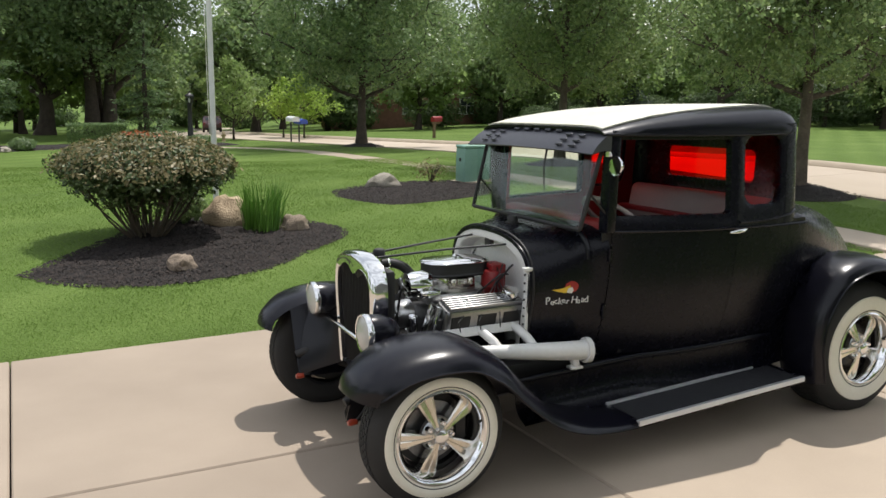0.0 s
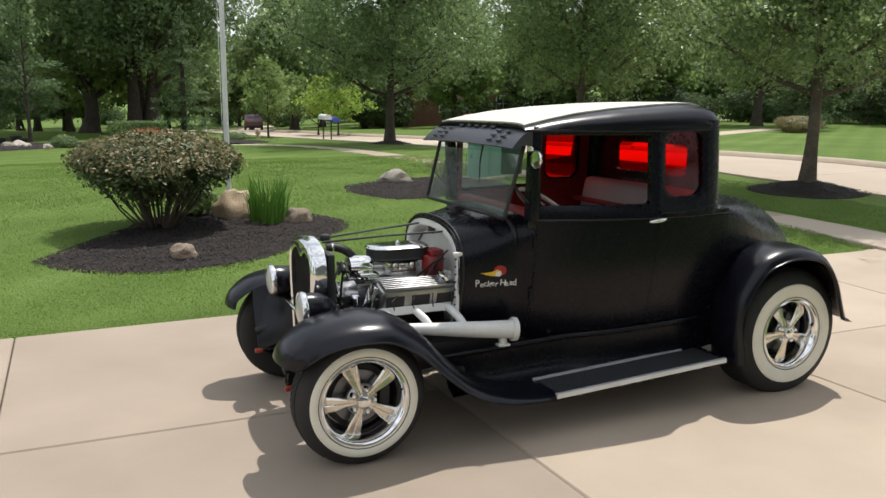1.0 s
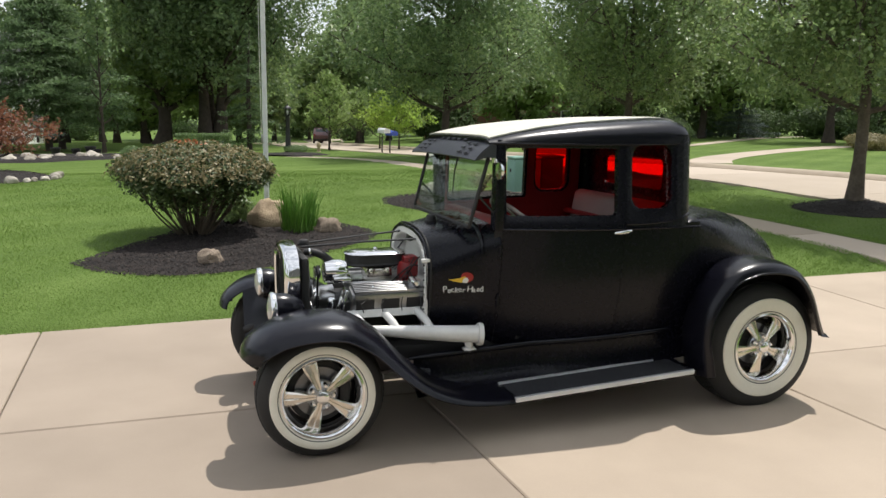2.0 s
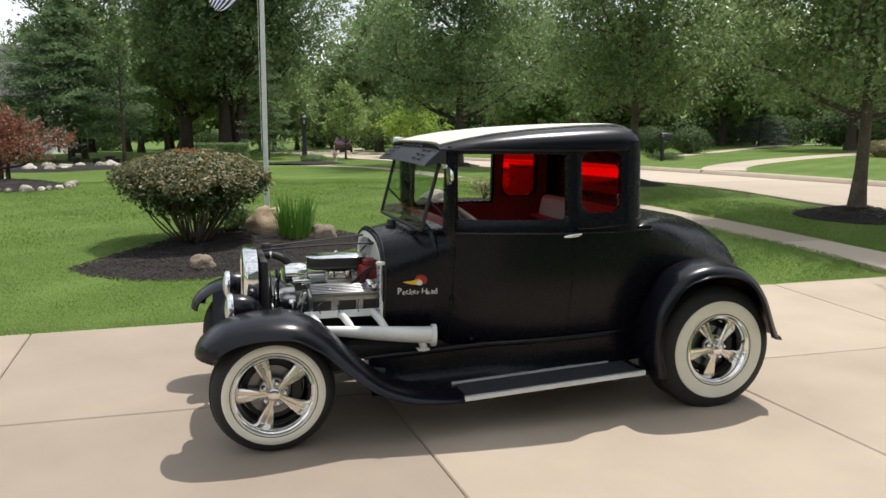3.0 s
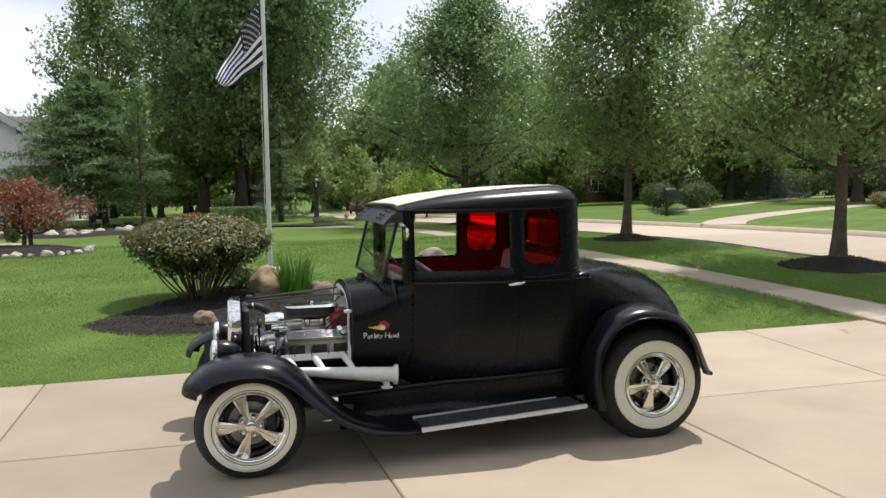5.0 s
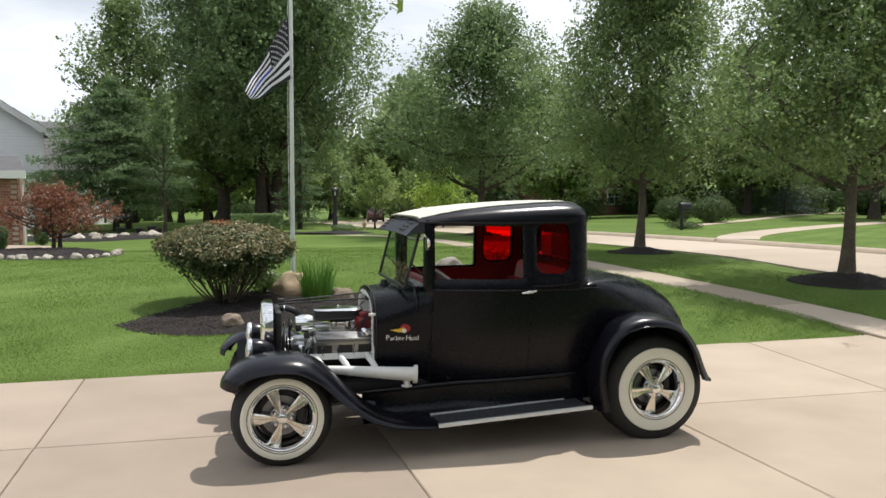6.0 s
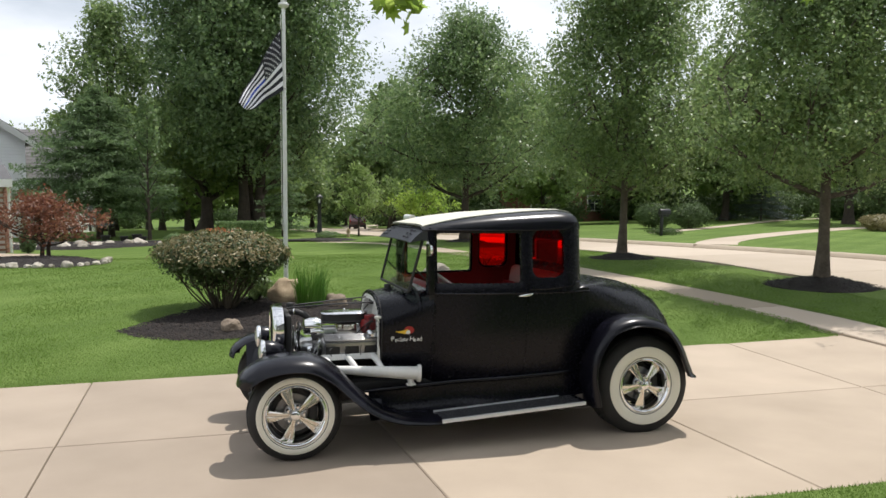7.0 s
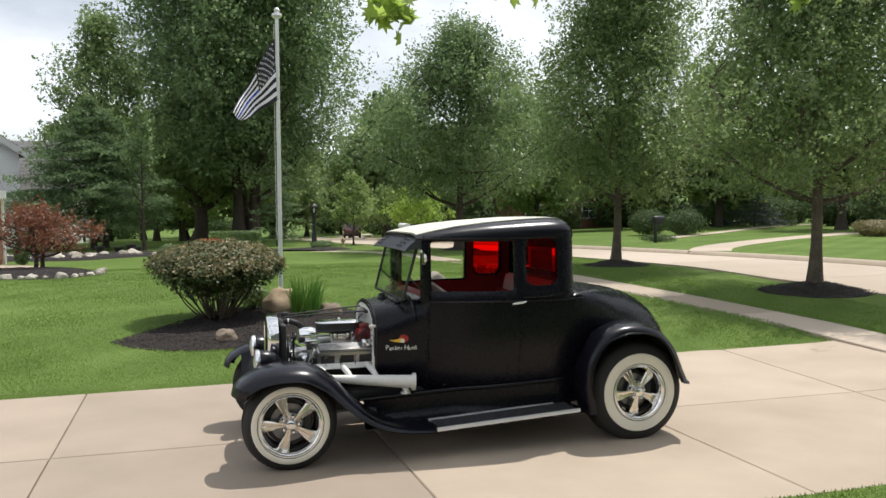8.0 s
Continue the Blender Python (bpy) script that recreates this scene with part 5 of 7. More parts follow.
belt = [(0.085, -0.075, 0.50), (0.085, -0.076, 0.66), (0.085, -0.138, 0.83), (0.085, -0.11, 0.872), (0.085, -0.065, 0.85), (0.085, 0.06, 0.70), (0.085, 0.078, 0.62), (0.085, 0.08, 0.50), (0.085, 0, 0.42), (0.085, -0.075, 0.50)]
part("fan_belt", tube_bm(belt, 0.006, 6, False), M["hose"], eng)
for k in range(6):
    a = 2 * math.pi * k / 6
    part("fan_blade", box_bm((0.05, 0, 0.10), (0.010, 0.06, 0.14), 0.003, None), M["alloy"], eng).matrix_local = Matrix.Translation((0, 0, 0.66)) @ Matrix.Rotation(a, 4, "X") @ Matrix.Identity(4)
part("timing_cover", box_bm((0.165, 0, 0.58), (0.05, 0.26, 0.20), 0.02), M["chrome"], eng)
part("bracket", box_bm((0.20, -0.22, 0.66), (0.03, 0.09, 0.20), 0.01, Matrix.Rotation(radians(18), 4, "Y")), M["chrome"], eng)
part("bracket", box_bm((0.215, -0.15, 0.80), (0.11, 0.10, 0.035), 0.010), M["chrome"], eng)
part("top_hose", tube_bm(spline([(0.02, -0.05, 0.945), (0.07, -0.06, 0.945), (0.13, -0.07, 0.92), (0.19, -0.05, 0.86), (0.24, 0.0, 0.80)], 14).tolist(), 0.024, 14), M["hose"], eng, "black radiator hose")
part("hose_clip", lathe_bm([(0.026, -0.006), (0.028, 0.0), (0.026, 0.006)], (0.05, -0.055, 0.945), "X", 18, False, False), M["chrome"], eng)
for s in (-1, 1):
    part("stay_rod", tube_bm([(0.0, s * 0.05, 0.975), (0.35, s * 0.10, 1.0), (0.66, s * 0.16, 1.015)], 0.006, 8), M["hose"], car, "thin black brace rod from radiator to firewall")
for k, (a, b) in enumerate((((0.66, -0.22, 0.92), (0.60, -0.15, 0.80)), ((0.66, -0.18, 0.86), (0.52, -0.12, 0.76)), ((0.67, 0.15, 0.95), (0.55, 0.12, 0.80)), ((0.66, -0.26, 0.80), (0.58, -0.24, 0.66)))):
    m = (Vector(a) + Vector(b)) / 2 + Vector((0.02, -0.03, 0.05))
    part("wire", tube_bm(spline([a, m, b], 10).tolist(), 0.005, 6), M["hose"], eng)
part("firewall_box", box_bm((0.672, 0.02, 1.005), (0.03, 0.05, 0.06), 0.006), M["chassis"], eng)
part("starter", lathe_bm([(0.05, -0.1), (0.05, 0.1)], (0.58, -0.22, 0.47), "X", 18), M["chassis"], eng)
part("oil_pan", box_bm((0.45, 0, 0.37), (0.42, 0.24, 0.14), 0.03), M["chassis"], eng)

# cabin inside
seat = part("bench_seat", box_bm((1.62, 0, 0.80), (0.52, 1.02, 0.22), 0.06, None, 4), M["red_trim"], car, "red bench seat with a pale vinyl back")
part("seat_back", box_bm((0, 0, 0), (0.15, 1.04, 0.52), 0.05, None, 4), M["seat"], seat, "pale vinyl seat back").matrix_local = pose(2.07, 0.0, 0.965, 0, 12, 0)
part("parcel_shelf", box_bm((2.08, 0, 1.07), (0.20, 1.10, 0.03), 0.01), M["red_trim"], seat)
part("rear_lining", box_bm((2.17, 0, 0.85), (0.02, 1.08, 0.6), 0.004), M["red_trim"], seat)
dash = part("dashboard", box_bm((1.09, 0, 1.075), (0.10, 0.90, 0.14), 0.03, None, 3), M["red_trim"], car, "dark red dashboard")
for k in range(3):
    part("gauge", lathe_bm([(0.045, 0.0), (0.045, 0.012), (0.04, 0.014)], (1.138, -0.30 + 0.10 * k, 1.08), "X", 24), M["chrome"], dash)
sw = bmesh.new()
ring = []
c, nrm = Vector((1.225, -0.30, 1.135)), Vector((0.62, 0, 0.78)).normalized()
side_v, up_v = Vector((0, 1, 0)), nrm.cross(Vector((0, 1, 0)))
ring = [c + 0.185 * (math.cos(a) * side_v + math.sin(a) * up_v) for a in np.linspace(0, 2 * math.pi, 37)]
add_tube(sw, ring, 0.013, 10, False)
wheel_ob = part("steering_wheel", sw, M["seat"], car, "pale rimmed steering wheel")
for k in range(3):
    a = radians(90 + 120 * k)
    part("steering_spoke", tube_bm([c, c + 0.18 * (math.cos(a) * side_v + math.sin(a) * up_v)], 0.008, 8), M["alloy"], wheel_ob)
part("steering_column", tube_bm([c, c - nrm * 0.45], 0.022, 12), M["chrome"], wheel_ob)
part("shifter", tube_bm([(1.28, 0.0, 0.5), (1.33, 0.0, 0.9), (1.35, 0, 0.98)], [0.012, 0.008, 0.016], 10), M["chrome"], car, "chrome gear lever")


# the body spreads a little towards the roof, and the whole car stands on the falling drive
bpy.context.view_layer.update()
done = set()
for ob in car.children_recursive:
    if ob.type != "MESH" or ob.name.startswith("wheel") or (ob.parent and ob.parent.name.startswith("wheel")) or ob.data.name in done:
        continue
    if ob.data.users > 1:
        ob.location.y += 0.042 * ob.location.z * max(-1.0, min(1.0, ob.location.y / 0.3))
        continue
    done.add(ob.data.name)
    n_v = len(ob.data.vertices)
    if not n_v:
        continue
    co = np.empty(n_v * 3, dtype=np.float32)
    ob.data.vertices.foreach_get("co", co)
    m4 = np.array(ob.matrix_world)
    p4 = np.c_[co.reshape(-1, 3), np.ones(n_v)] @ m4.T
    p4[:, 1] += 0.042 * p4[:, 2] * np.clip(p4[:, 1] / 0.3, -1, 1)
    ob.data.vertices.foreach_set("co", (p4 @ np.linalg.inv(m4).T)[:, :3].astype(np.float32).ravel())
    ob.data.update()
car.matrix_world = Matrix.Translation((0, -0.8, 0)) @ Matrix.Rotation(-math.atan(0.042), 4, "X") @ Matrix.Translation((0, 0.8, 0))

# ---- beds, stones, shrubs ----
def inside(x, y, loop):
    c, n = False, len(loop)
    for i in range(n):
        x0, y0 = loop[i]
        x1, y1 = loop[(i + 1) % n]
        if (y0 > y) != (y1 > y) and x < (x1 - x0) * (y - y0) / (y1 - y0) + x0:
            c = not c
    return c


def closed_spline(pts, n):
    p = spline(list(pts) + [pts[0]], n + 1)
    return [tuple(q) for q in p[:-1]]


def bed_height(x, y, loop, rise_top, reach):
    d = min(math.hypot(x - a, y - b) for a, b in loop)
    f = min(1.0, d / reach)
    return rise(x, y) + 0.012 + rise_top * f * f * (3 - 2 * f) + 0.02 * noise.noise((x * 5, y * 5, 1)) * min(1, d / 0.1)


BEDS = []


def mulch_bed(loop, rise_top, reach, label, chips, seed, step=0.09):
    """A mound of dark mulch within an outline, strewn with chips."""
    rnd = np.random.default_rng(seed)
    BEDS.append(loop)
    cx, cy = np.mean([p[0] for p in loop]), np.mean([p[1] for p in loop])
    rows, k = [], 14
    for i in range(k + 1):
        f = i / k
        row = []
        for x, y in loop:
            px, py = cx + (x - cx) * f * 1.0, cy + (y - cy) * f
            row.append(Vector((px, py, bed_height(px, py, loop, rise_top, reach) if i < k else rise(px, py) - 0.05)))
        rows.append(row)
    bm = bmesh.new()
    add_rings(bm, rows[1:], True, True, False)
    ob = mesh_ob("mulch_bed", bm, M["mulch"], True, 70)
    tagged(ob, label, "mulch bed")
    xs, ys = [p[0] for p in loop], [p[1] for p in loop]
    pts = []
    while len(pts) < chips:
        x, y = rnd.uniform(min(xs), max(xs)), rnd.uniform(min(ys), max(ys))
        if inside(x, y, loop):
            pts.append((x, y, bed_height(x, y, loop, rise_top, reach)))
    pts = np.array(pts)
    n = len(pts)
    a, tilt = rnd.uniform(0, 6.283, n), rnd.uniform(-0.5, 0.5, n)
    ln, wd = rnd.uniform(0.006, 0.024, n), rnd.uniform(0.003, 0.008, n)
    d = np.stack([np.cos(a) * np.cos(tilt), np.sin(a) * np.cos(tilt), np.sin(tilt)], 1) * ln[:, None]
    w = np.stack([-np.sin(a), np.cos(a), rnd.uniform(-0.5, 0.5, n)], 1) * wd[:, None]
    base = pts + np.array([0, 0, 0.008])
    v = np.stack([base - d - w, base + d - w, base + d + w, base - d + w, base + np.array([0, 0, 0.012])], 1).reshape(-1, 3)
    o = np.arange(n)[:, None] * 5
    f = np.concatenate([o + np.array([[0, 1, 4]]), o + np.array([[1, 2, 4]]), o + np.array([[2, 3, 4]]), o + np.array([[3, 0, 4]])])
    ch = mesh_np("bark_chips", v, f, M["chip"])
    tagged(ch, "loose dark bark chips on the planting bed", "bark chips", kind="stuff")
    return ob


BED_A = closed_spline([(-1.78, 4.20), (-1.36, 3.66), (-0.62, 3.42), (0.25, 3.62), (1.0, 4.35), (1.66, 5.15), (1.50, 5.95), (0.75, 6.75), (-0.3, 6.6), (-1.12, 5.35)], 60)
BED_B = closed_spline([(2.40, 7.85), (2.85, 6.98), (3.3, 6.95), (4.4, 7.25), (5.35, 7.8), (5.3, 8.9), (4.3, 9.3), (3.3, 9.0), (2.6, 8.55)], 48)
mulch_bed(BED_A, 0.03, 1.1, "kidney-shaped bed of dark bark mulch in the lawn", 14000, 1)
mulch_bed(BED_B, 0.04, 0.7, "dark mulch bed with boulders and utility cabinets", 5000, 2)
RING = [(math.cos(a), math.sin(a)) for a in np.linspace(0, 2 * math.pi, 30, endpoint=False)]
T2P, T3P, T1P = (9.0, 11.6), (10.05, 5.95), (8.2, 22.4)
mulch_bed([(T3P[0] + 1.08 * c, T3P[1] + 0.95 * s) for c, s in RING], 0.17, 0.95, "dark mulch mound round a street tree", 900, 3)
mulch_bed([(T2P[0] + 0.85 * c, T2P[1] + 0.8 * s) for c, s in RING], 0.14, 0.8, "dark mulch mound round a street tree", 600, 4)
mulch_bed([(T1P[0] + 0.8 * c, T1P[1] + 0.7 * s) for c, s in RING], 0.12, 0.7, "dark mulch mound round a street tree", 200, 5)
BED_R = closed_spline([(-6.6, 13.2), (-5.1, 12.55), (-3.9, 12.3), (-3.15, 13.3), (-3.4, 14.8), (-4.6, 15.6), (-6.2, 15.2)], 40)
mulch_bed(BED_R, 0.12, 0.8, "stone-edged mulch bed under a red maple", 900, 6)
BED_H = closed_spline([(-16, 22.6), (-10, 21.4), (-5.2, 20.4), (-3.2, 21.9), (-0.4, 24.2), (2.0, 24.7), (4.6, 24.6), (4.9, 26.2), (3.2, 25.0), (0.6, 26.3), (-3.0, 26.0), (-8, 25.5), (-16, 26)], 70)
mulch_bed(BED_H, 0.08, 0.5, "long dark mulch border with white stones and hedge", 900, 7)


def boulder(name, x, y, z, s, seed, material, label, rz=0, sink=0.25, peak=0.0):
    bm = bmesh.new()
    bmesh.ops.create_icosphere(bm, subdivisions=3, radius=1.0)
    for v in bm.verts:
        d = v.co.normalized()
        k = 1 + 0.34 * noise.noise(d * 1.5 + Vector((seed * 3.1, 0, 0))) + 0.16 * noise.noise(d * 3.5 + Vector((0, seed * 2.3, 0))) + 0.06 * noise.noise(d * 9 + Vector((0, 0, seed)))
        slim = 1 - peak * max(0.0, d.z)
        v.co = Vector((d.x * s[0] * k * slim, d.y * s[1] * k * slim + peak * 0.3 * s[1] * max(0.0, d.z), max(-0.5, d.z) * s[2] * k))
    ob = mesh_ob(name, bm, material, True, 50)
    ob.matrix_world = pose(x, y, z + s[2] * (1 - 2 * sink) * 0.8, 0, 0, rz)
    return tagged(ob, label, "rock")


def on_bed(x, y, loop, top, reach):
    return bed_height(x, y, loop, top, reach)


boulder("boulder", 0.46, 6.05, on_bed(0.46, 6.05, BED_A, 0.03, 1.1), (0.31, 0.27, 0.245), 2, M["rock_tan"], "large pointed tan boulder in the mulch bed", 20, 0.25, 0.25)
boulder("boulder", -0.40, 3.92, on_bed(-0.40, 3.92, BED_A, 0.03, 1.1), (0.135, 0.105, 0.095), 2, M["rock"], "small tan stone at the front of the bed", -15)
boulder("boulder", 1.10, 5.50, on_bed(1.1, 5.5, BED_A, 0.03, 1.1), (0.19, 0.14, 0.13), 3, M["rock"], "low tan stone beside the tall grass", 10)
boulder("boulder", 3.50, 8.62, on_bed(3.5, 8.62, BED_B, 0.04, 0.7), (0.28, 0.21, 0.15), 4, M["rock_grey"], "pale grey boulder lying in the mulch", 5)
rnd = np.random.default_rng(11)
edge_n = 0
for x, y in BED_R[::1]:
    if y < 14.2:
        s = rnd.uniform(0.06, 0.11)
        boulder("edging_stone", x + rnd.uniform(-.04, .04), y + rnd.uniform(-.04, .04), rise(x, y) + 0.02, (s * 1.2, s, s * 0.8), 20 + edge_n, M["rock_pale"], "white rounded edging stone round a flower bed", rnd.uniform(0, 180))["group"] = "edging stones"
        edge_n += 1
for k in range(46):
    x = rnd.uniform(-12.0, -2.6)
    y = mix(22.2, 21.2, min(1, (x + 16) / 10)) + rnd.uniform(-0.2, 2.2) if x < -5 else rnd.uniform(20.9, 23.4) + (x + 5) * 0.5
    s = rnd.uniform(0.09, 0.20)
    boulder("edging_stone", x, y, rise(x, y) + 0.03, (s * 1.3, s, s * 0.75), 80 + k, M["rock_pale"], "white rounded edging stone round a flower bed", rnd.uniform(0, 180))["group"] = "edging stones"


def leaf_cloud(name, centers, normals, size, material, parent, rnd, droop=0.0, aspect=0.55, label=""):
    """Many small leaves as folded quads. centers, normals: (n, 3)."""
    n = len(centers)
    nn = normals / np.maximum(np.linalg.norm(normals, axis=1)[:, None], 1e-6)
    t = rnd.normal(size=(n, 3))
    t -= nn * np.sum(t * nn, axis=1)[:, None]
    t /= np.maximum(np.linalg.norm(t, axis=1)[:, None], 1e-6)
    t[:, 2] -= droop
    b = np.cross(nn, t)
    s = (size * rnd.uniform(0.65, 1.35, n))[:, None]
    v = np.stack([centers - t * s * 0.5, centers + b * s * aspect * 0.5 + nn * s * 0.08, centers + t * s * 0.5, centers - b * s * aspect * 0.5 + nn * s * 0.08], 1).reshape(-1, 3)
    o = np.arange(n)[:, None] * 4
    f = np.concatenate([o + np.array([[0, 1, 2]]), o + np.array([[0, 2, 3]])])
    ob = mesh_np(name, v, f, material)
    ob.parent = parent
    return tagged(ob, label)


def bush_vase(x, y, z, r, h, seed):
    """A vase-shaped clipped shrub: bare stems below, a dense dome above."""
    rnd = np.random.default_rng(seed)
    top = thing("vase_shrub", x, y, z, "vase-shaped clipped shrub with bare stems and tawny leaf tips", "shrub")
    bm = bmesh.new()
    ends = []
    for k in range(44):
        a, out = rnd.uniform(0, 6.283), math.sqrt(rnd.uniform(0.0, 1.0))
        p0 = Vector((0.09 * math.cos(a), 0.09 * math.sin(a), -0.05))
        p2 = Vector((r * 0.86 * out * math.cos(a + rnd.uniform(-.2, .2)), r * 0.86 * out * math.sin(a), h * (0.62 + 0.2 * (1 - out))))
        p1 = p0.lerp(p2, 0.5) + Vector((rnd.uniform(-.05, .05), rnd.uniform(-.05, .05), -0.06 * out + rnd.uniform(-0.02, 0.05)))
        pts = spline([p0, p1, p2], 9)
        add_tube(bm, pts.tolist(), [mix(0.014, 0.005, i / 8) for i in range(9)], 6)
        for q in range(3):
            i = int(rnd.integers(3, 8))
            e = Vector(pts[i]) + Vector((rnd.uniform(-.22, .22), rnd.uniform(-.22, .22), rnd.uniform(0.10, 0.26)))
            add_tube(bm, [pts[i].tolist(), (Vector(pts[i]).lerp(e, 0.5) + Vector((0, 0, -0.02))).to_tuple(), e.to_tuple()], [0.006, 0.004, 0.003], 5)
    part("branching", bm, M["stem"], top, "bare brown stems")
    # dome: a rounded cap whose underside narrows towards the stems
    n = 52000
    a = rnd.uniform(0, 6.283, n)
    rr = np.sqrt(rnd.uniform(0, 1, n))
    lump = np.array([0.055 * noise.noise((math.cos(q) * 2.6 * w, math.sin(q) * 2.6 * w, seed)) + 0.035 * noise.noise((math.cos(q) * 6.5 * w, math.sin(q) * 6.5 * w, seed + 4)) for q, w in zip(a, rr)])
    cap = h * (0.66 + 0.34 * np.sqrt(np.maximum(0, 1 - rr ** 2.3))) + lump
    low = h * (0.15 + 0.44 * rr ** 1.5)
    share = rnd.uniform(0, 1, n) ** 0.7
    zz = low + (cap - low) * share
    px, py = r * (rr + 0.035 * rnd.normal(size=n)) * np.cos(a), r * (rr + 0.035 * rnd.normal(size=n)) * np.sin(a)
    bare = np.array([noise.noise((x_ * 5, y_ * 5, z_ * 5)) for x_, y_, z_ in zip(px, py, zz)])
    keep = rnd.uniform(0, 1, n) < np.clip((zz - low) / (0.42 * h) + 0.06 + 0.7 * bare, 0.02, 1)
    c, cap_k = np.stack([px, py, zz], 1)[keep], cap[keep]
    nrm = c * np.array([0.7, 0.7, 0.4]) + rnd.normal(size=c.shape) * 0.5 + np.array([0, 0, 0.35])
    tip = (c[:, 2] > cap_k - 0.10) & (rnd.uniform(0, 1, len(c)) < 0.62)
    leaf_cloud("foliage", c[~tip], nrm[~tip], 0.050, M["leaf_bush"], top, rnd, label="small dull green leaves")
    leaf_cloud("top_foliage", c[tip], nrm[tip], 0.050, M["leaf_tip"], top, rnd, label="tawny leaf tips")
    k = 34
    fc = np.stack([rnd.normal(0.0, 0.11, k), rnd.normal(-0.05, 0.09, k), h + rnd.uniform(-0.02, 0.035, k)], 1)
    leaf_cloud("orange_patch", fc, rnd.normal(size=(k, 3)) + np.array([0, 0, 1]), 0.05, M["flower"], top, rnd, label="patch of orange leaves")["kind"] = "stuff"
    return top


bush_vase(-0.51, 5.63, on_bed(-0.51, 5.63, BED_A, 0.03, 1.1) - 0.02, 0.96, 1.16, 5)


def tall_grass(name, x, y, z, r, h, n, seed, label, material):
    """A clump of upright strap leaves."""
    rnd = np.random.default_rng(seed)
    top = thing(name, x, y, z, label, "ornamental grass")
    v, f = [], []
    for k in range(n):
        a, q = rnd.uniform(0, 6.283), r * math.sqrt(rnd.uniform(0, 1))
        base = np.array([q * math.cos(a), q * math.sin(a), -0.02])
        lean = rnd.uniform(0.02, 0.34) * h
        b = rnd.uniform(0, 6.283) * 0.3 + a
        hh, w = h * rnd.uniform(0.45, 1.1), rnd.uniform(0.004, 0.009)
        d = np.array([math.cos(b), math.sin(b), 0])
        sd = np.array([-math.sin(b + 1), math.cos(b + 1), 0]) * w
        m1, tip = base + d * lean * 0.3 + [0, 0, hh * 0.55], base + d * lean + [0, 0, hh]
        o = len(v)
        v += [base - sd, base + sd, m1 + sd * 0.9, m1 - sd * 0.9, tip]
        f += [[o, o + 1, o + 2], [o, o + 2, o + 3], [o + 3, o + 2, o + 4]]
    ob = mesh_np("blade_clump", v, f, material)
    ob.parent = top
    return top


tall_grass("tall_grass", 0.74, 5.55, on_bed(0.74, 5.55, BED_A, 0.03, 1.1), 0.21, 0.60, 300, 6, "upright clump of bright green iris-like leaves", M["blade_tall"])


def round_shrub(name, x, y, z, r, h, leaves, size, material, seed, label, flat=1.0):
    rnd = np.random.default_rng(seed)
    top = thing(name, x, y, z, label, "shrub")
    bm = bmesh.new()
    for k in range(9):
        a = rnd.uniform(0, 6.283)
        add_tube(bm, [(0, 0, -0.03), (0.3 * r * math.cos(a), 0.3 * r * math.sin(a), h * 0.4), (0.7 * r * math.cos(a), 0.7 * r * math.sin(a), h * 0.75)], [0.03 * r + 0.006, 0.02 * r + 0.004, 0.005], 6)
    part("branching", bm, M["stem"], top)
    d = rnd.normal(size=(leaves, 3))
    d /= np.linalg.norm(d, axis=1)[:, None]
    lump = np.array([1 + 0.25 * noise.noise(Vector(q) * 2.2 + Vector((seed, 0, 0))) for q in d])
    s = rnd.uniform(0, 1, leaves) ** 0.35
    c = d * (s * lump)[:, None] * np.array([r, r, h * 0.5 * flat]) + np.array([0, 0, h * 0.5])
    c[:, 2] = np.maximum(c[:, 2], 0.02)
    leaf_cloud("foliage", c, d + rnd.normal(size=c.shape) * 0.5 + np.array([0, 0, 0.3]), size, material, top, rnd)
    return top


round_shrub("low_shrub", 0.02, 6.35, on_bed(0.02, 6.35, BED_A, 0.03, 1.1), 0.26, 0.42, 900, 0.06, M["leaf"], 8, "low green shrub behind the clipped bush")
round_shrub("bare_shrub", 4.55, 9.05, on_bed(4.55, 9.05, BED_B, 0.04, 0.7), 0.28, 0.42, 260, 0.05, M["leaf_tip"], 9, "sparse dry twiggy shrub in the mulch")


def utility_box(x, y, w, h, material, label, rz):
    top = thing("utility_cabinet", x, y, rise(x, y), label, "utility box", "utility cabinets", rz=rz)
    part("body", box_bm((0, 0, h / 2 - 0.05), (w, w, h + 0.04), 0.02), material, top)
    part("lid", box_bm((0, 0, h - 0.005), (w + 0.02, w + 0.02, 0.05), 0.02), material, top)
    part("lock", box_bm((-w / 2 - 0.003, 0, h * 0.65), (0.012, 0.05, 0.06), 0.004), M["iron"], top)
    part("base_pad", box_bm((0, 0, 0.015), (w + 0.12, w + 0.12, 0.07), 0.01), M["kerb"], top)


utility_box(5.15, 8.85, 0.28, 0.66, M["utility"], "pale green steel utility pedestal beside the mulch bed", 8)
utility_box(5.52, 9.05, 0.28, 0.64, M["utility"], "pale green steel utility pedestal beside the mulch bed", -4)
utility_box(5.95, 9.30, 0.46, 0.64, M["utility_dark"], "dark green steel transformer cabinet beside the footpath", 3)


# ---- blades of the lawn nearest the camera ----
EDGE_X = np.linspace(-9, 12, 60)
EDGE_Y = np.array([drive_edge(x) for x in EDGE_X])


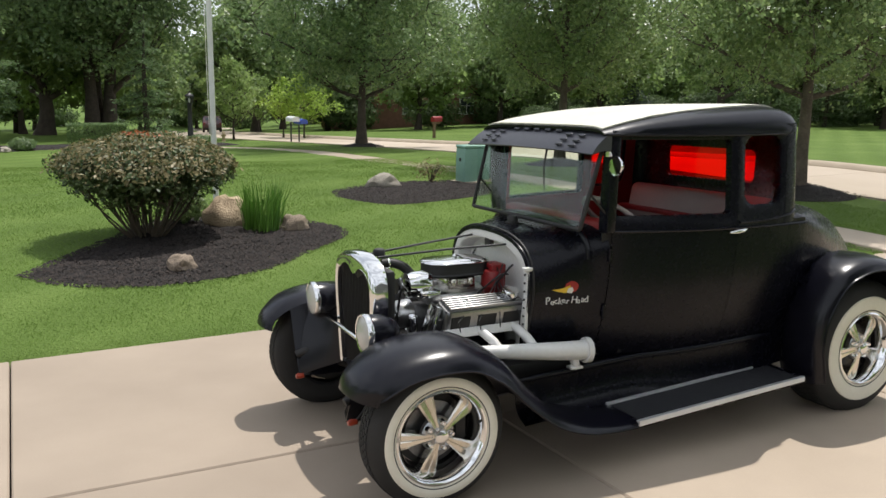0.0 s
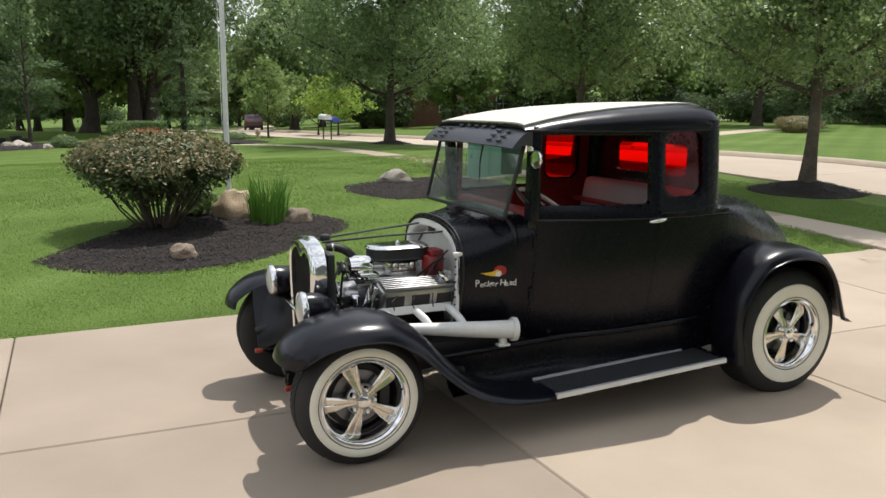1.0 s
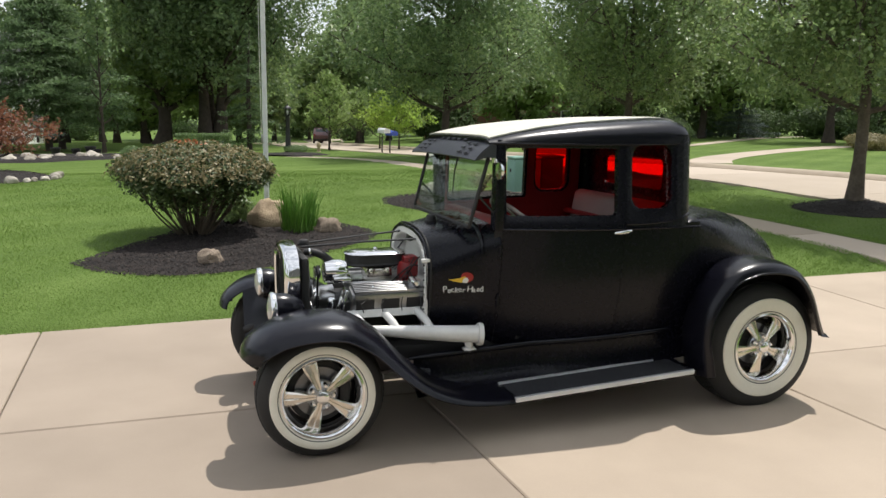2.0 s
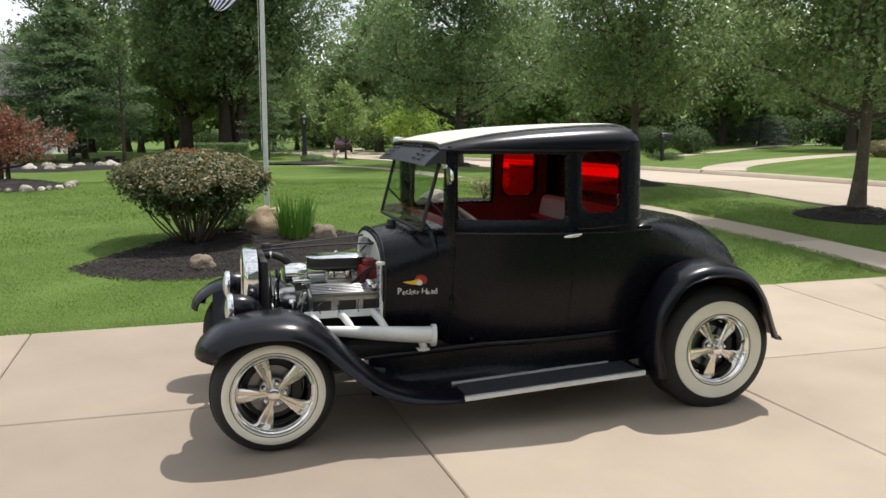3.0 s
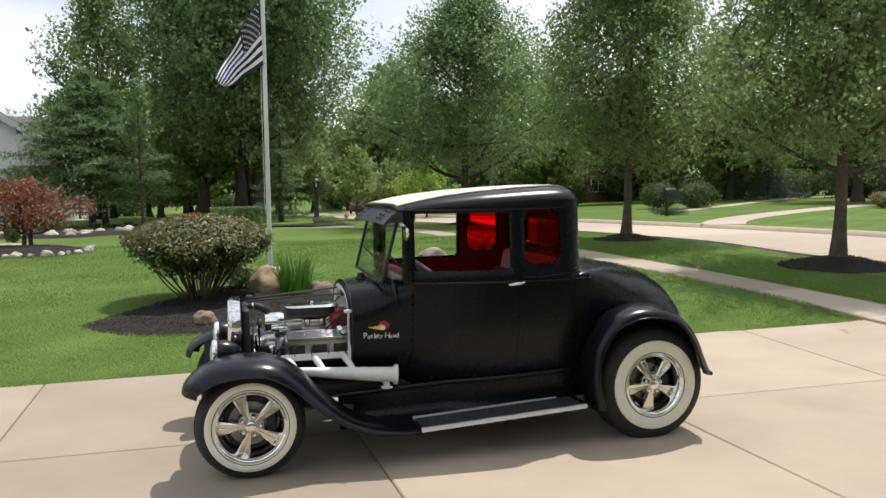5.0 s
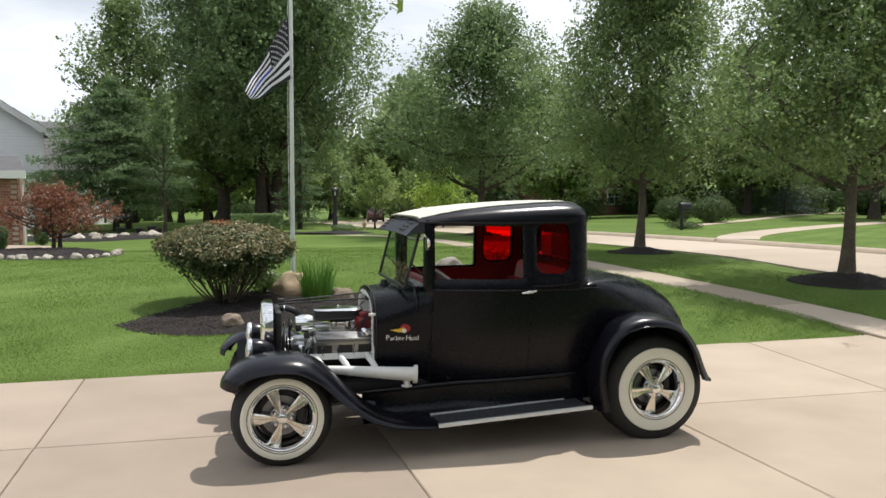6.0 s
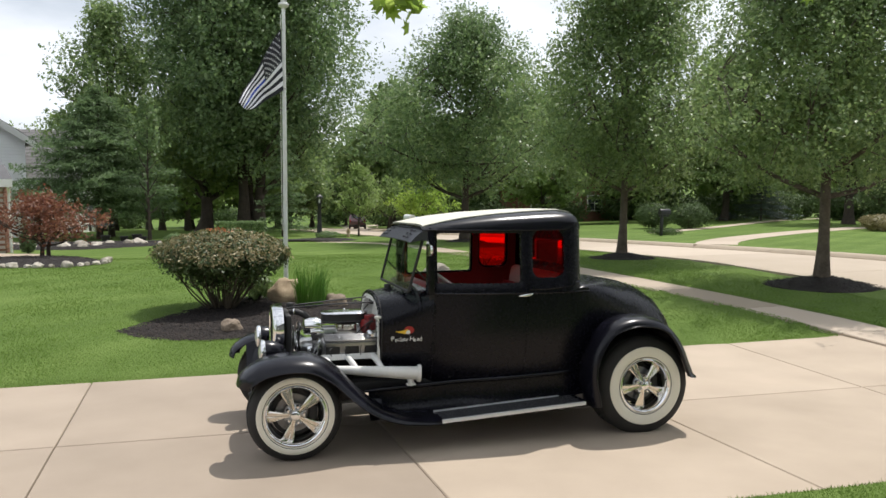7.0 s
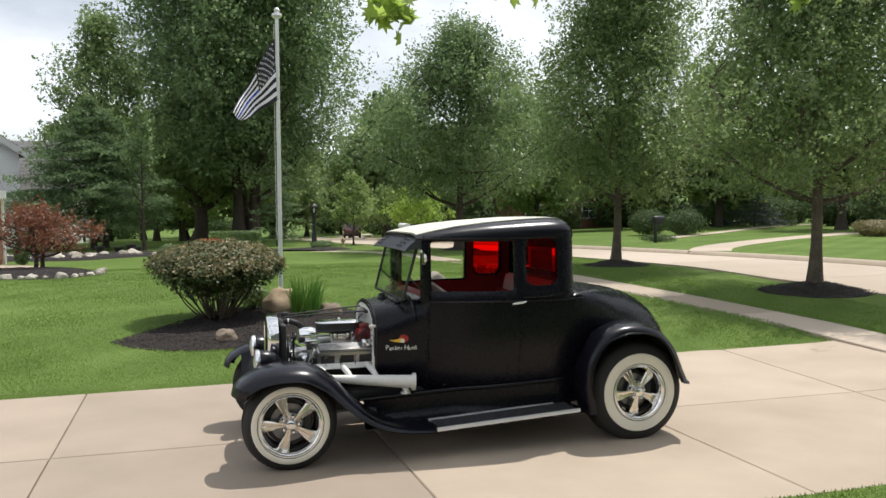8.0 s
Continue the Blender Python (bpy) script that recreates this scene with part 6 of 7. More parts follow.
def lawn_blades():
    rnd = np.random.default_rng(21)
    # density falls with distance from the drive's far edge
    y = 2.1 + 13.3 * rnd.uniform(0, 1, 380000) ** 1.55
    x = rnd.uniform(-7.5, 9.8, len(y))
    e = np.interp(x, EDGE_X, EDGE_Y)
    keep = y > e + 0.004 - 0.03 * (rnd.uniform(0, 1, len(y)) ** 4)
    keep &= x > -0.42 * (y + 7.5) - 1.0
    keep &= x < 0.9 * (y + 6.5) + 0.5
    x, y = x[keep], y[keep]
    # clear the footpath and beds
    wx = np.interp(y, WALK[:, 1][20:110], WALK[:, 0][20:110])
    keep = (abs(x - wx) > WALK_HALF + 0.012)
    x, y = x[keep], y[keep]
    out = np.zeros(len(x), dtype=bool)
    for loop in BEDS[:6]:
        p = np.array(loop)
        c = np.zeros(len(x), dtype=bool)
        for (x0, y0), (x1, y1) in zip(p, np.roll(p, -1, axis=0)):
            hit = ((y0 > y) != (y1 > y))
            c ^= hit & (x < (x1 - x0) * (y - y0) / (y1 - y0 + 1e-12) + x0)
        out |= c
    x, y = x[~out], y[~out]
    corner_x = rnd.uniform(1.5, 7.0, 26000)
    corner_y = DRIVE_NEAR + 0.02 - rnd.uniform(0, 1, 26000) ** 1.4 * 1.2
    x, y = np.concatenate([x, corner_x]), np.concatenate([y, corner_y])
    n = len(x)
    d = np.maximum(0, y - 9.5)
    s = np.clip((x - 14) / 22, 0, 1)
    z = -0.046 * d * d / (d + 1.2) * (1 - 0.7 * s * s * (3 - 2 * s))
    z = z + np.array([verge(a_, b_) if b_ < 4 else 0.0 for a_, b_ in zip(x, y)])
    base = np.stack([x, y, z], 1)
    a = rnd.uniform(0, 6.283, n)
    grow = 1 + np.clip((y - 3) * 0.05, 0, 0.5)
    hgt, w = rnd.uniform(0.014, 0.032, n), rnd.uniform(0.0025, 0.005, n) * grow
    lean = rnd.uniform(0.1, 0.9, n) * hgt
    b = rnd.uniform(0, 6.283, n)
    sd = np.stack([np.cos(a), np.sin(a), np.zeros(n)], 1) * w[:, None]
    tip = base + np.stack([np.cos(b) * lean, np.sin(b) * lean, hgt], 1)
    v = np.stack([base - sd, base + sd, tip], 1).reshape(-1, 3)
    f = np.arange(n * 3).reshape(-1, 3)
    ob = mesh_np("lawn_grass", v, f, M["blade"])
    tagged(ob, "short mown bright green grass blades", "grass", kind="stuff")


lawn_blades()


# ---- trees ----
def tree(name, x, y, z, h, r, clear, trunk_r, boughs, shoots, per, size, mat_leaf, mat_bark, seed, label, fork=1, wide=0.38, lumps=0.30, category="tree", low=0.22, rise_min=0.45, shoot=0.5, taper=1.3, sparse=0.0, fill=1.0):
    """A leafy tree: tapered trunks, rising limbs, and boughs of leafy shoots on a lobed crown. wide: where up the crown it is widest."""
    rnd = np.random.default_rng(seed)
    root = thing(name, x, y, z, label, category)
    wood = bmesh.new()

    def reach_at(t, ang):
        """Half width of the crown at a share t of its height, towards an angle."""
        t = min(1.0, max(0.0, t))
        f = math.sin(0.5 * math.pi * min(1.0, (t + 0.10) / (wide + 0.10))) if t < wide else 1.0 - 0.94 * ((t - wide) / (1 - wide)) ** taper
        lobe = 1 + lumps * noise.noise((math.cos(ang) * 1.3 + seed, math.sin(ang) * 1.3, t * 3.2)) + 0.5 * lumps * noise.noise((math.cos(ang) * 3.1, seed + math.sin(ang) * 3.1, t * 7.0))
        return max(0.05, r * f * lobe)

    stems = []
    for s in range(fork):
        a = 6.283 * s / fork + rnd.uniform(-0.4, 0.4)
        off = Vector((math.cos(a), math.sin(a), 0)) * (0 if fork == 1 else trunk_r * 1.25)
        lean = Vector((rnd.uniform(-1, 1), rnd.uniform(-1, 1), 0)) * (0.005 if fork == 1 else 0.02) * h + off * (0 if fork == 1 else 0.16 * h / max(0.1, trunk_r) / 2.2)
        p = spline([(off + lean * k + Vector((rnd.uniform(-1, 1), rnd.uniform(-1, 1), 0)) * trunk_r * 0.25 + Vector((0, 0, zz))).to_tuple() for k, zz in ((0, -0.12), (0.05, h * 0.13), (0.3, h * 0.36), (0.7, h * 0.62), (1.0, h * 0.88))], 18)
        rad = [trunk_r * (1.5 if i == 0 else 1.12 if i == 1 else 1.0 - 0.93 * (i / 17) ** 0.9) for i in range(18)]
        add_tube(wood, p.tolist(), rad, 12)
        stems.append((p, rad))
    nodes_ = []
    limbs = 15
    for k in range(limbs):
        p, rad = stems[k % fork]
        f = mix(low, 0.80, ((k + rnd.uniform(0, 0.7)) / limbs) ** 1.15)
        i = min(15, int(f / 0.88 * 17))
        st = Vector(p[i])
        ang = k * 2.4 + rnd.uniform(-0.4, 0.4)
        t_end = min(0.95, (st.z - clear) / (h - clear) + rnd.uniform(0.14, 0.30))
        rr = reach_at(max(0.12, t_end), ang) * rnd.uniform(0.70, 0.92)
        en = Vector((math.cos(ang) * rr, math.sin(ang) * rr, max(st.z + rise_min * rr * 0.6, clear + t_end * (h - clear))))
        md = st.lerp(en, 0.5) + Vector((0, 0, -0.10 * rr)) + Vector((rnd.uniform(-1, 1), rnd.uniform(-1, 1), 0)) * 0.05 * rr
        q = spline([st.to_tuple(), md.to_tuple(), en.to_tuple()], 9)
        add_tube(wood, q.tolist(), [mix(rad[i] * 0.62, 0.014, j / 8) for j in range(9)], 7)
        nodes_ += [tuple(w) for w in q[2:]]
        for b_ in range(3):
            j = int(rnd.integers(2, 7))
            e2 = Vector(q[j]) + Vector((math.cos(ang + rnd.uniform(-1.3, 1.3)), math.sin(ang + rnd.uniform(-1.3, 1.3)), rnd.uniform(0.3, 1.1))) * rr * rnd.uniform(0.25, 0.45)
            q2 = spline([q[j].tolist(), (Vector(q[j]).lerp(e2, 0.5) + Vector((0, 0, -0.04 * rr))).to_tuple(), e2.to_tuple()], 5)
            add_tube(wood, q2.tolist(), [mix(rad[i] * 0.3, 0.008, w / 4) for w in range(5)], 5)
            nodes_ += [tuple(w) for w in q2[1:]]
    nodes_ += [tuple(w) for p, _ in stems for w in p[8:]]
    arr = np.array(nodes_)
    br = r * 0.135
    cs, ns, count = [], [], 0
    for k in range(boughs):
        t = (k + rnd.uniform(0, 1)) / boughs
        t = t ** 0.9
        ang = k * 2.39996 + rnd.uniform(-0.35, 0.35)
        inner = rnd.uniform(0, 1) < 0.42
        rr = reach_at(t, ang) * (rnd.uniform(0.1, 0.70) if inner else rnd.uniform(0.76, 1.0))
        c = np.array([math.cos(ang) * rr, math.sin(ang) * rr, clear + t * (h - clear)])
        if sparse and noise.noise(Vector(c * 0.8) + Vector((0, seed, 0))) < sparse - 0.5:
            continue
        near = arr[np.argmin(np.linalg.norm(arr - c, axis=1))]
        m = (near + c) / 2 + np.array([0, 0, 0.04 * r])
        add_tube(wood, [near.tolist(), m.tolist(), c.tolist()], [0.010 + 0.010 * r / 3, 0.010, 0.005], 4, False)
        n_s = max(2, int(shoots * rnd.uniform(0.6, 1.35)))
        base = c + np.clip(rnd.normal(size=(n_s, 3)), -1.6, 1.6) * np.array([br, br, br * 0.60]) * rnd.uniform(0.7, 1.15)
        out = np.array([math.cos(ang), math.sin(ang), 0.0]) * (0.75 - 0.5 * t)
        d = out + np.array([0, 0, 0.42 + 0.55 * t]) + rnd.normal(size=(n_s, 3)) * 0.48
        d /= np.linalg.norm(d, axis=1)[:, None]
        ln = shoot * rnd.uniform(0.45, 1.25, n_s)
        u = rnd.uniform(0.0, 1.0, (n_s, per))
        pos = base[:, None] + d[:, None] * (u * ln[:, None])[..., None] + rnd.normal(size=(n_s, per, 3)) * (0.16 * shoot) * (1.15 - 0.7 * u)[..., None]
        pos[..., 2] -= 0.10 * shoot * (1 - u)
        cs.append(pos.reshape(-1, 3))
        nn = rnd.normal(size=(n_s, per, 3)) * 0.70 + np.array([0, 0, 0.70]) + d[:, None] * 0.25 + out * 0.3
        ns.append(nn.reshape(-1, 3))
    part("trunk", wood, mat_bark, root, "trunk and limbs with rough bark", True, 60)
    # leaves on the inner twigs, shaded by the outer boughs
    if fill:
        k = int(boughs * shoots * per * 0.22 * fill)
        tt, aa = rnd.uniform(0.04, 0.86, k), rnd.uniform(0, 6.283, k)
        env = np.array([reach_at(t_, a_) for t_, a_ in zip(tt, aa)]) * np.sqrt(rnd.uniform(0.0, 0.62, k))
        core = np.stack([np.cos(aa) * env, np.sin(aa) * env, clear + 0.04 * h + tt * (h - clear)], 1)
        leaf_cloud("inner_foliage", core, rnd.normal(size=(k, 3)) + np.array([0, 0, 0.4]), size * 1.45, mat_leaf, root, rnd, 0.3, 0.7)
    leaf_cloud("crown", np.concatenate(cs), np.concatenate(ns), size, mat_leaf, root, rnd, 0.3, 0.66, "crown of many small leaves")
    return root


def conifer(name, x, y, z, h, r, whorls, per, mat_needle, seed, label, skirt=0.1, shape=1.0, tuft=0.30):
    """A needle tree in layers of drooping boughs."""
    rnd = np.random.default_rng(seed)
    root = thing(name, x, y, z, label, "conifer")
    wood = bmesh.new()
    add_tube(wood, [(0, 0, -0.1), (0, 0, h * 0.5), (0.02 * h, 0, h * 0.98)], [0.018 * h + 0.03, 0.012 * h + 0.015, 0.006], 9)
    cs, ns = [], []
    for k in range(whorls):
        f = (k + rnd.uniform(0, 0.6)) / whorls
        zz = h * mix(skirt, 0.97, f)
        rr = r * (1 - f ** shape) * rnd.uniform(0.8, 1.1) + 0.05 * r
        boughs = int(rnd.integers(5, 8))
        for b in range(boughs):
            a = 6.283 * b / boughs + rnd.uniform(-0.4, 0.4) + k
            ln = rr * rnd.uniform(0.75, 1.12)
            e = Vector((math.cos(a) * ln, math.sin(a) * ln, zz + ln * rnd.uniform(-0.12, 0.12)))
            s = Vector((0, 0, zz + 0.04 * h))
            m = s.lerp(e, 0.55) + Vector((0, 0, -0.05 * ln))
            add_tube(wood, [s, m, e], [0.012 + 0.006 * h / 5, 0.01, 0.004], 4, False)
            q = int(per * ln / max(r, 0.1)) + 10
            u = rnd.uniform(0.12, 1.05, q)
            base = np.array(s)[None] * ((1 - u) ** 2)[:, None] + 2 * np.array(m)[None] * (u * (1 - u))[:, None] + np.array(e)[None] * (u ** 2)[:, None]
            wd = tuft * (0.4 + 0.6 * (1 - u)) * ln * 0.55
            lat = rnd.normal(size=q) * wd
            base += np.stack([-math.sin(a) * lat, math.cos(a) * lat, -abs(lat) * 0.25 + rnd.normal(size=q) * 0.03 * h * 0.3], 1)
            cs.append(base)
            ns.append(rnd.normal(size=(q, 3)) * 0.5 + np.array([0, 0, 0.9]))
    part("trunk", wood, M["bark_dark"], root, "dark trunk and boughs", True, 60)
    leaf_cloud("needle_crown", np.concatenate(cs), np.concatenate(ns), 0.05 + 0.018 * h, mat_needle, root, rnd, 0.15, 0.28, "layered needle sprays")
    return root


G_ST = "street trees"
t3 = tree("street_tree", T3P[0], T3P[1], rise(*T3P) + 0.14, 7.6, 2.75, 1.75, 0.115, 240, 25, 18, 0.062, M["leaf"], M["bark"], 31, "broad leafy street tree with a straight grey trunk", wide=0.24, low=0.22, lumps=0.45, shoot=0.52, taper=0.85, fill=0.65)
t2 = tree("street_tree", T2P[0], T2P[1], rise(*T2P) + 0.11, 7.8, 2.6, 1.65, 0.11, 230, 22, 17, 0.068, M["leaf"], M["bark"], 32, "leafy young street tree on a mulch mound", wide=0.30, low=0.20, lumps=0.60, shoot=0.55, taper=1.05, fill=0.5)
t1 = tree("street_tree", T1P[0], T1P[1], rise(*T1P) + 0.08, 7.8, 3.3, 2.0, 0.17, 230, 20, 15, 0.095, M["leaf_dark"], M["bark_dark"], 33, "spreading dark green street tree", wide=0.34, low=0.22, lumps=1.1, shoot=0.8, taper=1.3, sparse=0.12, fill=0.35)
for t in (t1, t2, t3):
    t["group"] = G_ST
maple = tree("maple", 0.9, 40.5, rise(0.9, 40.5), 20.5, 6.7, 3.4, 0.33, 480, 22, 14, 0.175, M["leaf_dark"], M["bark_dark"], 34, "tall maple with several dark trunks and a dense crown", fork=3, wide=0.32, low=0.11, lumps=0.45, shoot=1.35, taper=2.0, fill=0.8)
conifer("pine", -5.7, 30.5, rise(-5.7, 30.5), 6.6, 3.3, 20, 520, M["needle"], 35, "soft dark pine with layered drooping boughs", 0.20, 1.7, 0.7)
tree("yard_tree", -5.6, 33.5, rise(-5.6, 33.5), 10.2, 2.5, 2.6, 0.12, 120, 16, 12, 0.13, M["leaf"], M["bark_dark"], 51, "open leafy yard tree behind the pine", wide=0.40, lumps=1.0, shoot=0.8, taper=1.2, fill=0.3)
conifer("spruce", 2.1, 31.0, rise(2.1, 31.0), 5.4, 1.5, 13, 90, M["needle"], 36, "narrow dark spruce beside the street", 0.06, 1.0, 0.4)
tree("yard_tree", -3.5, 28.4, rise(-3.5, 28.4), 5.6, 0.8, 3.3, 0.075, 16, 10, 9, 0.10, M["leaf_dark"], M["bark_dark"], 37, "slim yard tree with an airy crown", shoot=0.4)
for k, (x, y, hh, rr, cl, tr) in enumerate(((-1.6, 41.5, 9.0, 3.4, 2.4, 0.42), (-2.9, 49.0, 8.0, 3.6, 1.7, 0.2), (-8.6, 52.0, 9.0, 3.8, 2.0, 0.25), (1.8, 56.0, 9.0, 3.8, 2.2, 0.25), (-5.4, 60.0, 9.5, 4.0, 2.2, 0.25))):
    tree("yard_tree", x, y, rise(x, y), hh, rr, cl, tr, 90, 14, 10, 0.24, M["leaf_light"], M["bark_dark"], 40 + k, "shade tree on the lawn across the way", shoot=0.9)
tree("young_tree", 9.9, 35.3, rise(9.9, 35.3), 2.75, 1.35, 0.75, 0.05, 44, 12, 9, 0.10, M["leaf_yellow"], M["bark_dark"], 45, "small tree with bright yellow-green leaves", shoot=0.4, lumps=0.5, fill=0.3)
tree("young_tree", 5.5, 30.6, rise(5.5, 30.6), 3.1, 1.3, 0.9, 0.05, 40, 11, 9, 0.10, M["leaf_light"], M["bark_dark"], 46, "small leafy tree beside the street", shoot=0.4, lumps=0.5, fill=0.3)
tree("young_tree", 9.3, 42.3, rise(9.3, 42.3), 3.0, 1.2, 0.9, 0.055, 36, 11, 9, 0.11, M["leaf_light"], M["bark_dark"], 47, "small leafy tree beside the street", shoot=0.4, lumps=0.5, fill=0.3)
tree("young_tree", 9.2, 36.6, rise(9.2, 36.6), 2.6, 0.95, 0.9, 0.045, 30, 11, 9, 0.10, M["leaf_yellow"], M["bark_dark"], 48, "small tree with bright yellow-green leaves", shoot=0.35, lumps=0.5, fill=0.3)
tree("red_maple", -4.75, 15.2, rise(-4.75, 15.2) + 0.1, 1.35, 1.45, 0.5, 0.06, 90, 12, 9, 0.062, M["leaf_red"], M["bark_dark"], 49, "low Japanese maple with dull red leaves", fork=2, low=0.25, wide=0.45, lumps=0.7, shoot=0.26, sparse=0.42, fill=0)
tree("far_tree", 35.0, 33.0, rise(35.0, 33.0), 9.0, 4.2, 3.0, 0.30, 120, 14, 10, 0.22, M["leaf"], M["bark_dark"], 50, "large shade tree across the street", shoot=0.8)

# copies of three kinds make the woods behind
kinds = [tree("far_tree", 22.0, 58.0, rise(22, 58), 9.4, 4.4, 2.0, 0.26, 90, 12, 9, 0.34, M["leaf"], M["bark_dark"], 61, "tall leafy tree in the woods behind the houses", shoot=1.0),
         tree("far_tree", 14.0, 64.0, rise(14, 64), 10.2, 4.6, 2.2, 0.28, 90, 12, 9, 0.38, M["leaf_light"], M["bark_dark"], 62, "tall leafy tree in the woods behind the houses", shoot=1.1),
         tree("far_tree", 34.0, 55.0, rise(34, 55), 8.2, 4.0, 1.6, 0.22, 84, 12, 9, 0.34, M["leaf"], M["bark_dark"], 63, "tall leafy tree in the woods behind the houses", shoot=1.0)]
rnd = np.random.default_rng(64)
spots = [(27, 47), (33, 44), (40, 52), (46, 40), (52, 34), (48, 22), (44, 30), (20, 46), (17, 54), (25, 66), (2, 68), (-3, 66), (-9, 66), (-4, 70), (-16, 66), (-24, 60), (4, 76), (13, 84), (20, 78), (30, 76), (38, 70), (47, 62), (56, 54), (64, 44), (66, 30), (60, 20), (-22, 48), (12, 52), (-20, 76), (5, 60), (9.5, 92), (-8, 84), (58, 66), (40, 84), (28, 92), (15, 100), (-2, 96), (72, 56), (80, 40), (-34, 52)]
for k, (x, y) in enumerate(spots):
    src = kinds[k % 3]
    c = copy_thing(src, pose(x + rnd.uniform(-1, 1), y + rnd.uniform(-1, 1), rise(x, y) - 0.1, 0, 0, rnd.uniform(0, 360)) @ Matrix.Diagonal((*([rnd.uniform(0.8, 1.2)] * 3), 1)))
    c["group"] = "far woods"
# unseen trees behind the camera, added to close the place and fill reflections
for k, (x, y) in enumerate([(-17, -22), (-4, -30), (8, -30), (22, -18), (30, -6), (-26, -12), (-30, 4), (-28, 20), (36, 10), (-36, 34), (16, -32), (-16, -36)]):
    c = copy_thing(kinds[k % 3], pose(x, y, rise(x, y) - 0.1, 0, 0, 70 * k))
    c["group"] = "far woods"


def hanging_tree():
    """A maple behind the camera whose long twigs hang into the view over the drive."""
    root = tree("maple", 5.2, -6.2, 0.0, 8.6, 3.4, 3.1, 0.2, 100, 12, 10, 0.17, M["leaf_dark"], M["bark"], 71, "maple beside the drive with twigs hanging over it")
    rnd = np.random.default_rng(72)
    bm, cs, ns = bmesh.new(), [], []
    for tip, k in (((0.72, -0.92, 3.12), 40), ((1.46, -1.17, 3.25), 14), ((3.0, -2.0, 3.17), 22), ((0.60, -0.90, 3.16), 14)):
        e = Vector(tip) - Vector((5.2, -6.2, 0.0))
        s = Vector((-0.6, 0.8, 4.2))
        m = s.lerp(e, 0.6) + Vector((0, 0, 0.35))
        add_tube(bm, spline([s.to_tuple(), m.to_tuple(), (e + Vector((0, 0, 0.10))).to_tuple()], 12).tolist(), [mix(0.03, 0.004, i / 11) for i in range(12)], 6)
        cs.append(np.array(e) + rnd.normal(size=(k, 3)) * np.array([0.085, 0.085, 0.05]))
        ns.append(rnd.normal(size=(k, 3)) * 0.6 + np.array([0, 0, 0.5]))
    part("hanging_twig", bm, M["bark"], root)
    # five-pointed leaves, a spray on each twig
    star = [(0.0, -0.45), (0.22, -0.30), (0.50, -0.12), (0.24, 0.02), (0.42, 0.40), (0.13, 0.24), (0.0, 0.60), (-0.13, 0.24), (-0.42, 0.40), (-0.24, 0.02), (-0.50, -0.12), (-0.22, -0.30)]
    for c, n_ in zip(cs, ns):
        k = len(c)
        n_ = n_ / np.linalg.norm(n_, axis=1)[:, None]
        t = rnd.normal(size=(k, 3))
        t -= n_ * np.sum(t * n_, axis=1)[:, None]
        t /= np.linalg.norm(t, axis=1)[:, None]
        b = np.cross(n_, t)
        v = np.concatenate([c[:, None], np.stack([c + (b * u + t * w) * 0.125 + n_ * 0.012 * abs(u) for u, w in star], 1)], 1).reshape(-1, 3)
        f = [np.stack([np.arange(k) * 13, np.arange(k) * 13 + 1 + i, np.arange(k) * 13 + 1 + (i + 1) % 12], 1) for i in range(12)]
        ob = mesh_np("leaf_spray", v, np.concatenate(f), M["leaf_yellow"])
        ob.parent = root
    return root


hanging_tree()

# shrubs and hedges further off
for k, (x, y, r_, hh, mt, lb) in enumerate([(22.9, 34.2, 1.1, 1.5, "leaf_shade", "large rounded green shrub by the mailbox"), (24.1, 32.4, 1.15, 1.45, "leaf_shade", "large rounded green shrub by the mailbox"),
                                            (29.5, 24.6, 1.1, 0.8, "leaf_tip", "dry tan grasses in a roadside bed"), (31.2, 25.2, 0.9, 1.1, "leaf_dark", "dark rounded shrub in a roadside bed"),
                                            (-5.85, 18.45, 0.22, 0.70, "needle", "small egg-shaped clipped evergreen"), (-6.3, 16.2, 0.22, 0.70, "needle", "small egg-shaped clipped evergreen"), (3.75, 28.3, 0.55, 0.30, "leaf_dark", "low dark shrub round the lamp post"),
                                            (18.7, 26.0, 0.85, 0.35, "leaf_shade", "low dark plants round the mailbox post"), (-2.2, 23.2, 0.4, 0.4, "leaf_dark", "low dark shrub in the border"), (-8.6, 24.0, 0.5, 0.5, "leaf_dark", "low dark shrub in the border")]):
    s = round_shrub("shrub", x, y, rise(x, y), r_, hh, 6000 if r_ > 0.9 else 2200, 0.095 if r_ > 0.9 else 0.06, M[mt], 80 + k, lb)
conifer("blue_spruce", 36.0, 42.2, rise(36.0, 42.2), 3.0, 3.3, 12, 420, M["needle_blue"], 90, "wide low blue spruce across the street", 0.05, 0.8, 0.5)
tree("weeping_tree", 31.8, 26.4, rise(31.8, 26.4), 2.7, 1.5, 0.5, 0.09, 50, 14, 9, 0.11, M["leaf_shade"], M["bark_dark"], 93, "low dark weeping tree in the roadside bed", shoot=0.4, taper=2.4)
for k, (x, y) in enumerate(((45.0, 33.5), (49.5, 35.0), (53.0, 39.0), (43.0, 37.5))):
    conifer("spruce", x, y, rise(x, y), 6.5 + 0.6 * (k % 2), 2.3, 15, 120, M["needle"], 94 + k, "dark full spruce across the street", 0.04, 1.1, 0.5)
conifer("dwarf_spruce", -5.1, 24.2, rise(-5.1, 24.2) + 0.6, 0.85, 0.75, 6, 90, M["needle_blue"], 91, "dwarf blue spruce on a short bare trunk", 0.1, 0.7, 0.6)


